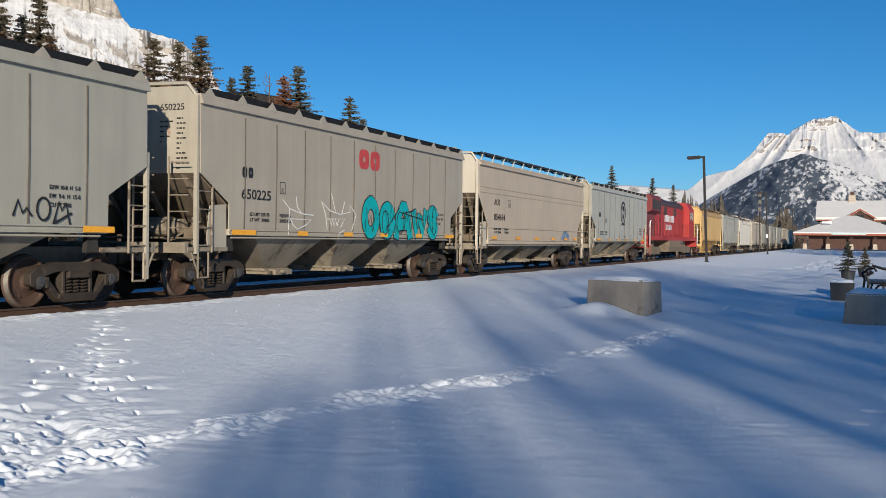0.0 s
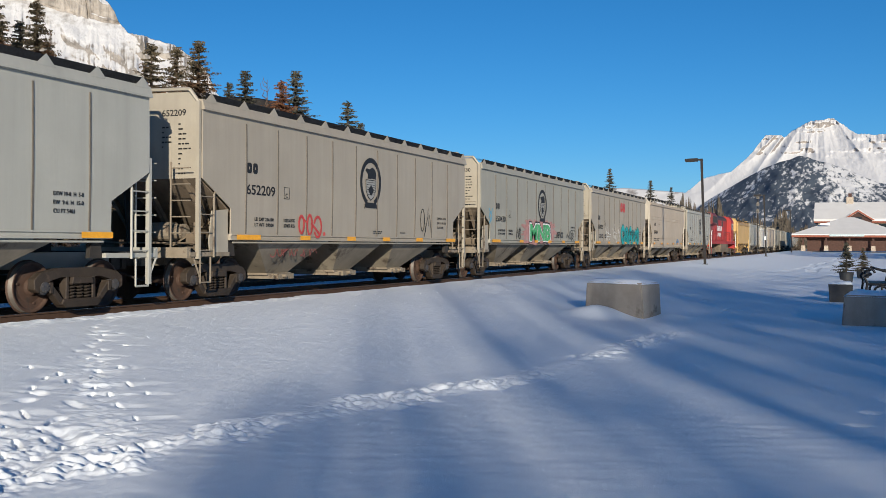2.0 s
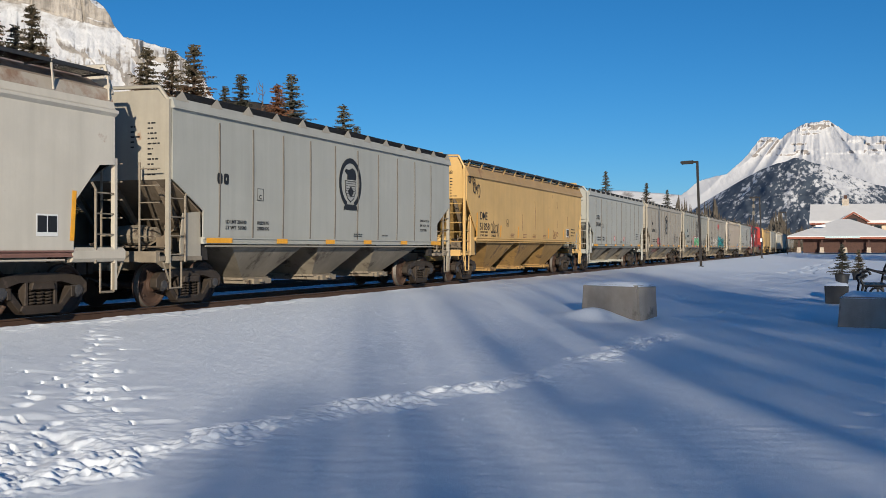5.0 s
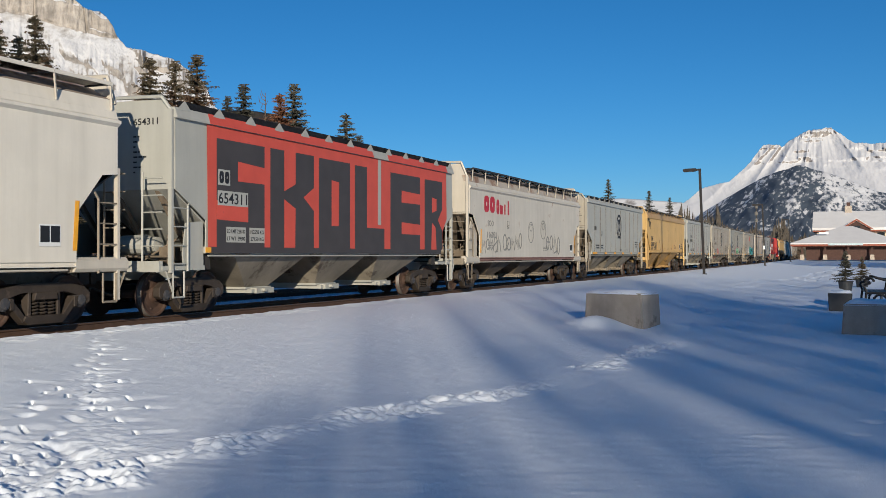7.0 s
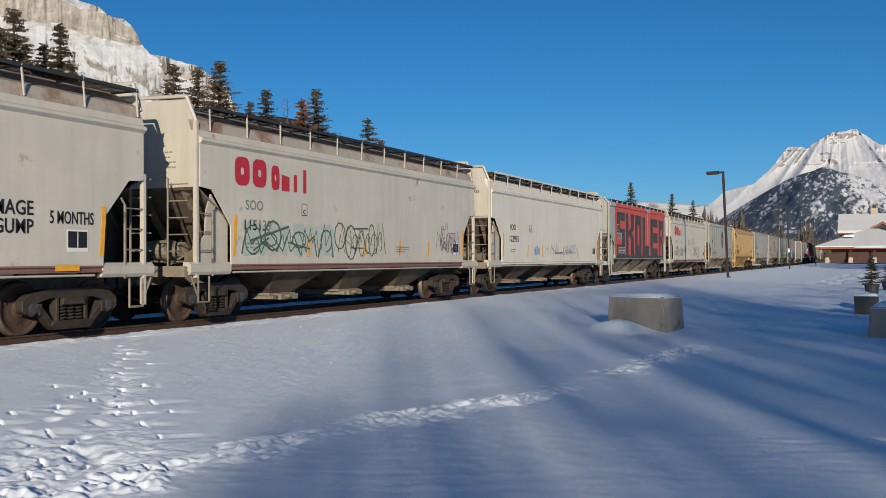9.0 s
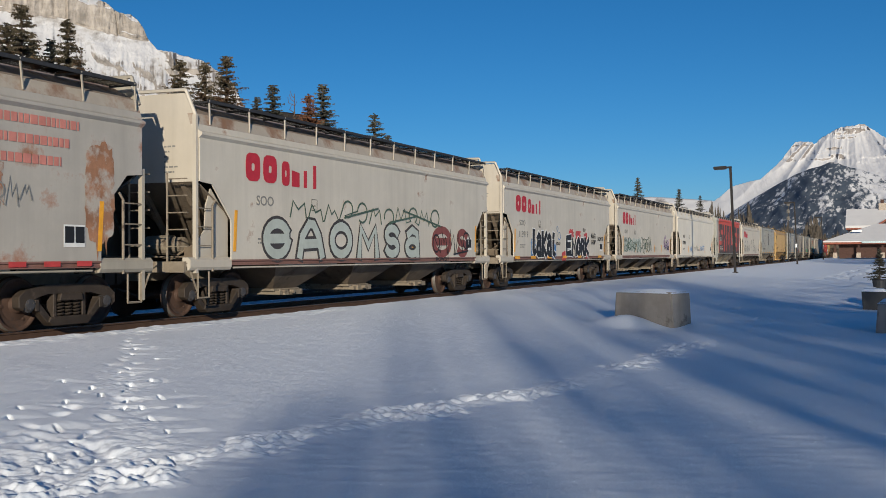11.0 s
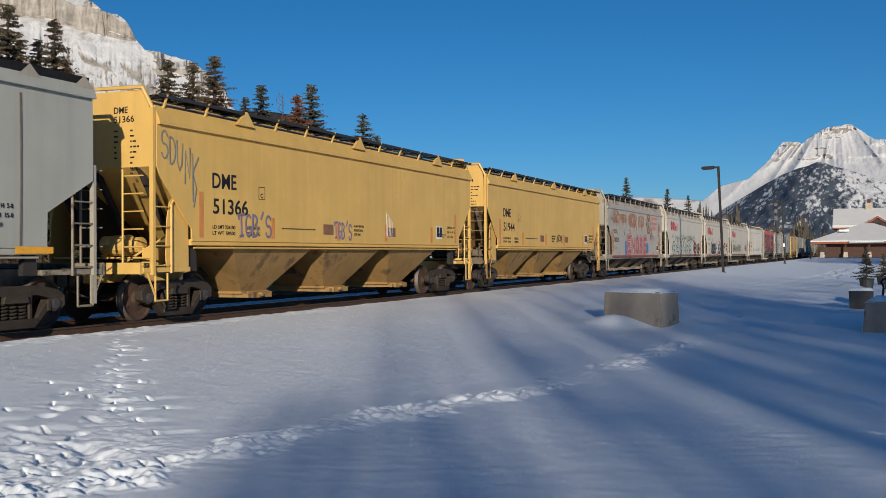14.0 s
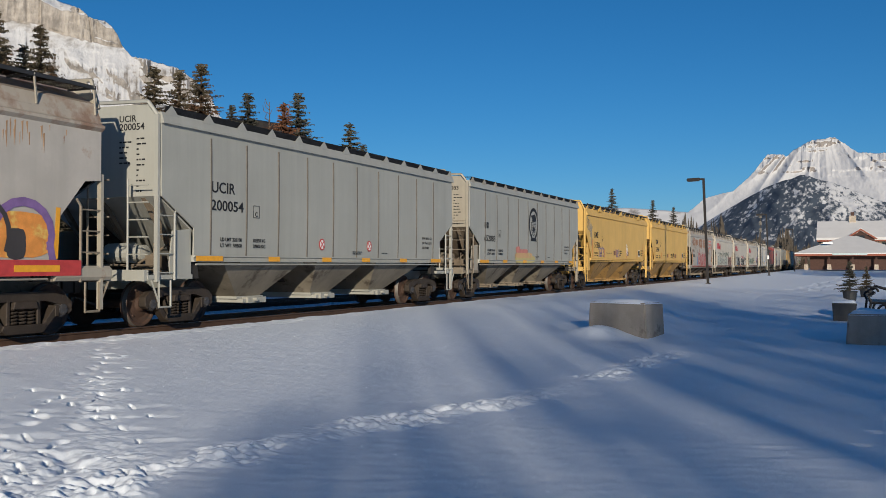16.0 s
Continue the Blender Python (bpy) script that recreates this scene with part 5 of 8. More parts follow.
        box(bm, 0.84, 1.04, y - 0.34, y + 0.42, low - 0.16, low - 0.03)
        rod(bm, (1.04, y - 0.1, low - 0.08), (1.14, y - 0.1, low - 0.08), 0.045, 8)
        part("outlet_gate", bm, m_gate, bay, "pale grimy steel outlet gate")
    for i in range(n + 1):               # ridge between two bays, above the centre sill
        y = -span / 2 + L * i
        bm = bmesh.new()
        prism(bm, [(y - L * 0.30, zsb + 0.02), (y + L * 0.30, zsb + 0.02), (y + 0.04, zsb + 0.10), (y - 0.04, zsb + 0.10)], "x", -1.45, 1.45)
        # near-black, it closes the top of the gap between the bays
        part("cross_ridge", bm, M_GRIMESHADE, car)
    # pipe under the sill
    bm = bmesh.new()
    rod(bm, (1.53, -half + 1.2, zsb - 0.05), (1.53, half - 1.2, zsb - 0.05), 0.022, 6)
    part("train_pipe", bm, m_end, car)
    bm = bmesh.new()
    box(bm, -0.22, 0.22, -half + 2.0, half - 2.0, 0.80, 1.02)
    part("centre_sill", bm, M_STEEL, car)
    return car


def strips(car, ys, z, length, x=1.618, h=0.10):
    for y in ys:
        bm = bmesh.new()
        box(bm, x, x + 0.004, y, y + length, z, z + h)
        part("reflector_strip", bm, M_YELLOW, car, "yellow reflective strip")


def slanted(car, half, ys, z, h):
    for y in ys:
        bm = bmesh.new()
        prism(bm, [(y, z), (y + 0.10, z), (y + 0.16, z + h), (y + 0.06, z + h)], "x", 1.607, 1.611)
        part("reflector_strip", bm, M_YELLOW, car, "yellow reflective strip")


RIBBED = dict(kind="ribbed", sill=1.44, sill_low=1.32, chord=4.06, eave=4.28, peak=4.46, bow=0.02, ribs=10, board=4.43, brackets=13, bays=3, low=0.52)
SMOOTH = dict(kind="smooth", sill=1.17, sill_low=1.07, chord=3.72, eave=4.17, peak=4.60, bow=0.0, ribs=0, board=4.45, brackets=12, bays=3, low=0.48, roof_mat=M_ROOFRUST)
YELLOWC = dict(kind="dme", sill=1.60, sill_low=1.50, chord=3.83, eave=4.20, peak=4.52, bow=0.0, ribs=0, board=4.41, brackets=13, bays=3, low=0.46)
ROUND = dict(kind="dme", sill=1.28, sill_low=1.14, chord=4.05, eave=4.25, peak=4.46, bow=0.03, ribs=0, board=4.52, brackets=13, bays=3, low=0.50, seams=(3.25, 3.05, 1.75))
GAP = 1.70
LEFT = [50.73, 33.75, 17.03, 0.06, -16.92, -33.90, -52.27, -69.01, -86.46, -103.23, -120.68, -137.43, -154.43, -171.95, -188.61, -206.38, -224.34, -241.11, -258.08, -275.6]


def run(t):
    """How far the train has gone by then, in metres."""
    return 17.0237 * t + 0.008593 * t * t - 0.000185 * t ** 3


TRAIN = []       # car, place of its middle at the start


def add_car(k, label, col, style, end_col=None, sill_col=None):
    front = LEFT[k - 1] if k else LEFT[0] + 16.96
    half = (front - GAP - LEFT[k]) / 2
    car = hopper_car(label, half, col, style, end_col, sill_col)
    TRAIN.append((car, LEFT[k] + half))
    car.location.y = LEFT[k] + half
    return car, half


P_GREY = paint("warm_grey_paint", (0.35, 0.315, 0.255), -0.10, 0.07)
P_GREYB = paint("blue_grey_paint", (0.37, 0.37, 0.335), -0.10, 0.07)
P_GREYD = paint("greenish_grey_paint", (0.33, 0.32, 0.27), -0.10, 0.07)
P_BEIGE = paint("beige_end_paint", (0.36, 0.33, 0.268), -0.02, 0.14)
P_TAN = paint("tan_grey_paint", (0.45, 0.38, 0.29), -0.08, 0.08)
P_CREAM = paint("cream_paint", (0.50, 0.46, 0.385), -0.06, 0.10)
P_OCHRE = paint("ochre_paint", (0.56, 0.372, 0.132), -0.04, 0.12)
P_YEL = paint("yellow_paint", (0.66, 0.43, 0.11), -0.06, 0.09)
P_WHITE = paint("chalky_white_paint", (0.68, 0.64, 0.55), -0.05, 0.06)
P_WHITEG = paint("grimy_white_paint", (0.55, 0.515, 0.44), -0.02, 0.08)
P_RUSTY = paint("rust_streaked_paint", (0.41, 0.385, 0.34), 0.04, 0.12, (0.30, 0.12, 0.05))
P_RUSTG = paint("rust_dulled_paint", (0.46, 0.43, 0.385), -0.01, 0.12, (0.32, 0.19, 0.11))
P_SILL = paint("grimy_brown_sill", (0.21, 0.115, 0.09), -0.02, 0.2)

CARS = []
for k, (label, col, style, ec, sc) in enumerate((
        ("grey ribbed covered hopper with a round black emblem", P_GREYB, RIBBED, P_BEIGE, None),
        ("tan covered hopper with seams along its rounded side", P_TAN, ROUND, P_CREAM, None),
        ("grey ribbed covered hopper with teal graffiti", P_GREY, RIBBED, P_BEIGE, None),
        ("grey ribbed covered hopper with green and pink graffiti", P_GREYD, RIBBED, P_BEIGE, None),
        ("grey ribbed covered hopper with a round emblem and red tag", P_GREY, RIBBED, P_BEIGE, None),
        ("pale blue-grey ribbed covered hopper with orange strips", P_GREYB, RIBBED, P_GREYB, None),
        ("dusty ochre covered hopper with rusty roof edge", P_OCHRE, YELLOWC, P_OCHRE, None),
        ("grey ribbed covered hopper with a round black emblem", P_GREYB, RIBBED, P_BEIGE, None),
        ("off-white smooth covered hopper with red lettering", P_WHITEG, SMOOTH, P_CREAM, P_SILL),
        ("grey covered hopper painted with giant red and black letters", P_GREYB, RIBBED, P_GREYB, None),
        ("chalk-white smooth covered hopper", P_WHITE, SMOOTH, P_CREAM, None),
        ("grimy off-white smooth covered hopper with outline graffiti", P_WHITEG, SMOOTH, P_CREAM, P_SILL),
        ("off-white smooth covered hopper with blue and black graffiti", P_WHITEG, SMOOTH, P_CREAM, P_SILL),
        ("off-white smooth covered hopper with scrawled graffiti", P_WHITEG, SMOOTH, P_CREAM, P_SILL),
        ("grey covered hopper badly streaked with rust", P_RUSTY, SMOOTH, P_BEIGE, P_SILL),
        ("bright yellow covered hopper with black lettering", P_YEL, YELLOWC, P_YEL, None),
        ("bright yellow covered hopper with grey scrawled tags", P_YEL, dict(YELLOWC, clean=True), P_YEL, None),
        ("grey ribbed covered hopper with orange smear of paint", P_GREYB, RIBBED, P_BEIGE, None),
        ("blue-grey ribbed covered hopper with round red marks", P_GREYB, RIBBED, P_GREYB, None),
        ("rusty off-white covered hopper with purple and orange graffiti", P_RUSTG, SMOOTH, P_BEIGE, P_SILL))):
    CARS.append(add_car(k, label, col, style, ec, sc))

# ---- cars ahead of the locomotive, and the locomotive ----
AHEAD = 92.4
for i, (label, col, style, ec) in enumerate((
        ("ochre covered hopper ahead of the locomotive", P_OCHRE, YELLOWC, P_OCHRE), ("grey ribbed covered hopper", P_GREYB, RIBBED, P_BEIGE),
        ("white smooth covered hopper", P_WHITE, SMOOTH, P_CREAM), ("tan covered hopper with rounded side", P_TAN, ROUND, P_CREAM),
        ("dull grey ribbed covered hopper", P_GREYD, RIBBED, P_BEIGE), ("dull grey ribbed covered hopper", P_GREYD, RIBBED, P_BEIGE),
        ("grey ribbed covered hopper", P_GREYB, RIBBED, P_BEIGE), ("tan covered hopper with rounded side", P_TAN, ROUND, P_CREAM), ("grey ribbed covered hopper", P_GREYB, RIBBED, P_BEIGE),
        ("grey ribbed covered hopper", P_GREYB, RIBBED, P_BEIGE))):
    car = hopper_car(label, 7.64, col, style, ec)
    y = AHEAD + 17.0 * i + 7.64
    car.location.y = y
    TRAIN.append((car, y))

P_RED = paint("red_locomotive_paint", (0.33, 0.018, 0.015), -0.06, 0.12, (0.09, 0.04, 0.03))
P_SOOT = paint("sooty_brown_paint", (0.05, 0.025, 0.022), -0.02, 0.3, (0.10, 0.03, 0.028))
P_MAROON = paint("grimy_maroon_paint", (0.16, 0.025, 0.025), -0.02, 0.2, (0.06, 0.03, 0.025))


def locomotive(y0, length):
    """Six-axle diesel; its cab is at the far end."""
    car = thing("diesel_locomotive", "red six-axle diesel locomotive with white lettering", "locomotive")
    h = length / 2
    bm = bmesh.new()
    box(bm, -1.5, 1.5, -h + 0.9, h - 0.9, 1.42, 1.72)
    box(bm, -1.5, 1.5, -h + 0.8, -h + 1.0, 0.9, 1.75)
    box(bm, -1.5, 1.5, h - 1.0, h - 0.8, 0.9, 1.75)
    part("frame", bm, P_RED, car)
    bm = bmesh.new()
    prism(bm, [(-1.05, 1.72), (1.05, 1.72), (1.05, 4.30), (0.75, 4.55), (-0.75, 4.55), (-1.05, 4.30)], "y", -h + 4.9, h - 5.6)
    part("engine_hood", bm, P_RED, car)
    bm = bmesh.new()
    prism(bm, [(-1.07, 4.05), (1.07, 4.05), (1.07, 4.31), (0.77, 4.57), (-0.77, 4.57), (-1.07, 4.31)], "y", -h + 4.92, h - 6.2)
    part("hood_roof", bm, P_SOOT, car, "soot-blackened hood roof")
    for y in (-h + 6.0, -h + 8.5, -h + 13.0):
        bm = bmesh.new()
        prism(bm, [(y, 3.4), (y + 1.3, 3.4), (y + 1.2, 4.0), (y + 0.1, 4.0)], "x", 1.04, 1.10)
        part("intake_grille", bm, P_SOOT, car)
    bm = bmesh.new()
    prism(bm, [(-1.10, 1.72), (1.10, 1.72), (1.10, 3.3), (1.54, 3.5), (1.54, 4.35), (1.35, 4.6), (-1.35, 4.6), (-1.54, 4.35), (-1.54, 3.5), (-1.10, 3.3)], "y", -h + 1.2, -h + 4.9)
    part("radiator", bm, P_MAROON, car, "grimy maroon radiator housing")
    bm = bmesh.new()
    prism(bm, [(-1.54, 1.72), (1.54, 1.72), (1.54, 4.1), (1.2, 4.65), (-1.2, 4.65), (-1.54, 4.1)], "y", h - 5.6, h - 3.0)
    cab = part("cab", bm, P_RED, car)
    for y in (h - 5.2, h - 4.2):
        bm = bmesh.new()
        box(bm, 1.541, 1.552, y, y + 0.75, 3.1, 3.85)
        part("cab_window", bm, M_GLASSY, cab)
    bm = bmesh.new()
    prism(bm, [(h - 3.0, 1.72), (h - 1.2, 1.72), (h - 1.2, 3.0), (h - 1.8, 3.4), (h - 3.0, 3.4)], "x", -1.0, 1.0)
    part("nose", bm, P_RED, car)
    bm = bmesh.new()
    prism(bm, [(-1.4, 0.55), (1.4, 0.55), (1.5, 0.9), (1.5, 1.42), (-1.5, 1.42), (-1.5, 0.9)], "y", -3.2, 3.4)
    part("fuel_tank", bm, M_DUST, car)
    for i in range(9):
        bm = bmesh.new()
        y = -h + 5.3 + i * 1.25
        box(bm, 1.051, 1.075, y, y + 1.05, 1.85, 3.3)
        part("hood_door", bm, P_RED, car)
    for i in range(4):
        bm = bmesh.new()
        y = -h + 1.5 + i * 0.85
        box(bm, 1.541, 1.56, y, y + 0.7, 3.6, 4.25)
        part("radiator_grille", bm, M_GRATE, car)
    for s in (-1, 1):
        bm = bmesh.new()
        for i in range(15):
            y = -h + 1.1 + i * (2 * h - 6.9) / 14
            rod(bm, (s * 1.47, y, 1.7), (s * 1.47, y, 2.75), 0.014, 5)
        rod(bm, (s * 1.47, -h + 1.1, 2.75), (s * 1.47, h - 5.8, 2.75), 0.02, 5)
        part("handrail", bm, P_MAROON, car, "thin grimy handrail")
        for q in (-1, 1):
            bm = bmesh.new()
            for k in range(4):
                box(bm, s * 1.2, s * 1.5, q * (h - 0.95), q * (h - 0.55), 0.45 + 0.32 * k, 0.48 + 0.32 * k)
            rod(bm, (s * 1.5, q * (h - 0.6), 0.4), (s * 1.5, q * (h - 0.6), 2.3), 0.022, 5)
            rod(bm, (s * 1.5, q * (h - 1.0), 0.4), (s * 1.5, q * (h - 1.0), 2.3), 0.022, 5)
            part("step_well", bm, P_MAROON, car)
            bm = bmesh.new()
            pts = [(q * (h - 0.62), 1.1), (q * (h - 0.62), 2.5), (q * (h - 0.75), 2.72), (q * (h - 1.15), 2.78)]
            for a, b in zip(pts, pts[1:]):
                rod(bm, (s * 1.52, *a), (s * 1.52, *b), 0.035, 6)
            part("grab_rail", bm, M_SIGNW, car, "white-painted grab rail")
    bm = bmesh.new()
    lathe(bm, [(-0.9, 0.16), (-0.88, 0.22), (0.88, 0.22), (0.9, 0.16)], "y", 10)
    part("air_tank", bm, M_STEEL, car, m=pose(1.3, 3.0, 1.2))
    bm = bmesh.new()
    box(bm, -0.4, 0.4, -1.4, 0.2, 4.55, 4.72)
    part("exhaust_stack", bm, M_STEEL, car)
    for i, (y, w) in enumerate(((-3.0, 0.34), (-2.45, 0.34), (-1.9, 0.34), (-1.35, 0.34), (-0.8, 0.34), (-0.25, 0.34), (0.3, 0.34), (0.85, 0.34))):
        bm = bmesh.new()
        box(bm, 1.078, 1.083, y, y + w, 2.85, 3.38)
        part("lettering", bm, M_SIGNW, car)
    for i in range(6):
        bm = bmesh.new()
        box(bm, 1.078, 1.083, -2.6 + 0.5 * i, -2.28 + 0.5 * i, 2.25, 2.65)
        part("lettering", bm, M_SIGNW, car)
    for q in (-1, 1):
        yb = q * (h - 4.6)
        bm = bmesh.new()
        for s in (-1, 1):
            prism(bm, [(-2.4, 0.5), (-2.3, 0.85), (-1.4, 0.95), (1.4, 0.95), (2.3, 0.85), (2.4, 0.5), (2.0, 0.40), (-2.0, 0.40)], "x", s * 1.08 - 0.07, s * 1.08 + 0.07)
        box(bm, -1.0, 1.0, -0.4, 0.4, 0.6, 1.42)
        b = part("bogie", bm, M_DUST, car, "dusty three-axle bogie", pose(0, yb, 0))
        for a in (-1.9, 0.0, 1.9):
            WHEELSETS.append(put("wheelset", ME_WHEEL, b, pose(0, a, WHEEL_R)))
            put("bearing_cap", ME_CAP, b, pose(1.06, a, WHEEL_R))
        bm = bmesh.new()
        box(bm, -0.09, 0.09, min(q * (h - 0.9), q * (h - 0.1)), max(q * (h - 0.9), q * (h - 0.1)), 0.76, 0.92)
        part("coupler", bm, M_STEEL, car)
    car.location.y = y0 + h
    TRAIN.append((car, y0 + h))
    return car


locomotive(67.0, 24.0)


# ---- street lamps on the platform ----
def street_lamp(x, y, height, notice=False):
    z = ground_z(x, y)
    lamp = thing("street_lamp", "tall dark steel lamp post with a flat arm", "lamp post", "platform lamps", at=(x, y, z - 0.1))
    bm = bmesh.new()
    prism(bm, [(-0.075, -0.075), (0.075, -0.075), (0.075, 0.075), (-0.075, 0.075)], "z", 0, height)
    part("pole", bm, M_LAMP, lamp)
    bm = bmesh.new()
    box(bm, -0.3, 0.075, -0.05, 0.05, height - 0.08, height + 0.04)
    part("arm", bm, M_LAMP, lamp)
    bm = bmesh.new()
    prism(bm, [(-1.05, -0.06), (-1.0, -0.12), (-0.28, -0.12), (-0.25, 0.08), (-1.0, 0.08), (-1.05, 0.03)], "y", -0.2, 0.2)
    part("lamp_head", bm, M_LAMP, lamp, m=pose(0, 0, height))
    bm = bmesh.new()
    box(bm, -0.16, 0.16, -0.16, 0.16, 0.0, 0.14)
    part("base_plate", bm, M_LAMP, lamp)
    bm = bmesh.new()
    box(bm, -0.09, 0.09, -0.09, -0.078, 1.9, 2.3)
    lamp.rotation_euler.y = -radians(2.3)
    if notice:
        part("notice", bm, M_SIGNW, lamp, "small white notice")
    return lamp


street_lamp(5.60, 65.6, 6.95)
street_lamp(5.99, 112.3, 6.8, True)
street_lamp(6.03, 165.0, 6.8)

mast = thing("signal_mast", "slim railway signal mast with small grey heads", "railway signal", at=(4.0, 126.0, ground_z(4.0, 126.0) - 0.1))
bm = bmesh.new()
rod(bm, (0, 0, 0), (0, 0, 7.3), 0.06, 8)
part("pole", bm, M_LAMP, mast)
for i in range(3):
    bm = bmesh.new()
    prism(bm, [(-0.18, 5.2 + 0.85 * i), (0.18, 5.2 + 0.85 * i), (0.18, 5.55 + 0.85 * i), (0.0, 5.7 + 0.85 * i), (-0.18, 5.55 + 0.85 * i)], "y", -0.12, 0.02)
    hd = part("signal_head", bm, M_GALV, mast)
    bm = bmesh.new()
    rod(bm, (0, -0.12, 5.42 + 0.85 * i), (0, -0.22, 5.42 + 0.85 * i), 0.08, 10)
    part("hood", bm, M_GALV, hd)


# ---- station ----
def station():
    z0 = 0.30
    cx, cy = 14.4, 213.0
    st = thing("station", "log-style station with snow-covered hipped canopy and stone piers", "railway station", at=(cx, cy, z0))
    hx, hy, ez, ap = 10.4, 9.0, 3.05, 6.75

    def hip(hx, hy, z, apex, ridge):
        bm = bmesh.new()
        lo = [bm.verts.new(p) for p in ((-hx, -hy, z), (hx, -hy, z), (hx, hy, z), (-hx, hy, z))]
        md = [bm.verts.new(p) for p in ((-hx, -hy, z + 0.22), (hx, -hy, z + 0.22), (hx, hy, z + 0.22), (-hx, hy, z + 0.22))]
        up = [bm.verts.new(p) for p in ((-ridge, 0, apex), (ridge, 0, apex))]
        for i in range(4):
            bm.faces.new((lo[i], lo[(i + 1) % 4], md[(i + 1) % 4], md[i]))
        bm.faces.new((md[0], md[1], up[1], up[0]))
        bm.faces.new((md[2], md[3], up[0], up[1]))
        bm.faces.new((md[1], md[2], up[1]))
        bm.faces.new((md[3], md[0], up[0]))
        bm.faces.new(lo[::-1])
        return bm

    part("canopy_roof", hip(hx, hy, ez, ap, 1.0), M_ROOFSNOW, st, "thick snow on a hipped roof")
    bm = bmesh.new()
    box(bm, -hx + 0.1, hx - 0.1, -hy + 0.1, hy - 0.1, ez - 0.38, ez - 0.01)
    part("fascia", bm, M_WOODRED, st, "dark red eaves board")
    for i in range(5):
        x = -hx + 2.2 + (2 * hx - 4.0) * i / 4
        bm = bmesh.new()
        box(bm, x - 0.16, x + 0.16, -hy + 0.9, -hy + 1.2, 1.0, ez - 0.38)
        part("post", bm, M_WOODBROWN, st)
        bm = bmesh.new()
        prism(bm, [(x - 0.42, 0), (x + 0.42, 0), (x + 0.34, 1.05), (x - 0.34, 1.05)], "y", -hy + 0.65, -hy + 1.45)
        part("stone_pier", bm, M_STONE, st)
    bm = bmesh.new()
    box(bm, -hx + 2.9, hx - 0.5, -hy + 2.4, hy - 1.0, 0, ez - 0.3)
    part("wall", bm, M_WOODBROWN, st)
    bm = bmesh.new()
    box(bm, -3.4, 2.8, -hy - 0.16, -hy - 0.05, ez - 0.22, ez + 0.20)
    sg = part("sign", bm, M_SIGN, st, "long pale blue station sign")
    bm = bmesh.new()
    for i in range(9):
        box(bm, -2.2 + 0.42 * i, -1.95 + 0.42 * i, -hy - 0.17, -hy - 0.161, ez - 0.06, ez + 0.06)
    part("lettering", bm, M_SIGNW, sg)
    bm = bmesh.new()
    box(bm, -5.2, -3.4, -hy * 0.62, -hy * 0.60, 5.05, 5.45)
    part("roof_sign", bm, M_SIGNW, st)
    # taller hall behind
    by, ry = 8.0, 15.5
    x0, x1 = -6.8, 34.0
    bm = bmesh.new()
    prism(bm, [(by, 6.15), (by, 6.65), (ry, 10.4), (2 * ry - by, 6.65), (2 * ry - by, 6.15)], "x", x0, x1)
    part("hall_roof", bm, M_ROOFSNOW, st, "steep roof under thick snow")
    bm = bmesh.new()
    box(bm, x0 + 0.1, x1 - 0.1, by + 0.1, 2 * ry - by - 0.1, 5.85, 6.14)
    part("hall_fascia", bm, M_WOODRED, st)
    bm = bmesh.new()
    box(bm, x0 + 0.9, x1 - 0.9, by + 1.1, 2 * ry - by - 1.0, 0, 5.85)
    part("hall_wall", bm, M_CREAM, st)
    for i in range(8):
        bm = bmesh.new()
        xx = x0 + 10 + i * 2.6
        box(bm, xx, xx + 1.4, by + 1.02, by + 1.09, 4.2, 5.6)
        part("hall_window", bm, M_GLASSY, st)
    gx_, gy_ = 1.8, 5.6
    bm = bmesh.new()
    prism(bm, [(gx_ - 3.1, 6.45), (gx_ + 3.1, 6.45), (gx_, 8.55)], "y", gy_ + 0.62, by + 4.0)
    part("gable_roof", bm, M_ROOFSNOW, st)
    bm = bmesh.new()
    prism(bm, [(gx_ - 3.2, 6.30), (gx_ - 2.6, 6.30), (gx_, 8.05), (gx_ + 2.6, 6.30), (gx_ + 3.2, 6.30), (gx_, 8.42)], "y", gy_ - 0.25, gy_ - 0.02)
    part("gable_trim", bm, M_WOODRED, st)
    bm = bmesh.new()
    prism(bm, [(gx_ - 2.6, 5.4), (gx_ + 2.6, 5.4), (gx_ + 2.6, 6.32), (gx_, 8.0), (gx_ - 2.6, 6.32)], "y", gy_ + 0.15, gy_ + 0.6)
    part("gable_wall", bm, M_WOODBROWN, st)
    bm = bmesh.new()
    box(bm, gx_ - 0.7, gx_ + 0.7, gy_ + 0.05, gy_ + 0.14, 5.9, 7.0)
    part("gable_window", bm, M_GLASSY, st)
    bm = bmesh.new()
    box(bm, -0.45, 0.95, ry - 0.7, ry + 0.7, 9.6, 11.5)
    ch = part("chimney", bm, M_STONE, st, "tan stone chimney")
    bm = bmesh.new()
    box(bm, -0.1, 0.6, ry - 0.35, ry + 0.35, 11.5, 12.3)
    part("chimney_cap", bm, M_WOODBROWN, ch)
    return st


station()


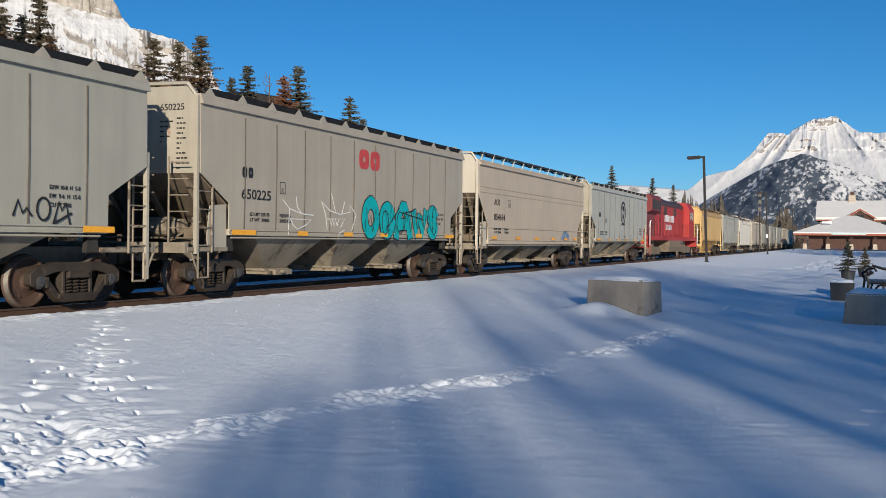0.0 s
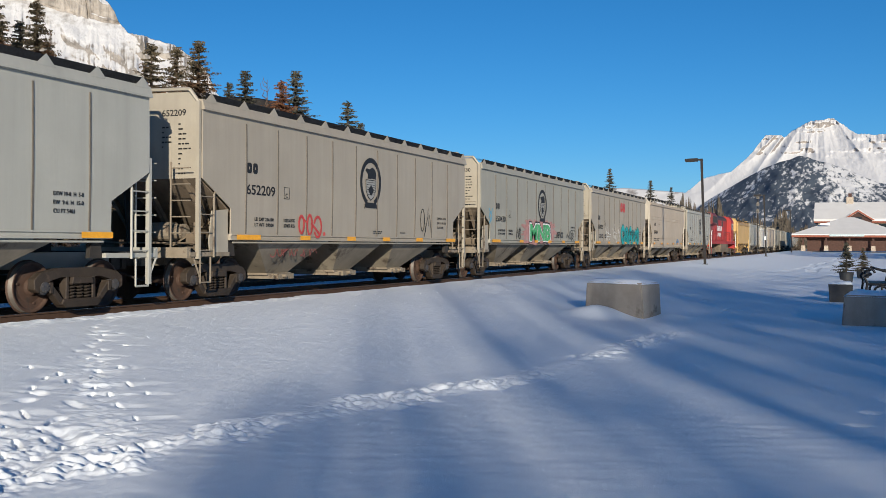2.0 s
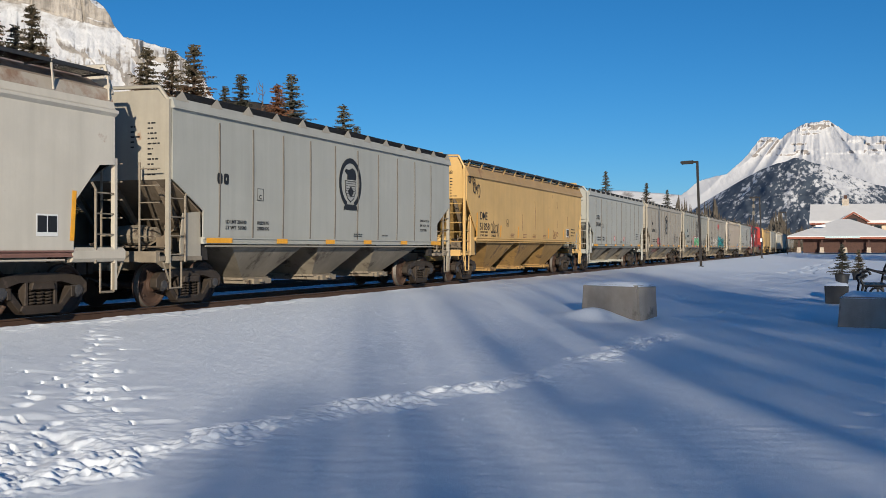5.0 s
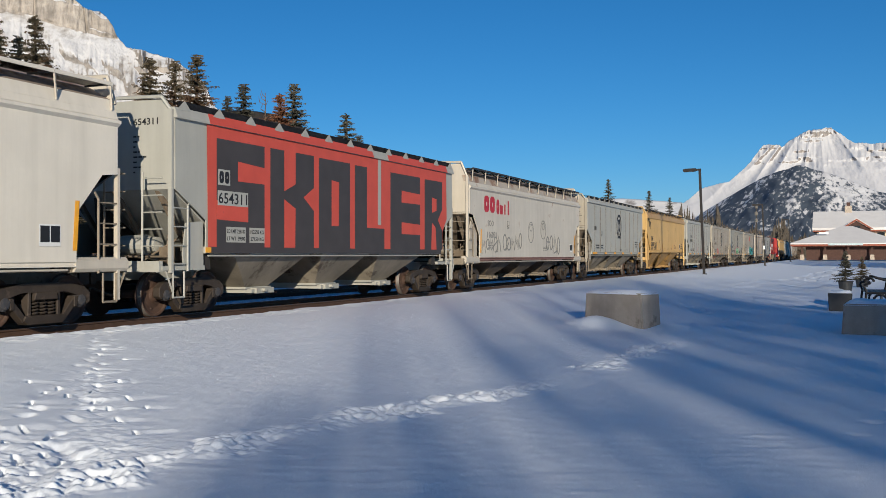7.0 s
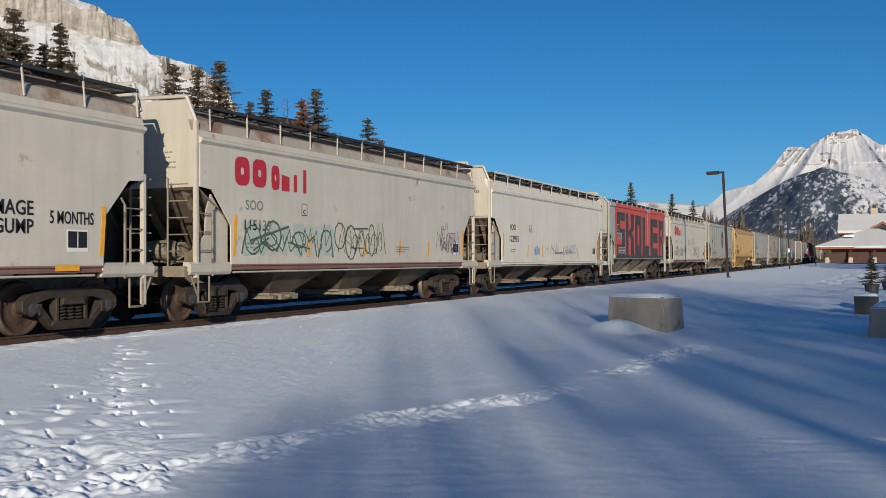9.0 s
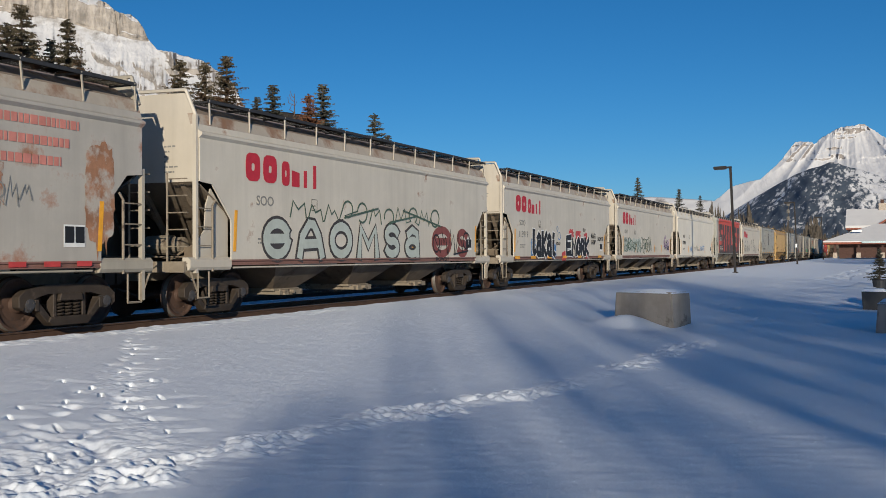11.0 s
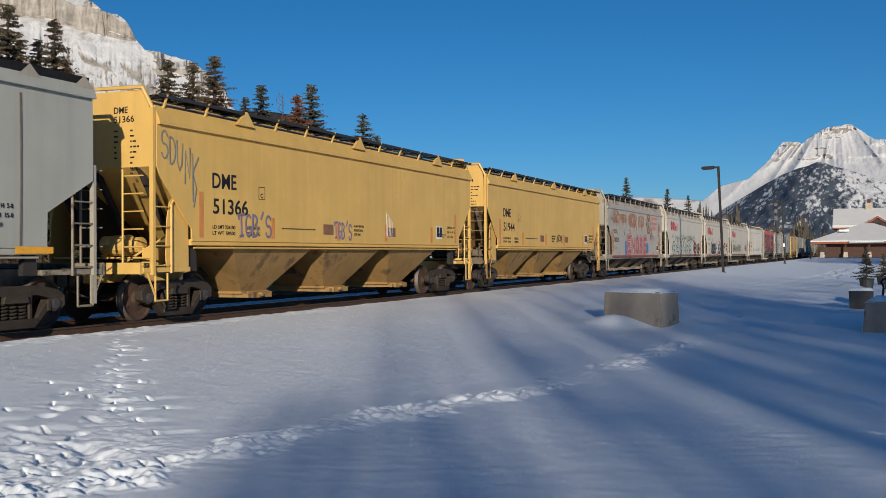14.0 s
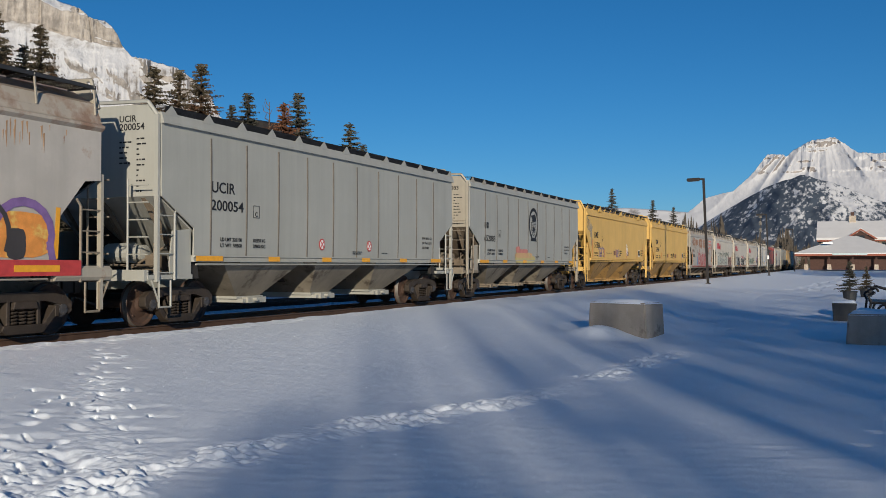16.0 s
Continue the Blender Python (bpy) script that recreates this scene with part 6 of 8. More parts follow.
# ---- concrete blocks, planters, bench ----
def concrete_block(label, x, y, rz, w, d, h, sink):
    z = ground_z(x, y) - sink
    b = thing("concrete_block", label, "concrete block", "concrete blocks in the snow", at=(x, y, z), rz=rz)
    bm = bmesh.new()
    prism(bm, [(-w / 2 - 0.02, 0), (w / 2 + 0.02, 0), (w / 2 - 0.03, h), (-w / 2 + 0.03, h)], "y", -d / 2, d / 2)
    bmesh.ops.bevel(bm, geom=list(bm.edges), offset=0.035, segments=2, affect="EDGES")
    part("body", bm, M_CONC, b)
    n = 10
    bm = bmesh.new()
    grid = [[bm.verts.new((w * (i / n - 0.5) * 0.97, d * (j / n - 0.5) * 0.97, h - 0.03 + 0.12 * (min(i, n - i, j, n - j) > 0) * (0.75 + 0.25 * noise.noise(Vector((i * 0.7, j * 0.7, x)))))) for j in range(n + 1)] for i in range(n + 1)]
    for i in range(n):
        for j in range(n):
            bm.faces.new((grid[i][j], grid[i + 1][j], grid[i + 1][j + 1], grid[i][j + 1]))
    part("snow_cap", bm, M_SNOWFAR, b, "cap of settled snow", smooth=True)
    return b


concrete_block("weathered concrete block capped with snow", 9.55, 21.6, -22, 1.50, 0.75, 0.80, 0.09)
concrete_block("grey concrete block capped with snow beside the bench", 14.66, 22.6, -6, 1.05, 1.6, 0.69, 0.06)


def planter(x, y):
    p = thing("planter_box", "dark square planter box topped with snow", "planter", at=(x, y, ground_z(x, y) - 0.05))
    bm = bmesh.new()
    prism(bm, [(-0.30, 0), (0.30, 0), (0.34, 0.58), (-0.34, 0.58)], "y", -0.32, 0.32)
    bmesh.ops.bevel(bm, geom=list(bm.edges), offset=0.015, segments=1, affect="EDGES")
    part("box", bm, M_TUB, p)
    bm = bmesh.new()
    prism(bm, [(-0.33, 0.575), (0.33, 0.575), (0.27, 0.66), (-0.27, 0.66)], "y", -0.30, 0.30)
    part("snow_cap", bm, M_SNOWFAR, p, smooth=False)


planter(13.97, 31.5)


def potted_spruce(x, y, s, needles, label):
    p = thing("potted_spruce", label, "potted tree", at=(x, y, ground_z(x, y) - 0.04))
    bm = bmesh.new()
    lathe(bm, [(0, 0.22), (0.04, 0.25), (0.38, 0.30), (0.42, 0.32), (0.44, 0.30), (0.44, 0.24)], "z", 16)
    part("tub", bm, M_TUB, p)
    bm = bmesh.new()
    rod(bm, (0, 0, 0.4), (0, 0, 0.48 + s * 0.98), 0.03, 6, 0.008)
    part("trunk", bm, M_BARK, p)
    v, f = spruce_mesh(4.0, 1.1, 17, 24, 9)
    k = s / 4.0
    put("crown", big_mesh("crown", [(a * k, b * k, c * k + 0.42) for a, b, c in v], f, needles, False), p)


potted_spruce(14.12, 46.0, 1.35, M_NEEDLE_DARK, "small dark spruce in a black tub")
potted_spruce(14.85, 51.0, 1.1, M_NEEDLE, "small browning spruce in a tub")


def bench(x, y, rz):
    z = ground_z(x, y)
    b = thing("park_bench", "black wrought-iron bench with scrolled arms", "bench", at=(x, y, z - 0.03), rz=rz)
    b.scale = (1.4, 1.4, 1.4)
    for s in (-0.8, 0.8):
        bm = bmesh.new()
        curl = [(-0.20 + 0.10 * math.cos(t / 3) * (1 - t / 26), 0.66 + 0.10 * math.sin(t / 3) * (1 - t / 26)) for t in range(20)]
        loop = [(0.02 + 0.13 * math.cos(t / 2), 0.27 + 0.13 * math.sin(t / 2)) for t in range(14)]
        for pts in ([(-0.30, 0.0), (-0.27, 0.20), (-0.24, 0.45), (-0.30, 0.58)] + curl[::-1], [(-0.10, 0.76), (0.10, 0.70), (0.26, 0.68)], loop,
                    [(0.32, 0.0), (0.26, 0.22), (0.22, 0.45), (0.27, 0.75), (0.36, 0.95), (0.44, 1.00), (0.46, 0.93), (0.40, 0.90)], [(-0.24, 0.43), (0.22, 0.43)]):
            for p, q in zip(pts, pts[1:]):
                rod(bm, (s, p[0], p[1]), (s, q[0], q[1]), 0.026, 6)
        part("end_frame", bm, M_IRON, b, "scrolled wrought-iron end frame")
    for i in range(5):
        bm = bmesh.new()
        box(bm, -0.8, 0.8, -0.24 + 0.10 * i, -0.16 + 0.10 * i, 0.43, 0.455)
        part("slat", bm, M_IRON, b)
    for i in range(4):
        bm = bmesh.new()
        box(bm, -0.8, 0.8, 0.245 + 0.04 * i, 0.27 + 0.04 * i, 0.52 + 0.13 * i, 0.61 + 0.13 * i)
        part("slat", bm, M_IRON, b)

bench(14.98, 32.0, -88)


# ---- small roofed notice board behind the tracks ----
x, y = at_dir(-37.2, 40)
kiosk = thing("notice_shelter", "small snow-roofed notice shelter on posts", "shelter", at=(x, y, ground_z(x, y) - 0.05), rz=35)
for px in (-0.30, 0.30):
    bm = bmesh.new()
    box(bm, px - 0.04, px + 0.04, -0.04, 0.04, 0, 0.62)
    part("post", bm, M_CREAM, kiosk)
bm = bmesh.new()
prism(bm, [(-0.46, 0.55), (0.46, 0.55), (0.0, 0.80)], "y", -0.3, 0.3)
part("roof", bm, M_SNOWFAR, kiosk)
bm = bmesh.new()
box(bm, -0.26, 0.26, -0.02, 0.02, 0.28, 0.52)
part("board", bm, M_CREAM, kiosk)


# ---- painted marks on the cars ----
M_TEAL = mat("teal_spray_paint", (0.03, 0.36, 0.38), 0.5, 0, 0.15, 5)
M_GREEN = mat("green_spray_paint", (0.10, 0.40, 0.14), 0.5, 0, 0.35, 4)
M_PINK = mat("pale_pink_spray_paint", (0.42, 0.22, 0.20), 0.6, 0, 0.2, 5, (0.36, 0.30, 0.27), 0.06, 3)
M_WHITESPRAY = mat("white_spray_paint", (0.72, 0.72, 0.70), 0.55, 0, 0.08, 6)
M_REDSPRAY = mat("red_spray_paint", (0.45, 0.05, 0.045), 0.5, 0, 0.2, 6)
M_CORAL = mat("coral_red_paint", (0.50, 0.075, 0.045), 0.55, 0, 0.10, 2, (0.30, 0.06, 0.05), -0.05, 2)
M_CHAR = mat("charcoal_paint", (0.050, 0.044, 0.043), 0.6, 0, 0.15, 2)
M_PALEBLUE = mat("pale_blue_spray_paint", (0.16, 0.33, 0.45), 0.55, 0, 0.25, 5)
M_BLUESPRAY = mat("blue_spray_paint", (0.06, 0.18, 0.42), 0.5, 0, 0.2, 6)
M_PURPLE = mat("purple_spray_paint", (0.20, 0.12, 0.30), 0.55, 0, 0.2, 6)
M_ORANGE = mat("orange_spray_paint", (0.68, 0.28, 0.05), 0.55, 0, 0.25, 4, (0.70, 0.50, 0.12), 0.08, 2.5)
M_DKGREEN = mat("dark_green_spray_paint", (0.07, 0.11, 0.08), 0.6, 0, 0.2, 6)
M_BROWNRED = mat("brown_red_spray_paint", (0.20, 0.06, 0.05), 0.6, 0, 0.2, 6)
M_GREYTAG = mat("grey_scrawl", (0.22, 0.22, 0.21), 0.7, 0, 0.2, 6)
M_ORANGESTRIP = mat("faded_orange_strip", (0.58, 0.24, 0.06), 0.6, 0, 0.15, 5)
M_STENCIL = mat("brown_stencil", (0.22, 0.11, 0.06), 0.7, 0, 0.2, 6)
M_PALESAGE = mat("pale_sage_spray_paint", (0.42, 0.46, 0.42), 0.6, 0, 0.1, 4)
M_BRICKPINK = mat("dull_red_spray_paint", (0.36, 0.11, 0.11), 0.6, 0, 0.2, 4)
M_CORALSPRAY = mat("coral_spray_paint", (0.50, 0.20, 0.16), 0.6, 0, 0.2, 4)
M_YELLOWSPRAY = mat("faded_yellow_spray", (0.50, 0.43, 0.17), 0.6, 0, 0.1, 3, (0.40, 0.40, 0.30), 0.0, 2)
M_PEACHSPRAY = mat("faded_orange_spray", (0.56, 0.36, 0.17), 0.6, 0, 0.1, 3, (0.50, 0.43, 0.20), 0.05, 2)
M_RUSTRUN = mat("ochre_rust_streak", (0.40, 0.26, 0.14), 0.85, 0, 0.35, 3, (0.24, 0.12, 0.06), 0.05, 3)
M_RUSTPATCH = mat("bleeding_rust", (0.30, 0.155, 0.085), 0.85, 0, 0.35, 3, (0.40, 0.365, 0.32), 0.13, 2.2)
X = 1.607


def word(car, text, y0, y1, z0, z1, material, x=X, fat=0.0, name="lettering", label=""):
    """Letters stretched to fill a box on the side that faces the platform."""
    key = (text, fat, material.name)
    if key not in LETTERS:
        cu = bpy.data.curves.new("lettering", "FONT")
        cu.body, cu.size, cu.extrude, cu.resolution_u, cu.offset = text, 1.0, 0.002, 3, fat + 0.012
        tmp = bpy.data.objects.new("lettering", cu)
        me = bpy.data.meshes.new_from_object(tmp)
        me.materials.clear()
        me.materials.append(material)
        bpy.data.objects.remove(tmp)
        co = np.empty(len(me.vertices) * 3)
        me.vertices.foreach_get("co", co)
        co = co.reshape(-1, 3)
        lo, hi = co.min(0), co.max(0)
        co[:, :2] = (co[:, :2] - lo[:2]) / (hi[:2] - lo[:2])
        me.vertices.foreach_set("co", co.ravel())
        me.update()
        LETTERS[key] = me
    ob = put(name, LETTERS[key], car, Matrix.Translation((x, y0, z0)) @ SIDE, label)
    ob.scale = (y1 - y0, z1 - z0, 1)
    return ob


def blocks(car, n, y0, y1, z0, z1, material, x=X, gap=0.22, name="mark", shapes="o"):
    """A company mark as plain shapes: rings and bars."""
    w = (y1 - y0) / (n - gap)
    for i in range(n):
        a, b = y0 + w * i, y0 + w * (i + 1 - gap)
        cy, cz, ry, rz = (a + b) / 2, (z0 + z1) / 2, (b - a) / 2, (z1 - z0) / 2
        kind = shapes[i % len(shapes)]
        bm = bmesh.new()
        if kind == "q":
            prism(bm, [(a, z0), (b, z0), (b, z0 + rz * 1.2), (a, z0 + rz * 1.35)], "x", x, x + 0.004)
        elif kind in "bi":
            box(bm, x, x + 0.004, cy - ry * 0.42, cy + ry * 0.42, z0, z1 if kind == "b" else z0 + rz * 1.45)
        else:
            t0, t1 = 0, 360
            k = 18
            pts = []
            for f in (1.0, 0.22):
                row = []
                for q in range(k + 1):
                    t = radians(t0 + (t1 - t0) * q / k)
                    c, sn = math.cos(t), math.sin(t)
                    sq = (abs(c) ** 4 + abs(sn) ** 4) ** -0.25
                    row.append((cy + ry * c * sq * f, cz + rz * sn * sq * (1 - (1 - f) * 0.95)))
                pts.append(row)
            for q in range(k):
                prism(bm, [pts[0][q], pts[0][q + 1], pts[1][q + 1], pts[1][q]], "x", x, x + 0.004)
        bmesh.ops.remove_doubles(bm, verts=bm.verts, dist=0.0005)
        part(name, bm, material, car)


GLYPHS = {}          # letters as strokes in a unit box
GLYPHS["E"] = [[(1, 1), (0.05, 0.96), (0, 0), (0.95, 0.04)], [(0, 0.5), (0.8, 0.52)]]
GLYPHS["M"] = [[(0, 0), (0.1, 1), (0.5, 0.35), (0.9, 1), (1, 0)]]
GLYPHS["O"] = [arcs(0.5, 0.5, 0.5, 0.5, 90, 450, 18)]
GLYPHS["R"] = [[(0, 0), (0.05, 1), (0.65, 1), (0.88, 0.8), (0.65, 0.5), (0.1, 0.48)], [(0.5, 0.48), (1, 0)]]
GLYPHS["K"] = [[(0.05, 0), (0, 1)], [(1.1, 0.98), (0.12, 0.45), (1, 0)]]
GLYPHS["l"] = [[(0.1, 1.05), (0.0, 0.2), (0.3, 0.0), (0.75, 0.12)]]
GLYPHS["a"] = [arcs(0.45, 0.3, 0.40, 0.28, 60, 420, 16), [(0.15, 0.82), (0.45, 1.0), (0.8, 0.85), (0.85, 0.0)]]
GLYPHS["i"] = [[(0.25, 0.62), (0.2, 0.1), (0.75, 0.0)], [(0.27, 0.9), (0.33, 1.0)]]
GLYPHS["e"] = [arcs(0.5, 0.5, 0.5, 0.5, -10, -330, 16), [(0.1, 0.5), (0.95, 0.52)]]
GLYPHS["A"] = [[(0, 0), (0.12, 0.6), (0.42, 1), (0.62, 0.98), (0.85, 0.6), (1, 0)], [(0.25, 0.35), (0.8, 0.38)]]
GLYPHS["w"] = [[(0, 0.9), (0.18, 0.05), (0.42, 0.75), (0.55, 0.7), (0.75, 0.05), (1, 0.95)]]
GLYPHS["s"] = [arcs(0.5, 0.74, 0.42, 0.26, 20, 260, 10) + arcs(0.5, 0.26, 0.42, 0.26, 80, -160, 10)]


def piece(car, text, spots, layers, label):
    """Fat sprayed letters; spots: left, foot, width, height of each; layers: stroke width, paint, lift."""
    for ch, (y, z, w, h) in zip(text, spots):
        lines = [[(y + w * p, z + h * q) for p, q in line] for line in GLYPHS[ch]]
        for wide, m, lift in layers:
            strokes(car, X + lift, lines, wide, m, "graffiti", label)


def emblem(car, cy, cz, ry, rz, material=None):
    """Oval badge: ring, striped shield, crest and banner as plain shapes."""
    m = material or M_BLACK
    bm = bmesh.new()
    k = 44
    a0 = 0.06
    ring = [[(cy + ry * f * math.sin(math.tau * (a0 + (1 - 2 * a0) * i / k + 0.5)), cz + rz * f * math.cos(math.tau * (a0 + (1 - 2 * a0) * i / k + 0.5))) for i in range(k + 1)] for f in (1.0, 0.80)]
    for i in range(k):
        prism(bm, [ring[0][i], ring[0][i + 1], ring[1][i + 1], ring[1][i]], "x", X, X + 0.004)
    bmesh.ops.remove_doubles(bm, verts=bm.verts, dist=0.0005)
    e = part("emblem", bm, m, car, "round black emblem")
    for f, mm, x in ((1.0, m, X), (0.90, M_SHIELD, X + 0.004)):
        bm = bmesh.new()
        prism(bm, [(cy + u * f, cz - rz * 0.27 + (v + rz * 0.27) * f) for u, v in ((-ry * 0.50, rz * 0.10), (ry * 0.50, rz * 0.10), (ry * 0.47, -rz * 0.36), (ry * 0.28, -rz * 0.62), (0, -rz * 0.76), (-ry * 0.28, -rz * 0.62), (-ry * 0.47, -rz * 0.36))], "x", x, x + 0.003)
        part("shield", bm, mm, e)
    for i in range(6):
        z = cz - rz * (0.52 - 0.10 * i)
        w = ry * (0.30 if i == 0 else 0.40)
        bm = bmesh.new()
        box(bm, X + 0.0075, X + 0.009, cy - w, cy + w, z, z + rz * 0.022)
        part("shield_stripe", bm, m, e)
    bm = bmesh.new()
    prism(bm, [(cy, cz - rz * 0.10), (cy + ry * 0.12, cz - rz * 0.22), (cy + ry * 0.28, cz - rz * 0.30), (cy + ry * 0.14, cz - rz * 0.46), (cy, cz - rz * 0.56), (cy - ry * 0.14, cz - rz * 0.46), (cy - ry * 0.28, cz - rz * 0.30), (cy - ry * 0.12, cz - rz * 0.22)], "x", X + 0.0095, X + 0.012)
    part("shield_device", bm, m, e)
    bm = bmesh.new()
    prism(bm, [(cy - ry * 0.52, cz + rz * 0.46), (cy - ry * 0.40, cz + rz * 0.56), (cy - ry * 0.15, cz + rz * 0.52), (cy + ry * 0.15, cz + rz * 0.62), (cy + ry * 0.42, cz + rz * 0.52), (cy + ry * 0.52, cz + rz * 0.30), (cy + ry * 0.48, cz + rz * 0.14), (cy + ry * 0.10, cz + rz * 0.16), (cy - ry * 0.05, cz + rz * 0.14), (cy - ry * 0.30, cz + rz * 0.14), (cy - ry * 0.28, cz + rz * 0.32)], "x", X, X + 0.004)
    part("crest", bm, m, e)
    bm = bmesh.new()
    prism(bm, [(cy - ry * 0.62, cz - rz * 1.12), (cy - ry * 0.52, cz - rz * 1.04), (cy - ry * 0.40, cz - rz * 1.06), (cy + ry * 0.40, cz - rz * 1.06), (cy + ry * 0.52, cz - rz * 1.04), (cy + ry * 0.62, cz - rz * 1.12), (cy + ry * 0.58, cz - rz * 0.92), (cy + ry * 0.42, cz - rz * 0.84), (cy - ry * 0.42, cz - rz * 0.84), (cy - ry * 0.58, cz - rz * 0.92)], "x", X + 0.005, X + 0.008)
    part("banner", bm, m, e)


M_SHIELD = mat("striped_shield_grey", (0.30, 0.30, 0.28), 0.6, 0, 0.1, 6)


def placard(car, y, z, w=0.45, h=0.28, material=None):
    bm = bmesh.new()
    box(bm, X, X + 0.003, y - 0.03, y + w + 0.01, z - 0.07, z + h + 0.03)
    part("placard_border", bm, M_SHIELD if material else M_WHITESPRAY, car)
    for i in range(2):
        bm = bmesh.new()
        box(bm, X + 0.003, X + 0.006, y + i * w * 0.52, y + i * w * 0.52 + w * 0.46, z, z + h)
        part("placard", bm, material or M_BLACK, car, "small dark placard")


def data_rows(car, y, z, seed, left="LD LMT 226100", right="102550 KG"):
    word(car, left, y, y + 0.80, z + 0.13, z + 0.21, M_BLACK)
    word(car, "LT WT  59500", y, y + 0.80, z, z + 0.08, M_BLACK)
    word(car, right, y + 1.25, y + 1.75, z + 0.13, z + 0.21, M_BLACK)
    word(car, "27000 KG", y + 1.25, y + 1.75, z, z + 0.08, M_BLACK)


def size_code(car, y, z, cubic):
    for i, text in enumerate(("EXW 10-8  H  5-8", "EW  9-6  H  15-0", cubic)):
        word(car, text, y, y + (0.72 if i < 2 else 0.5), z - 0.15 * i, z - 0.15 * i + 0.075, M_BLACK)


def plate_c(car, y, z):
    lines = [[(y, z), (y + 0.24, z), (y + 0.24, z + 0.27), (y, z + 0.27), (y, z)]]
    strokes(car, X, lines, 0.014, M_BLACK, "plate_mark")
    word(car, "C", y + 0.07, y + 0.17, z + 0.03, z + 0.13, M_BLACK)


def end_rows(car, y, x, z, n, material, seed):
    """Rows of small writing on a car's end, each a short bar."""
    r = random.Random(seed)
    for i in range(n):
        bm = bmesh.new()
        p = x
        for _ in range(r.choice((1, 2, 3))):
            w = r.uniform(0.03, 0.11)
            box(bm, p, p + w, y - 0.003, y, z - 0.105 * i, z - 0.105 * i + 0.032)
            p += w + 0.025
        part("stencil", bm, material, car)


def code_text(car, text, y0, y1, z0, z1, material, n, x=X):
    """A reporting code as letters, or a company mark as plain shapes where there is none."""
    if text:
        word(car, text, y0, y1, z0, z1, material, x)
    else:
        blocks(car, n, y0, y1, z0, z1, material, x, shapes="o")


def ribbed_marks(k, n_marks, number, strip_ys=(-6.4, -3.6, -1.2, 1.0, 3.5, 5.9), z_mark=2.62, z_num=2.14, emb=None, seed=0):
    car, half = CARS[k]
    code = "UCIR" if n_marks == 4 else ""
    code_text(car, code, -6.0, -6.0 + 0.215 * n_marks, z_mark, z_mark + 0.24, M_BLACK, n_marks)
    if number:
        word(car, number, -6.02, -4.82, z_num, z_num + 0.23, M_BLACK)
    plate_c(car, -4.42, 2.33)
    data_rows(car, -5.68, 1.64, seed)
    size_code(car, half - 2.5, 2.06, "CU FT 5401")
    bars(car, X, 0.4, 1.60, (0.55, 0.5), M_BLACK, 0.03, seed=seed + 1)
    bars(car, X, 2.2, 1.58, (0.4,), M_BLACK, 0.03, seed=seed + 2)
    strips(car, [y for y in strip_ys[:1]], 1.335, 0.95, 1.619, 0.11)
    strips(car, [y for y in strip_ys[1:-1]], 1.335, 0.48, 1.619, 0.11)
    strips(car, [y for y in strip_ys[-1:]], 1.335, 0.80, 1.619, 0.11)
    if emb:
        emblem(car, emb, 3.0, 0.66, 0.69)
    # end writing
    y = -half - 0.004
    if number:
        ob = put("lettering", LETTERS[(number, 0.0, M_BLACK.name)], car, Matrix.Translation((0.55, y, 3.95)) @ END)
        ob.scale = (0.62, 0.14, 1)
    if code:
        ob = put("lettering", LETTERS[(code, 0.0, M_BLACK.name)], car, Matrix.Translation((0.55, y, 4.12)) @ END)
        ob.scale = (0.42, 0.13, 1)
    end_rows(car, y, 0.55, 3.70, 5, M_BLACK, seed)
    end_rows(car, y, 0.98, 3.76, 11, M_BLACK, seed + 3)
    for i, yy in enumerate((-3.3, 0.2, 3.7)):
        bars(car, 1.12, yy, 0.98, (0.45, 0.3), M_BLACK, 0.03, "bay_stencil", seed + 5 + i)


def smooth_marks(k, number, rail, slants, soo=True, seed=0, plate=True):
    car, half = CARS[k]
    if rail:
        blocks(car, 2, -6.35, -5.15, 2.90, 3.52, M_REDP, gap=0.18)
        blocks(car, 4, -4.95, -3.35, 2.88, 3.44, M_REDP, gap=0.22, shapes="oqib")
    if soo:
        word(car, "SOO", -5.95, -5.28, 2.38, 2.60, M_GREYTAG if rail else M_BLACK)
    if number:
        word(car, number, -6.0, -4.95, 1.93, 2.17, M_GREYTAG if rail else M_BLACK)
    slanted(car, half, slants, 1.36, 0.46)
    slanted(car, half, (-half + 1.10, half - 1.15), 1.36, 0.88)
    if plate:
        placard(car, half - 1.9, 1.50)
    bars(car, X, -5.9, 1.62, (0.6, 0.5), M_GREYTAG, 0.05, seed=seed)
    bars(car, X, 1.4, 1.62, (0.9, 0.9, 0.6), M_GREYTAG, 0.04, seed=seed + 1)
    plate_c(car, -3.65, 2.35)
    if number and not rail:
        for text, w, z in (("SOO", 0.3, 3.84), (number, 0.5, 3.67)):
            ob = put("lettering", LETTERS[(text, 0.0, M_BLACK.name)], car, Matrix.Translation((0.62, -half - 0.004, z)) @ END)
            ob.scale = (w, 0.12, 1)
    end_rows(car, -half - 0.004, 0.7, 3.50, 6, M_GREYTAG, seed)


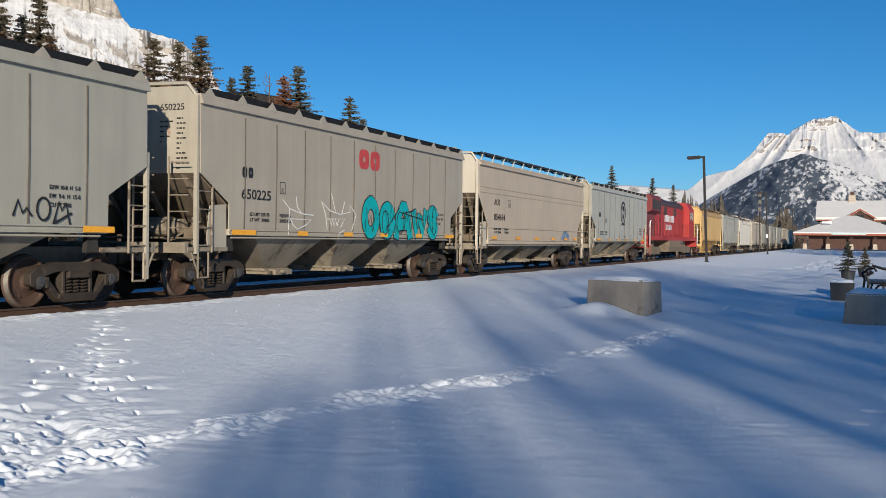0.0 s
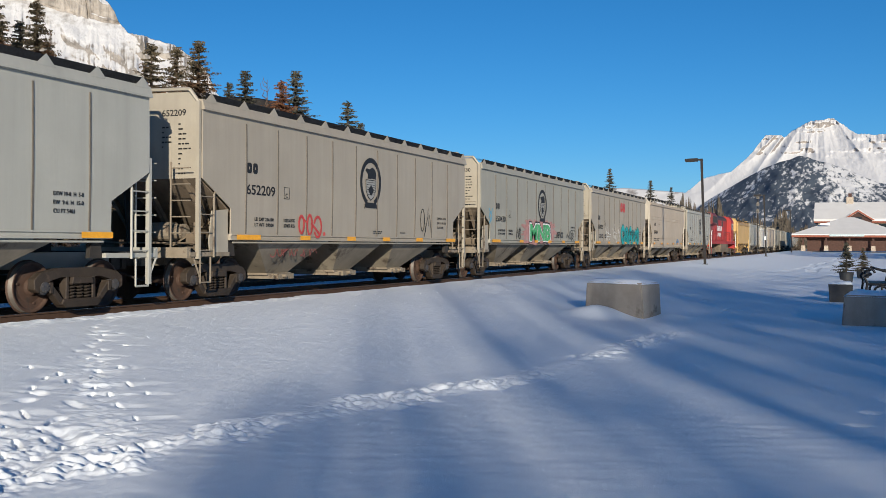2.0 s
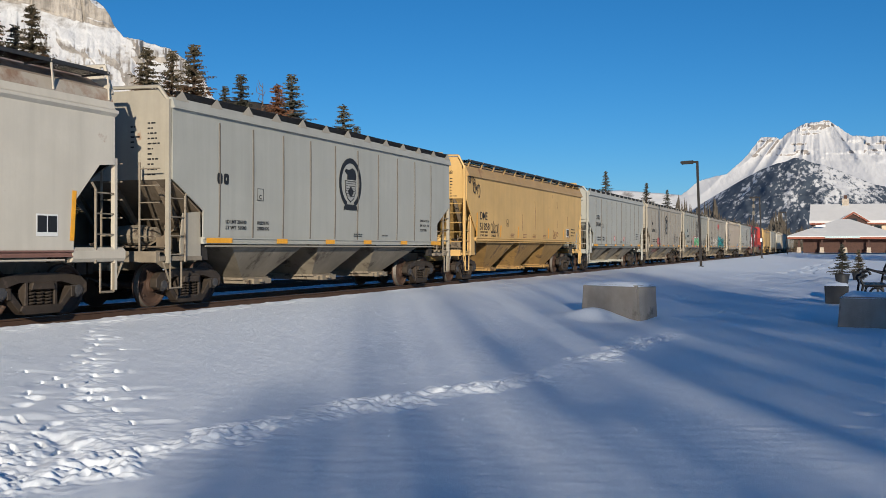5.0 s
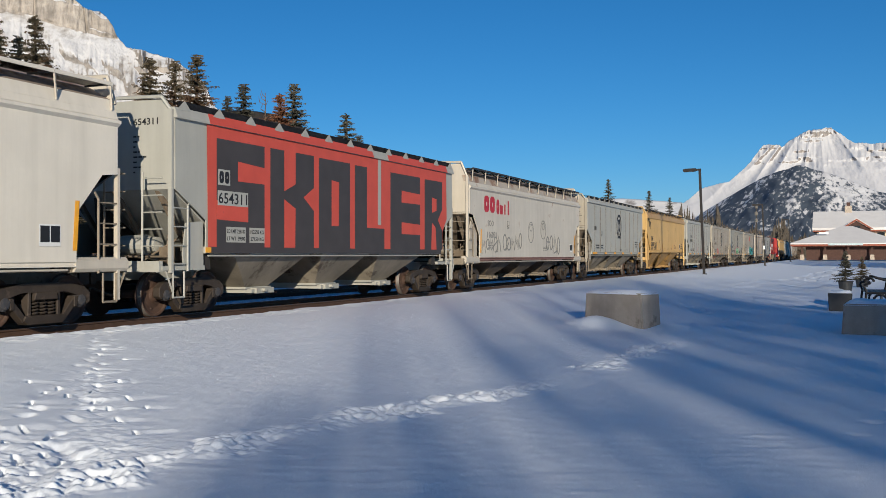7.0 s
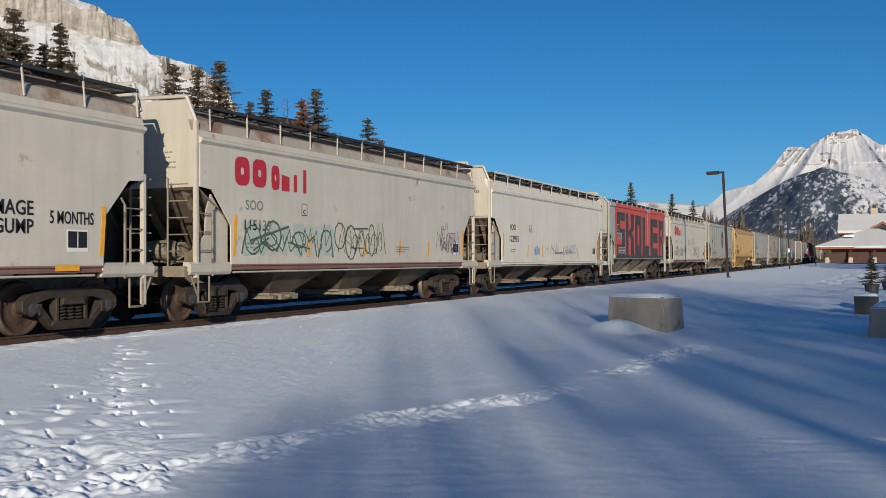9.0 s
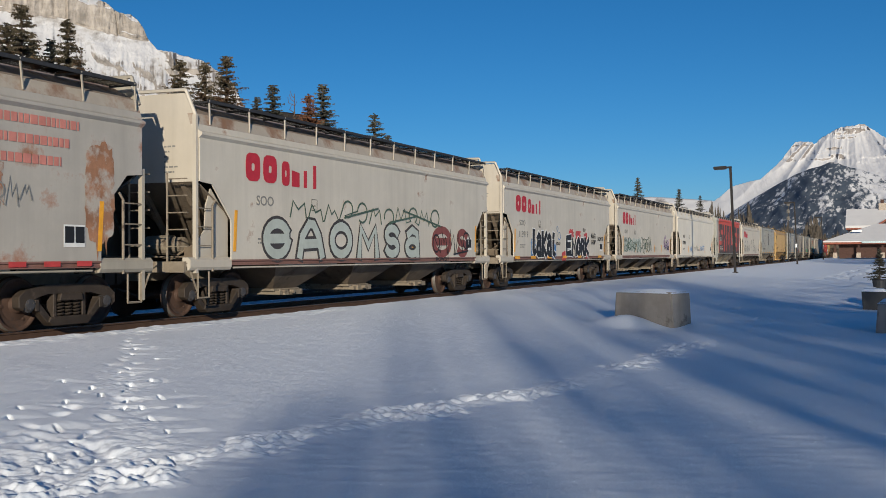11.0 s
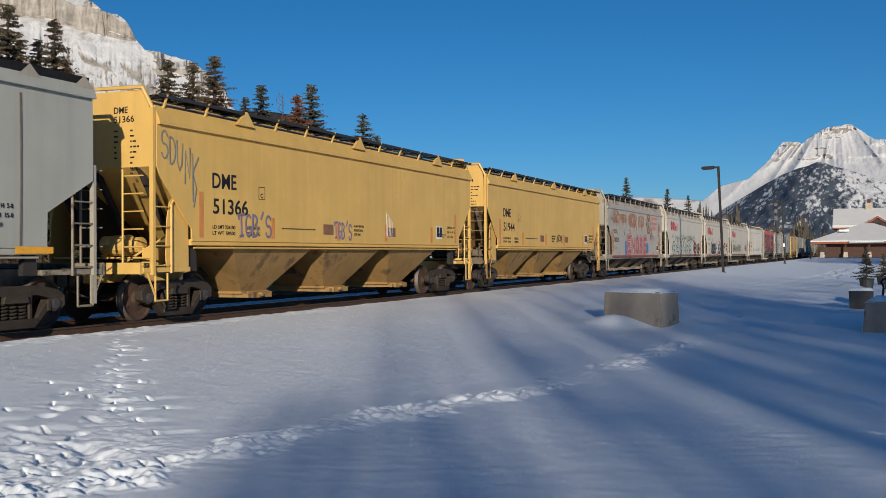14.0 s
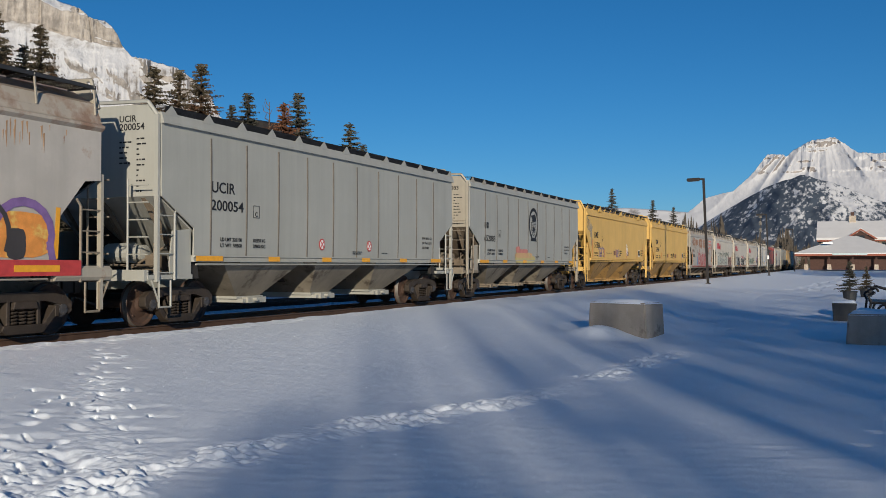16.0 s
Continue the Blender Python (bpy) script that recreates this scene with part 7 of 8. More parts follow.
ribbed_marks(0, 2, None, emb=0.2, seed=10)
car, half = CARS[1]
word(car, "AOK", -6.0, -5.3, 2.62, 2.86, M_BLACK)
word(car, "854694", -6.0, -4.7, 2.05, 2.30, M_BLACK)
plate_c(car, -4.3, 2.6)
data_rows(car, -6.0, 1.55, 3)
strips(car, (-6.2, -3.3, -0.7, 1.9, 4.0, 5.7), 1.32, 0.55, 1.617, 0.11)
tag(car, X, 3.6, 1.35, 1.3, 0.35, M_BLUESPRAY, 5, 4, 0.05)

ribbed_marks(2, 2, "650225", seed=20)
car, half = CARS[2]
blocks(car, 2, -0.36, 0.92, 3.22, 3.76, M_REDSPRAY, gap=0.14)
strokes(car, X, [[(-4.3, 2.19), (-3.99, 1.99), (-3.42, 1.88), (-2.85, 1.85)], [(-3.68, 2.28), (-3.62, 2.03), (-3.42, 1.88)], [(-3.99, 1.99), (-4.04, 1.35)], [(-3.94, 1.74), (-2.95, 1.74), (-3.21, 1.6), (-3.62, 1.49), (-3.83, 1.6), (-3.94, 1.74)],
                 [(-2.43, 2.21), (-2.22, 1.9), (-2.12, 1.51)], [(-2.43, 2.21), (-1.96, 1.99), (-1.44, 1.92), (-0.87, 1.99), (-0.87, 2.17), (-0.66, 2.03), (-0.52, 1.92), (-0.77, 1.49)], [(-1.91, 2.44), (-1.70, 1.99)], [(-1.18, 2.26), (-1.34, 1.94)],
                 [(-2.12, 1.78), (-1.18, 1.80), (-1.39, 1.58)], [(-2.0, 1.78), (-1.92, 1.6), (-1.84, 1.78), (-1.76, 1.6), (-1.68, 1.78), (-1.6, 1.6), (-1.5, 1.78)], [(-1.2, 1.5), (-1.46, 1.42), (-1.5, 1.35)]], 0.026, M_WHITESPRAY, label="thin white spray-painted scrawl")
piece(car, "OeAws", ((0.0, 1.45, 0.75, 0.85), (1.1, 1.45, 0.7, 0.75), (2.1, 1.42, 0.95, 0.85), (3.35, 1.42, 0.9, 0.7), (4.55, 1.45, 0.6, 0.75)), ((0.40, M_BLACK, 0.0), (0.33, M_TEAL, 0.008)), "teal spray-painted letter with black outline")
tag(car, X + 0.016, 0.0, 1.45, 5.2, 0.8, M_BLACK, 10, 9, 0.03, "thin black lines inside the teal letters")

ribbed_marks(3, 2, "650430", strip_ys=(-6.4, -3.0, -0.9, 1.2, 3.55, 5.92), emb=0.25, seed=30)
car, half = CARS[3]
blob(car, X, -0.1, 1.80, 4.9, 1.0, M_PINK, label="pale pink cloud of spray paint", seed=6, jag=0.35, k=60)
word(car, "MNB", -1.75, 1.70, 1.34, 2.26, M_BLACK, X + 0.0045, 0.075, "graffiti", "black outline of block letters")
word(car, "MNB", -1.68, 1.62, 1.37, 2.20, M_WHITESPRAY, X + 0.007, 0.05, "graffiti", "white inner outline")
word(car, "MNB", -1.58, 1.52, 1.42, 2.14, M_GREEN, X + 0.0095, 0.03, "graffiti", "green spray-painted block letters")
tag(car, X, -3.44, 1.50, 0.6, 0.5, M_BLACK, 2, 3, 0.04)
word(car, "REVO", 2.6, 3.7, 1.56, 1.86, M_BLACK, X, 0.0, "graffiti")
tag(car, X, 4.35, 1.50, 1.3, 0.42, M_BLACK, 3, 8, 0.04)
strokes(car, X, [arcs(-6.6, 2.35, 0.12, 0.13, 0, 330, 9), [(-6.78, 2.62), (-6.55, 2.4), (-6.42, 2.6)], [(-6.72, 2.1), (-6.5, 2.22)]], 0.09, M_PALEBLUE, "graffiti", "pale blue sprayed splash")

ribbed_marks(4, 2, "652209", strip_ys=(-6.4, -3.66, -1.19, 1.01, 3.42, 5.91), z_mark=2.84, z_num=2.36, emb=0.22, seed=40)
car, half = CARS[4]
tag(car, X, -3.8, 1.44, 1.2, 0.55, M_REDSPRAY, 3, 12, 0.07, "red spray-painted tag")
blob(car, X, -2.45, 1.50, 0.1, 0.1, M_REDSPRAY, seed=2)
tag(car, X, 3.66, 1.5, 1.0, 0.85, M_BLACK, 2, 6, 0.035)
tag(car, 1.30, -4.6, 0.95, 2.3, 0.3, M_BROWNRED, 7, 15, 0.03)

for k, num in ((5, "200365"), (18, "200054")):
    ribbed_marks(k, 4, num, strip_ys=(-6.55, -3.8, -1.28, 0.95, 3.45, 5.80), z_mark=2.80, z_num=2.42, seed=50 + k)
    car, half = CARS[k]
    for y in (-1.28, 1.40):
        bm = bmesh.new()
        rod(bm, (X - 0.002, y, 1.78), (X + 0.004, y, 1.78), 0.15, 18)
        d = part("round_mark", bm, M_REDSPRAY, car, "round red and white mark")
        bm = bmesh.new()
        rod(bm, (X + 0.004, y, 1.78), (X + 0.007, y, 1.78), 0.115, 18)
        part("inner_disc", bm, M_WHITESPRAY, d)
        strokes(d, X + 0.0075, [[(y - 0.08, 1.70), (y + 0.08, 1.86)], [(y - 0.08, 1.86), (y + 0.08, 1.70)]], 0.025, M_REDSPRAY, "cross")

OCHRE_RUNS = [[(0.11, 3.31), (0.14, 3.04), (0.2, 2.79), (0.18, 2.39), (0.16, 2.04)], [(-1.66, 2.64), (-1.69, 2.29), (-1.72, 1.97)], [(3.69, 3.41), (3.77, 3.07)], [(5.62, 2.73), (5.56, 2.26)], [(3.72, 2.53), (3.77, 2.17)]]
car, half = CARS[6]
strokes(car, 1.602, OCHRE_RUNS, 0.022, M_STENCIL, "rust_run", "thin dark rust run down the side")
word(car, "DME", -6.92, -6.12, 2.29, 2.58, M_BLACK)
word(car, "51858", -6.96, -5.88, 1.90, 2.17, M_BLACK)
tag(car, X, -8.2, 3.55, 0.75, 0.35, M_BLACK, 3, 21, 0.06, "black spray-painted tag")
tag(car, X, -7.7, 3.15, 0.75, 0.45, M_BLACK, 3, 23, 0.05)
tag(car, X, -5.75, 1.68, 1.0, 0.55, M_BLACK, 4, 25, 0.022)
slanted(car, half, (-4.62, -2.35, 2.2, 4.8), 1.66, 0.46)
slanted(car, half, (-7.35,), 1.66, 0.88)
plate_c(car, -3.82, 2.1)
data_rows(car, -6.9, 1.66, 3)
for i, y in enumerate((-3.3, -1.6, -0.2, 1.4, 3.1, 5.6)):
    bars(car, X, y, 1.78, (0.5, 0.45, 0.4), M_STENCIL, 0.035, seed=70 + i)
tag(car, X, 3.0, 1.7, 0.9, 0.35, M_STENCIL, 3, 27, 0.02)
placard(car, half - 2.9, 1.82, 0.42, 0.30)
size_code(car, half - 2.05, 2.1, "CU FT 5161")

ribbed_marks(7, 2, None, emb=0.2, seed=60)

smooth_marks(8, "116091", True, (), seed=80)
car, half = CARS[8]
tag(car, X, -6.6, 1.40, 2.2, 0.6, M_GREYTAG, 5, 31, 0.05)
tag(car, X, -4.2, 1.38, 2.5, 0.75, M_GREYTAG, 5, 33, 0.06)
strokes(car, X, [arcs(-0.45, 2.25, 0.4, 0.45, 0, 360), arcs(-0.45, 2.45, 0.2, 0.15, 0, 360, 8), arcs(1.4, 2.4, 0.4, 0.42, 0, 360), arcs(1.4, 2.55, 0.2, 0.15, 0, 360, 8)], 0.035, M_GREYTAG)
tag(car, X, 1.8, 1.40, 2.4, 0.75, M_GREYTAG, 4, 35, 0.07)

# the car with giant letters
car, half = CARS[9]
XF = 1.616


def panel(y0, y1, z0, z1, material, x, name="giant_letter", label=""):
    bm = bmesh.new()
    box(bm, x, x + 0.002, y0, y1, z0, z1)
    part(name, bm, material, car, label)


def panel_of(pts, material, x, name="giant_letter"):
    bm = bmesh.new()
    prism(bm, pts, "x", x, x + 0.002)
    part(name, bm, material, car)


bm = bmesh.new()
prism(bm, [(-6.45, 1.45), (6.62, 1.45), (6.62, 2.05), (7.0, 2.5), (6.95, 4.05), (-6.5, 4.05)], "x", XF - 0.003, XF)
part("painted_field", bm, M_CORAL, car, "coral red painted field")
bm = bmesh.new()
for y0, y1 in ((-6.45, 1.35), (2.35, 6.95)):
    prism(bm, [(1.664, 4.062), (1.669, 4.062), (1.669, 4.092), (1.604, 4.284), (1.600, 4.282)], "y", y0, y1)
part("painted_edge", bm, M_CORAL, car)
bm = bmesh.new()
box(bm, 1.616, 1.619, -6.4, 6.5, 1.325, 1.46)
part("painted_sill", bm, M_CHAR, car)
panel(1.72, 1.92, 2.15, 4.05, P_GREYB, XF)
for y0, y1, zt in ((-6.15, -4.27, 3.80), (-4.02, -1.98, 3.80), (-1.72, -0.01, 3.78), (0.28, 1.02, 3.76), (2.56, 4.76, 3.74), (5.12, 6.60, 3.72)):
    panel(y0, y1, 1.46, zt, M_CHAR, XF, label="giant charcoal letter")
panel(1.02, 2.15, 1.46, 2.05, M_CHAR, XF)
XC = XF + 0.003
for pts in ([(-5.35, 2.92), (-4.27, 2.92), (-4.27, 3.30), (-5.35, 3.36)], [(-6.15, 2.05), (-4.95, 2.02), (-4.95, 2.42), (-6.15, 2.46)],
            [(-3.40, 3.80), (-2.88, 3.80), (-2.88, 3.02), (-3.40, 2.82)], [(-3.40, 1.46), (-2.90, 1.46), (-2.88, 2.42), (-3.40, 2.62)], [(-1.98, 2.40), (-1.98, 2.98), (-2.50, 2.72)],
            [(-1.05, 2.05), (-0.66, 2.05), (-0.64, 3.22), (-1.05, 3.25)], [(3.35, 2.88), (4.76, 2.88), (4.76, 3.20), (3.35, 3.24)], [(3.35, 1.92), (4.76, 1.92), (4.76, 2.24), (3.35, 2.28)],
            [(5.72, 2.66), (6.10, 2.74), (6.10, 3.12), (5.72, 3.16)], [(5.66, 1.46), (6.10, 1.46), (6.02, 2.18), (5.72, 2.34)], [(6.60, 2.10), (6.60, 2.80), (6.22, 2.44)]):
    panel_of(pts, M_CORAL, XC)
for (y0, y1, z0, z1) in ((-6.10, -5.66, 2.80, 3.14), (-6.12, -4.96, 2.36, 2.68), (-5.80, -5.05, 1.56, 1.90), (-4.90, -4.28, 1.56, 1.90)):
    panel(y0, y1, z0, z1, P_GREYB, XC + 0.003, "bare_patch", "unpainted grey patch around the numbers")
blocks(car, 2, -6.06, -5.70, 2.84, 3.10, M_BLACK, XC + 0.006)
word(car, "654311", -6.09, -5.0, 2.40, 2.64, M_BLACK, XC + 0.006)
word(car, "LD LMT 226100", -5.77, -5.08, 1.76, 1.85, M_BLACK, XC + 0.006)
word(car, "LT WT  59900", -5.77, -5.08, 1.60, 1.69, M_BLACK, XC + 0.006)
word(car, "102550 KG", -4.86, -4.32, 1.76, 1.85, M_BLACK, XC + 0.006)
word(car, "27150 KG", -4.86, -4.32, 1.60, 1.69, M_BLACK, XC + 0.006)
strips(car, (-6.55,), 1.335, 0.2, 1.62, 0.11)
end_rows(car, -half - 0.004, 0.55, 3.70, 8, M_BLACK, 9)
ob = put("lettering", LETTERS[("654311", 0.0, M_BLACK.name)], car, Matrix.Translation((0.55, -half - 0.004, 3.95)) @ END)
ob.scale = (0.62, 0.14, 1)
for i, yy in enumerate((-3.3, 0.2, 3.7)):
    bars(car, 1.12, yy, 0.98, (0.45, 0.3), M_BLACK, 0.03, "bay_stencil", 95 + i)

smooth_marks(10, "122935", False, (-3.93, -2.05, 0.97, 3.28), seed=100)
car, half = CARS[10]
tag(car, X, -3.1, 1.43, 0.75, 0.36, M_BLUESPRAY, 4, 41, 0.03)
tag(car, X, -1.6, 1.42, 1.9, 0.5, M_SHIELD, 5, 43, 0.025)
tag(car, X, 1.2, 1.42, 1.9, 0.5, M_BLUESPRAY, 5, 45, 0.02)
bars(car, X, -0.2, 1.55, (1.1, 1.1), M_BLACK, 0.035, seed=44)

smooth_marks(11, "115139", True, (-3.4, -0.55, 1.6, 3.6), seed=110)
car, half = CARS[11]
for i in range(4):
    blob(car, X, -5.6 + i * 1.02, 1.76, 0.95, 0.72, M_PALESAGE, seed=30 + i, jag=0.4, lift=0.002)
tag(car, X + 0.004, -6.1, 1.38, 4.0, 0.72, M_DKGREEN, 5, 51, 0.05, "dark outline graffiti letters")
tag(car, X + 0.004, -6.0, 1.45, 3.8, 0.55, M_DKGREEN, 6, 52, 0.035)
tag(car, X, -2.1, 1.36, 2.9, 0.9, M_DKGREEN, 5, 53, 0.035)
tag(car, X, -1.9, 1.40, 2.5, 0.7, M_DKGREEN, 7, 57, 0.025)
tag(car, X, 4.3, 1.45, 1.9, 0.9, M_PURPLE, 6, 55, 0.03)
tag(car, X, 4.6, 1.5, 1.3, 0.6, M_BLACK, 6, 56, 0.02)

smooth_marks(12, "113919", True, (), seed=120)
car, half = CARS[12]
strips(car, (-6.5, -4.65, -2.55, -0.4, 1.9, 5.45), 1.10, 0.55, 1.62, 0.11)
blob(car, X, -4.35, 1.55, 0.55, 0.75, M_BLUESPRAY, label="blue cloud behind black shapes", seed=8, jag=0.35, k=30)
blob(car, X, -1.62, 1.42, 0.6, 0.6, M_BLUESPRAY, label="blue cloud behind black shapes", seed=9, jag=0.35, k=30)
FAT = ((0.37, M_WHITESPRAY, 0.004), (0.27, M_BLACK, 0.012))
piece(car, "laKai", ((-4.35, 1.28, 0.3, 0.85), (-3.9, 1.26, 0.5, 0.8), (-3.2, 1.26, 0.45, 0.85), (-2.55, 1.26, 0.5, 0.8), (-1.85, 1.26, 0.35, 0.82)), FAT, "black spray-painted letter with white outline")
word(car, "BOKE", -1.3, -0.75, 1.66, 1.80, M_BLACK, X, 0.0, "graffiti")
word(car, "TKO", 2.75, 3.2, 2.30, 2.46, M_BLACK, X, 0.0, "graffiti")
for i, (y, z, w, h) in enumerate(((0.9, 2.2, 0.7, 0.35), (2.0, 2.12, 0.8, 0.4), (3.2, 2.1, 0.6, 0.3), (-0.2, 1.2, 0.6, 0.4), (3.4, 1.3, 0.5, 0.5))):
    blob(car, X, y, z, w, h, M_REDSPRAY, label="red spray behind black letters", seed=40 + i, jag=0.45, k=26)
piece(car, "EMORK", ((0.15, 1.3, 0.62, 0.72), (1.0, 1.28, 0.6, 0.66), (1.8, 1.28, 0.42, 0.62), (2.45, 1.28, 0.45, 0.62), (3.1, 1.28, 0.5, 0.66)), FAT, "black spray-painted block letter with white outline")
word(car, "5 MONTHS", 5.35, 6.35, 1.90, 2.12, M_BLACK, X, 0.0, "graffiti")
word(car, "MAGE", 4.2, 5.0, 2.02, 2.26, M_BLACK, X, 0.0, "graffiti")
word(car, "GUMP", 4.2, 5.0, 1.72, 1.96, M_BLACK, X, 0.0, "graffiti")
strokes(car, X, [arcs(-0.9, 2.05, 0.2, 0.16, 0, 360), arcs(-1.15, 2.35, 0.1, 0.1, 0, 360, 8)], 0.03, M_BLUESPRAY)

smooth_marks(13, None, True, (1.9, 4.6), seed=130)
car, half = CARS[13]
tag(car, X, -4.6, 2.12, 8.5, 0.5, M_DKGREEN, 11, 71, 0.05, "dark green spray-painted scrawl")
piece(car, "eAOMsa", ((-5.6, 1.3, 0.9, 0.7), (-4.2, 1.28, 1.0, 0.75), (-2.7, 1.3, 0.9, 0.7), (-1.3, 1.28, 1.0, 0.7), (0.2, 1.3, 0.8, 0.72), (1.5, 1.28, 0.9, 0.72)), ((0.36, M_CHAR, 0.0), (0.22, M_PALESAGE, 0.008)), "dark outlined spray-painted letter")
piece(car, "es", ((3.4, 1.3, 1.3, 0.75), (5.3, 1.3, 0.8, 0.7)), ((0.24, M_BROWNRED, 0.0),), "brown-red spray-painted curl")
tag(car, X + 0.012, 3.3, 1.3, 3.0, 0.7, M_BLACK, 5, 73, 0.05)
word(car, "ROWDY", 3.6, 4.6, 1.08, 1.2, M_BLACK, 1.617, 0.0, "graffiti")

smooth_marks(14, "120233", False, (), seed=140)
car, half = CARS[14]
blob(car, X - 0.001, -3.1, 1.6, 0.7, 0.8, M_BLUESPRAY, seed=88, jag=0.12)
blob(car, X - 0.001, 2.75, 1.6, 0.6, 0.6, M_BLUESPRAY, seed=89, jag=0.12)
piece(car, "EMOsE", ((-2.85, 1.38, 0.72, 0.85), (-1.75, 1.36, 0.75, 0.8), (-0.6, 1.36, 0.7, 0.8), (0.5, 1.36, 0.6, 0.8), (1.55, 1.36, 0.75, 0.82)), ((0.46, M_BRICKPINK, 0.0), (0.36, M_PALESAGE, 0.008), (0.27, M_BRICKPINK, 0.016)), "dull red spray-painted letter with pale outline")
for i, (y, z, w, h) in enumerate(((-5.6, 3.3, 1.5, 0.7), (-3.9, 3.25, 1.9, 0.5), (-1.4, 3.2, 2.2, 0.8), (0.9, 3.2, 1.6, 0.7), (6.4, 2.4, 0.7, 1.7), (-6.3, 2.0, 0.6, 1.2), (3.9, 2.6, 0.8, 0.5))):
    blob(car, X - 0.002, y, z, w, h, M_RUSTPATCH, "rust_patch", "brown rust bleeding through the paint", 200 + i, 0.14, 0.003, 60)
    for j in range(7):
        r = random.Random(i * 9 + j)
        yy, ww = y + r.uniform(-0.5, 0.5) * w, r.uniform(0.03, 0.10)
        zt = z - h * r.uniform(0.30, 0.45)
        bm = bmesh.new()
        prism(bm, [(yy, zt), (yy + ww, zt), (yy + ww * 0.6, zt - r.uniform(0.15, 0.5)), (yy + ww * 0.4, zt - r.uniform(0.1, 0.4))], "x", X - 0.002, X + 0.0005)
        part("rust_run", bm, M_RUSTPATCH, car)
emblem(car, 3.1, 3.15, 0.6, 0.6, M_STENCIL)
for i, w in enumerate((1.9, 1.7, 1.5)):
    bars(car, X, 4.0, 3.42 - 0.32 * i, (w,), M_CORALSPRAY, 0.20, "faded_red_lettering", 90 + i)
tag(car, X, 3.5, 2.1, 1.4, 0.4, M_GREYTAG, 5, 93, 0.03)
tag(car, X, -7.0, 2.9, 1.2, 0.7, M_GREYTAG, 4, 94, 0.03)
for i in range(18):
    bm = bmesh.new()
    box(bm, 1.617, 1.620, -6.4 + i * 0.72, -6.05 + i * 0.72, 1.10, 1.19)
    part("sill_marking", bm, M_REDSPRAY, car)

for k, num in ((15, "51944"), (16, "51366")):
    car, half = CARS[k]
    word(car, "DME", -6.40, -5.55, 2.70, 3.02, M_BLACK)
    word(car, num, -6.38, -5.12, 2.16, 2.49, M_BLACK)
    data_rows(car, -6.4, 1.72, 3)
    plate_c(car, -4.7, 2.55)
    for y in (-4.2, -1.15, 1.56, 4.75):
        bm = bmesh.new()
        box(bm, X, X + 0.004, y, y + 0.14, 1.66, 2.14)
        part("reflector_strip", bm, M_ORANGESTRIP, car, "faded orange strip")
    for y in (-6.85, 6.7):
        bm = bmesh.new()
        box(bm, X, X + 0.004, y, y + 0.14, 1.66, 2.60)
        part("reflector_strip", bm, M_ORANGESTRIP, car, "faded orange strip")
    for y in (-1.85, 1.75):
        bm = bmesh.new()
        box(bm, X, X + 0.004, y, y + 0.5, 1.80, 2.06)
        part("notice_panel", bm, M_STENCIL, car, "brown stencilled panel")
    bars(car, X, -3.75, 1.90, (1.5,), M_BLACK, 0.035, seed=k)
    for i, text in enumerate(("DO NOT MOVE CAR", "WITH HATCHES OR", "GATES OPEN")):
        word(car, text, -0.25, -0.25 + (0.55, 0.52, 0.36)[i], 2.02 - 0.11 * i, 2.08 - 0.11 * i, M_BLACK)
    bars(car, X, 5.3, 1.9, (0.7, 0.5), M_BLACK, 0.04, seed=k + 2)
    placard(car, half - 2.9, 1.85, 0.42, 0.30)
    size_code(car, half - 2.05, 2.12, "CU FT 5155")
for k, num in ((6, "51858"), (15, "51944"), (16, "51366")):
    car, half = CARS[k]
    for text, w, z in (("DME", 0.34, 4.08), (num, 0.5, 3.90)):
        ob = put("lettering", LETTERS[(text, 0.0, M_BLACK.name)], car, Matrix.Translation((0.55, -half - 0.004, z)) @ END)
        ob.scale = (w, 0.13, 1)
    end_rows(car, -half - 0.004, 0.55, 3.72, 6, M_BLACK, 300 + k)
    end_rows(car, -half - 0.004, 0.95, 3.72, 9, M_BLACK, 310 + k)
tag(CARS[15][0], X, 0.5, 1.78, 0.85, 0.34, M_BLACK, 5, 99, 0.03)
SCRIPT = {}          # hand-sprayed letters as strokes in a unit box
SCRIPT["T"] = [[(0, 0.95), (1, 1)], [(0.1, 0.8), (0.1, 0.98)], [(0.5, 1), (0.55, 0)], [(0.3, 0), (0.8, 0.03)]]
SCRIPT["G"] = [arcs(0.55, 0.5, 0.45, 0.5, 50, 330, 12) + [(0.95, 0.45), (0.5, 0.42)]]
SCRIPT["B"] = [[(0.1, 0), (0.15, 1)], [(0.15, 1)] + arcs(0.4, 0.76, 0.4, 0.22, 80, -80, 7) + arcs(0.4, 0.27, 0.5, 0.26, 80, -90, 7) + [(0.1, 0)]]
SCRIPT["S"] = [arcs(0.5, 0.74, 0.4, 0.25, 20, 250, 9) + arcs(0.5, 0.25, 0.42, 0.27, 80, -160, 9)]
SCRIPT["'"] = [[(0.4, 0.85), (0.7, 1.15)]]
SCRIPT["D"] = [[(0.15, 0), (0.1, 1)], [(0.0, 0.95)] + arcs(0.3, 0.5, 0.6, 0.5, 85, -90, 10)]
SCRIPT["U"] = [[(0.05, 1.1), (0.1, 0.3), (0.4, 0.0), (0.75, 0.25), (0.85, 1.0)]]
SCRIPT["N"] = [[(0.1, -0.25), (0.15, 1.0), (0.75, -0.05), (0.85, 1.1)]]
SCRIPT["K"] = [[(0.2, -0.7), (0.1, 1.1)], [(1.0, 1.0), (0.15, 0.4), (0.7, -0.2), (0.3, -0.9)]]


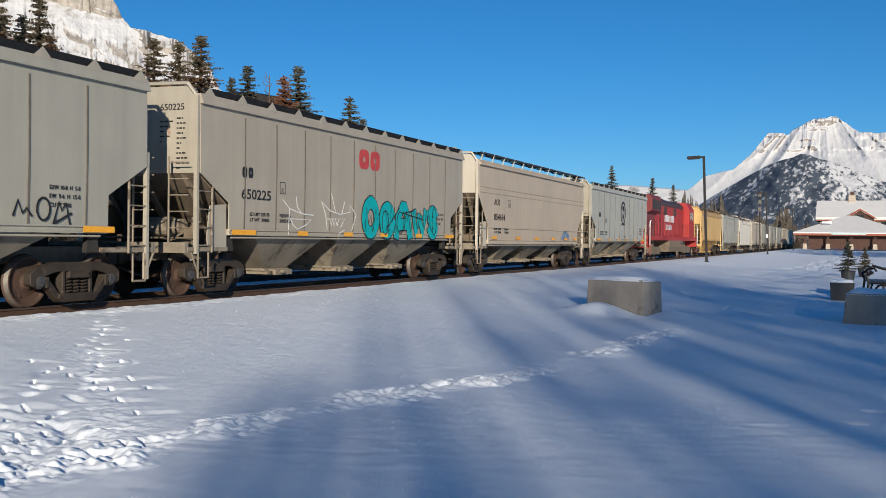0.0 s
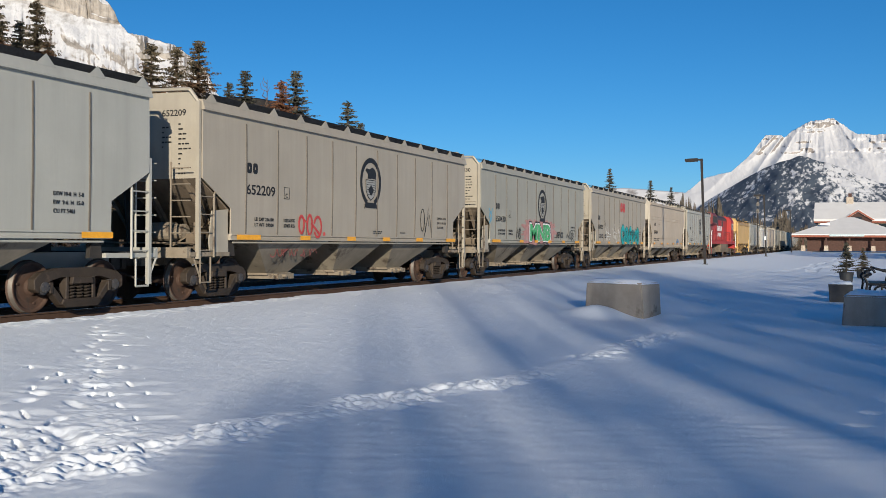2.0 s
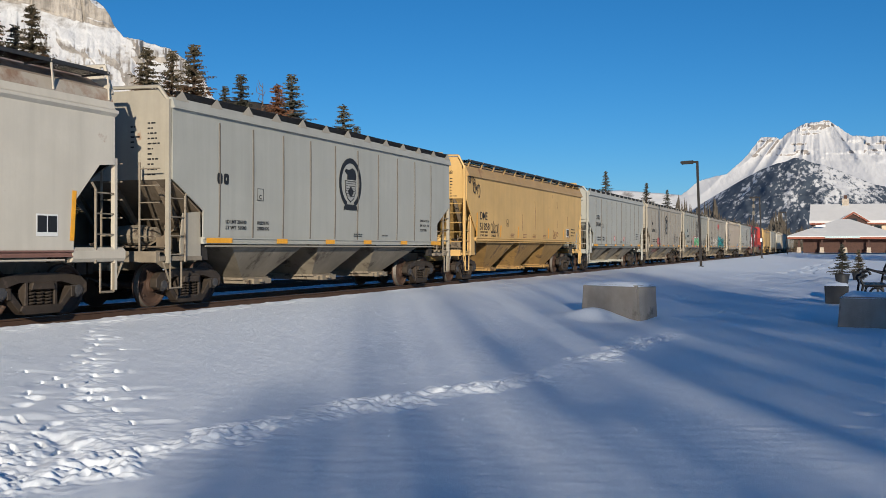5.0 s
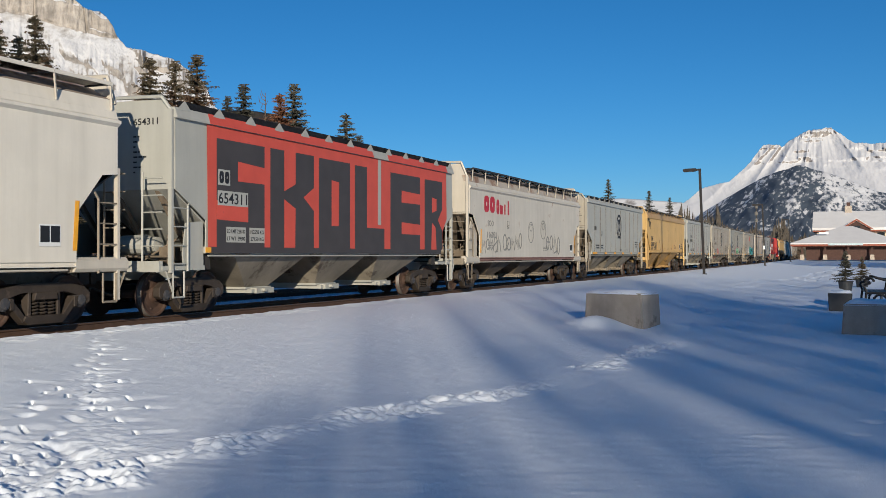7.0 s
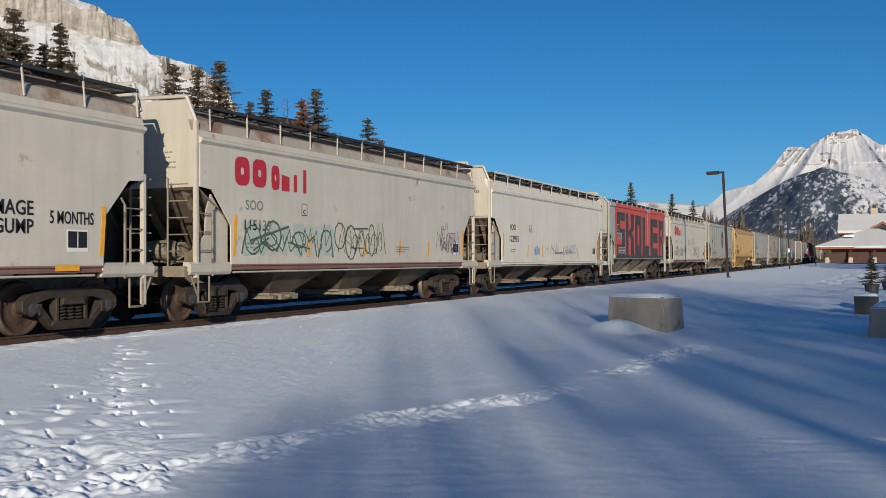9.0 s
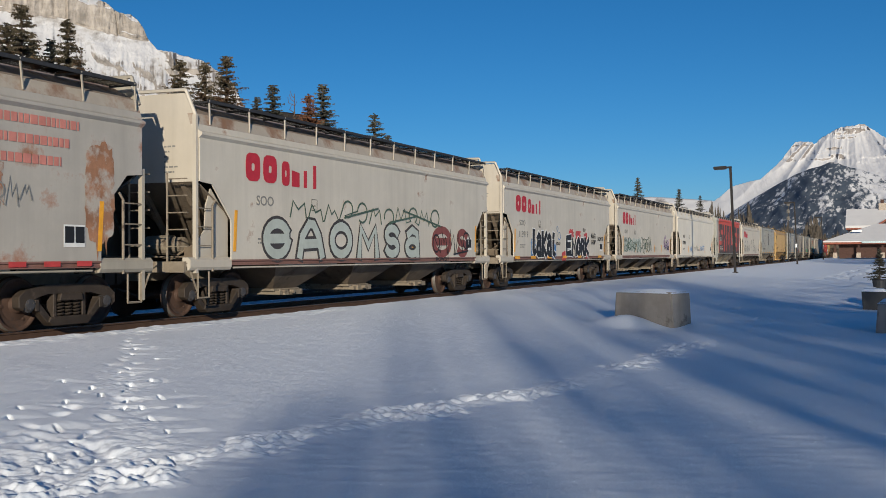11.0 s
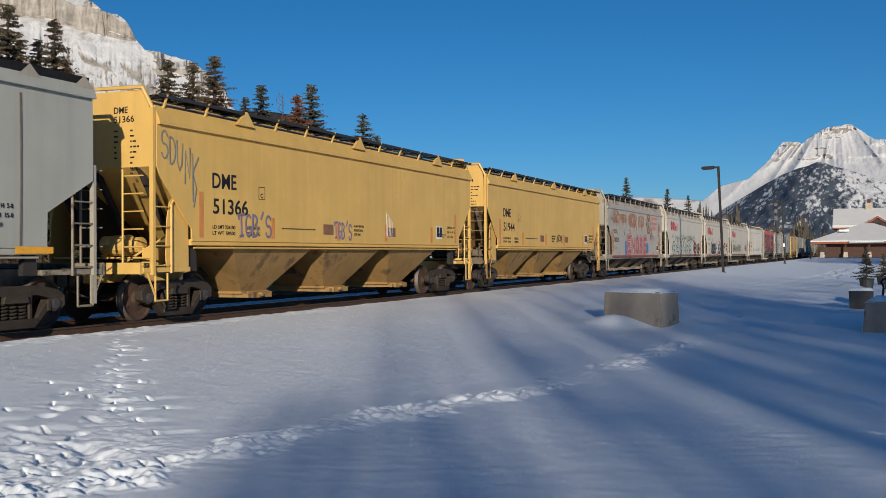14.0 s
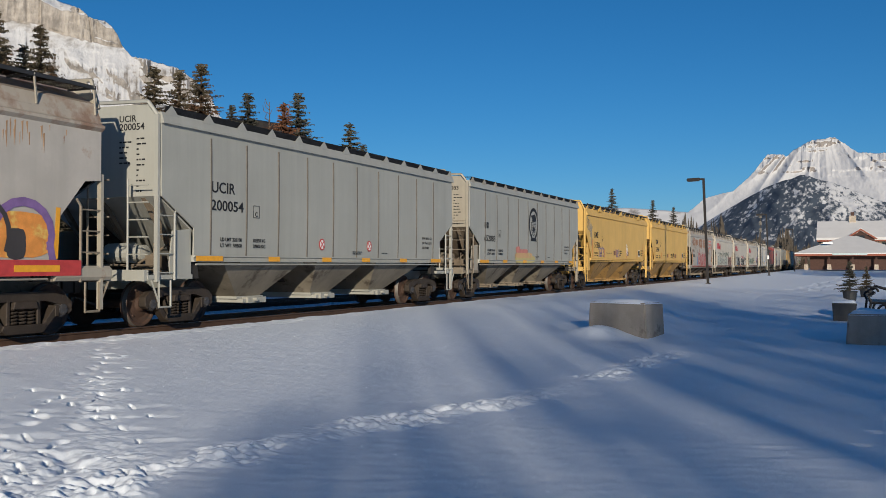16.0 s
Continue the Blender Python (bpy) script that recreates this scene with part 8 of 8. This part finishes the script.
def scrawl(car, text, y0, y1, z0, z1, fall, width, material, label):
    """Hand-sprayed letters set side by side; fall lowers each one below the last."""
    step = (y1 - y0) / len(text)
    for w, m, lift in ((width, M_GREYTAG, 0.0), (width * 0.4, material, 0.006)):
        lines = [[(y0 + step * (i + 0.92 * u), z0 - fall * i + (z1 - z0) * v) for u, v in q] for i, c in enumerate(text) for q in SCRIPT[c]]
        strokes(car, X + lift, lines, w, m, "graffiti", label)


car = CARS[16][0]
scrawl(car, "TGB'S", -5.5, -4.19, 1.71, 2.18, 0.0, 0.06, M_PURPLE, "grey-blue sprayed tag")
scrawl(car, "TGB'S", -1.31, -0.37, 1.73, 2.13, 0.01, 0.05, M_PURPLE, "grey-blue sprayed tag")
scrawl(car, "SDUNK", -8.03, -6.86, 3.2, 3.73, 0.11, 0.035, M_GREYTAG, "thin grey scrawled tag")
strokes(car, X, [[(1.65 + 0.09 * i, 1.79 + 0.04 * (i % 2)), (1.65 + 0.05 + 0.09 * i, 2.5 - 0.07 * i)] for i in range(5)], 0.028, M_WHITESPRAY, "graffiti", "white sprayed smear")

ribbed_marks(17, 2, "652083", strip_ys=(-6.5, -3.9, -1.4, 1.15, 3.39, 5.78), emb=0.10, seed=170)
car, half = CARS[17]
blob(car, X, -1.05, 1.50, 2.7, 0.34, M_YELLOWSPRAY, label="yellow smear of spray paint", seed=12, jag=0.10, k=40)
blob(car, X + 0.0035, -1.25, 1.66, 2.2, 0.24, M_PEACHSPRAY, label="faded orange smear of spray paint", seed=13, jag=0.12, k=40)
blob(car, X + 0.007, -1.5, 1.82, 1.5, 0.15, M_CORALSPRAY, seed=15, jag=0.25, k=40)
blob(car, X + 0.0075, -2.05, 1.88, 0.5, 0.26, M_CORALSPRAY, seed=16, jag=0.15, k=30)
blob(car, X + 0.008, -1.0, 1.82, 0.4, 0.16, M_CORALSPRAY, seed=17, jag=0.15, k=30)

smooth_marks(19, None, False, (), False, seed=190, plate=False)
car, half = CARS[19]
blob(car, X, 5.9, 1.75, 1.7, 0.75, M_ORANGE, label="orange and yellow spray-painted letter", seed=14, jag=0.06)
strokes(car, X + 0.004, [arcs(6.1, 1.75, 0.62, 0.55, -20, 200), arcs(4.9, 1.7, 0.6, 0.6, 0, 180), [(6.68, 1.6), (6.75, 1.3)]], 0.15, M_PURPLE, label="purple arched outline")
strokes(car, X + 0.006, [arcs(5.4, 1.75, 0.4, 0.5, 200, -30), arcs(4.4, 1.7, 0.4, 0.5, 200, -60)], 0.09, M_CHAR)
blob(car, X + 0.006, 5.95, 1.6, 0.4, 0.5, M_CHAR, seed=15, jag=0.05)
bm = bmesh.new()
box(bm, 1.617, 1.620, 2.0, half - 0.5, 1.07, 1.34)
part("painted_sill", bm, M_REDSPRAY, car, "red-painted sill")
strips(car, (5.9,), 1.14, 1.0, 1.622, 0.11)

r = random.Random(77)
for i in range(110):                 # rust weeping down from the roof edge
    yy, ww = r.choice((5.6, 4.2, 1.0, -2.5)) + r.gauss(0, 0.75), r.uniform(0.015, 0.05)
    if abs(yy) > half - 0.3:
        continue
    zt = 3.62 - r.random() ** 2 * 0.25
    bm = bmesh.new()
    prism(bm, [(yy, zt), (yy + ww, zt + 0.02), (yy + ww * 0.7, zt - r.uniform(0.06, 0.34)), (yy + ww * 0.3, zt - r.uniform(0.04, 0.25))], "x", 1.598, 1.6025 + 0.0001 * (i % 20))
    part("rust_run", bm, M_RUSTRUN, car)


def motions():
    """The train rolls past; its wheels turn."""
    times = [i * 0.5 for i in range(33)]
    for car, y0 in TRAIN:
        walk(car, [(t, pose(0, y0 + run(t), 0)) for t in times])
    for w in WHEELSETS:
        y = w.location.y
        walk(w, [(i / FPS, pose(0, y, WHEEL_R) @ Matrix.Rotation(-run(i / FPS) / WHEEL_R, 4, "X")) for i in range(481)])


motions()
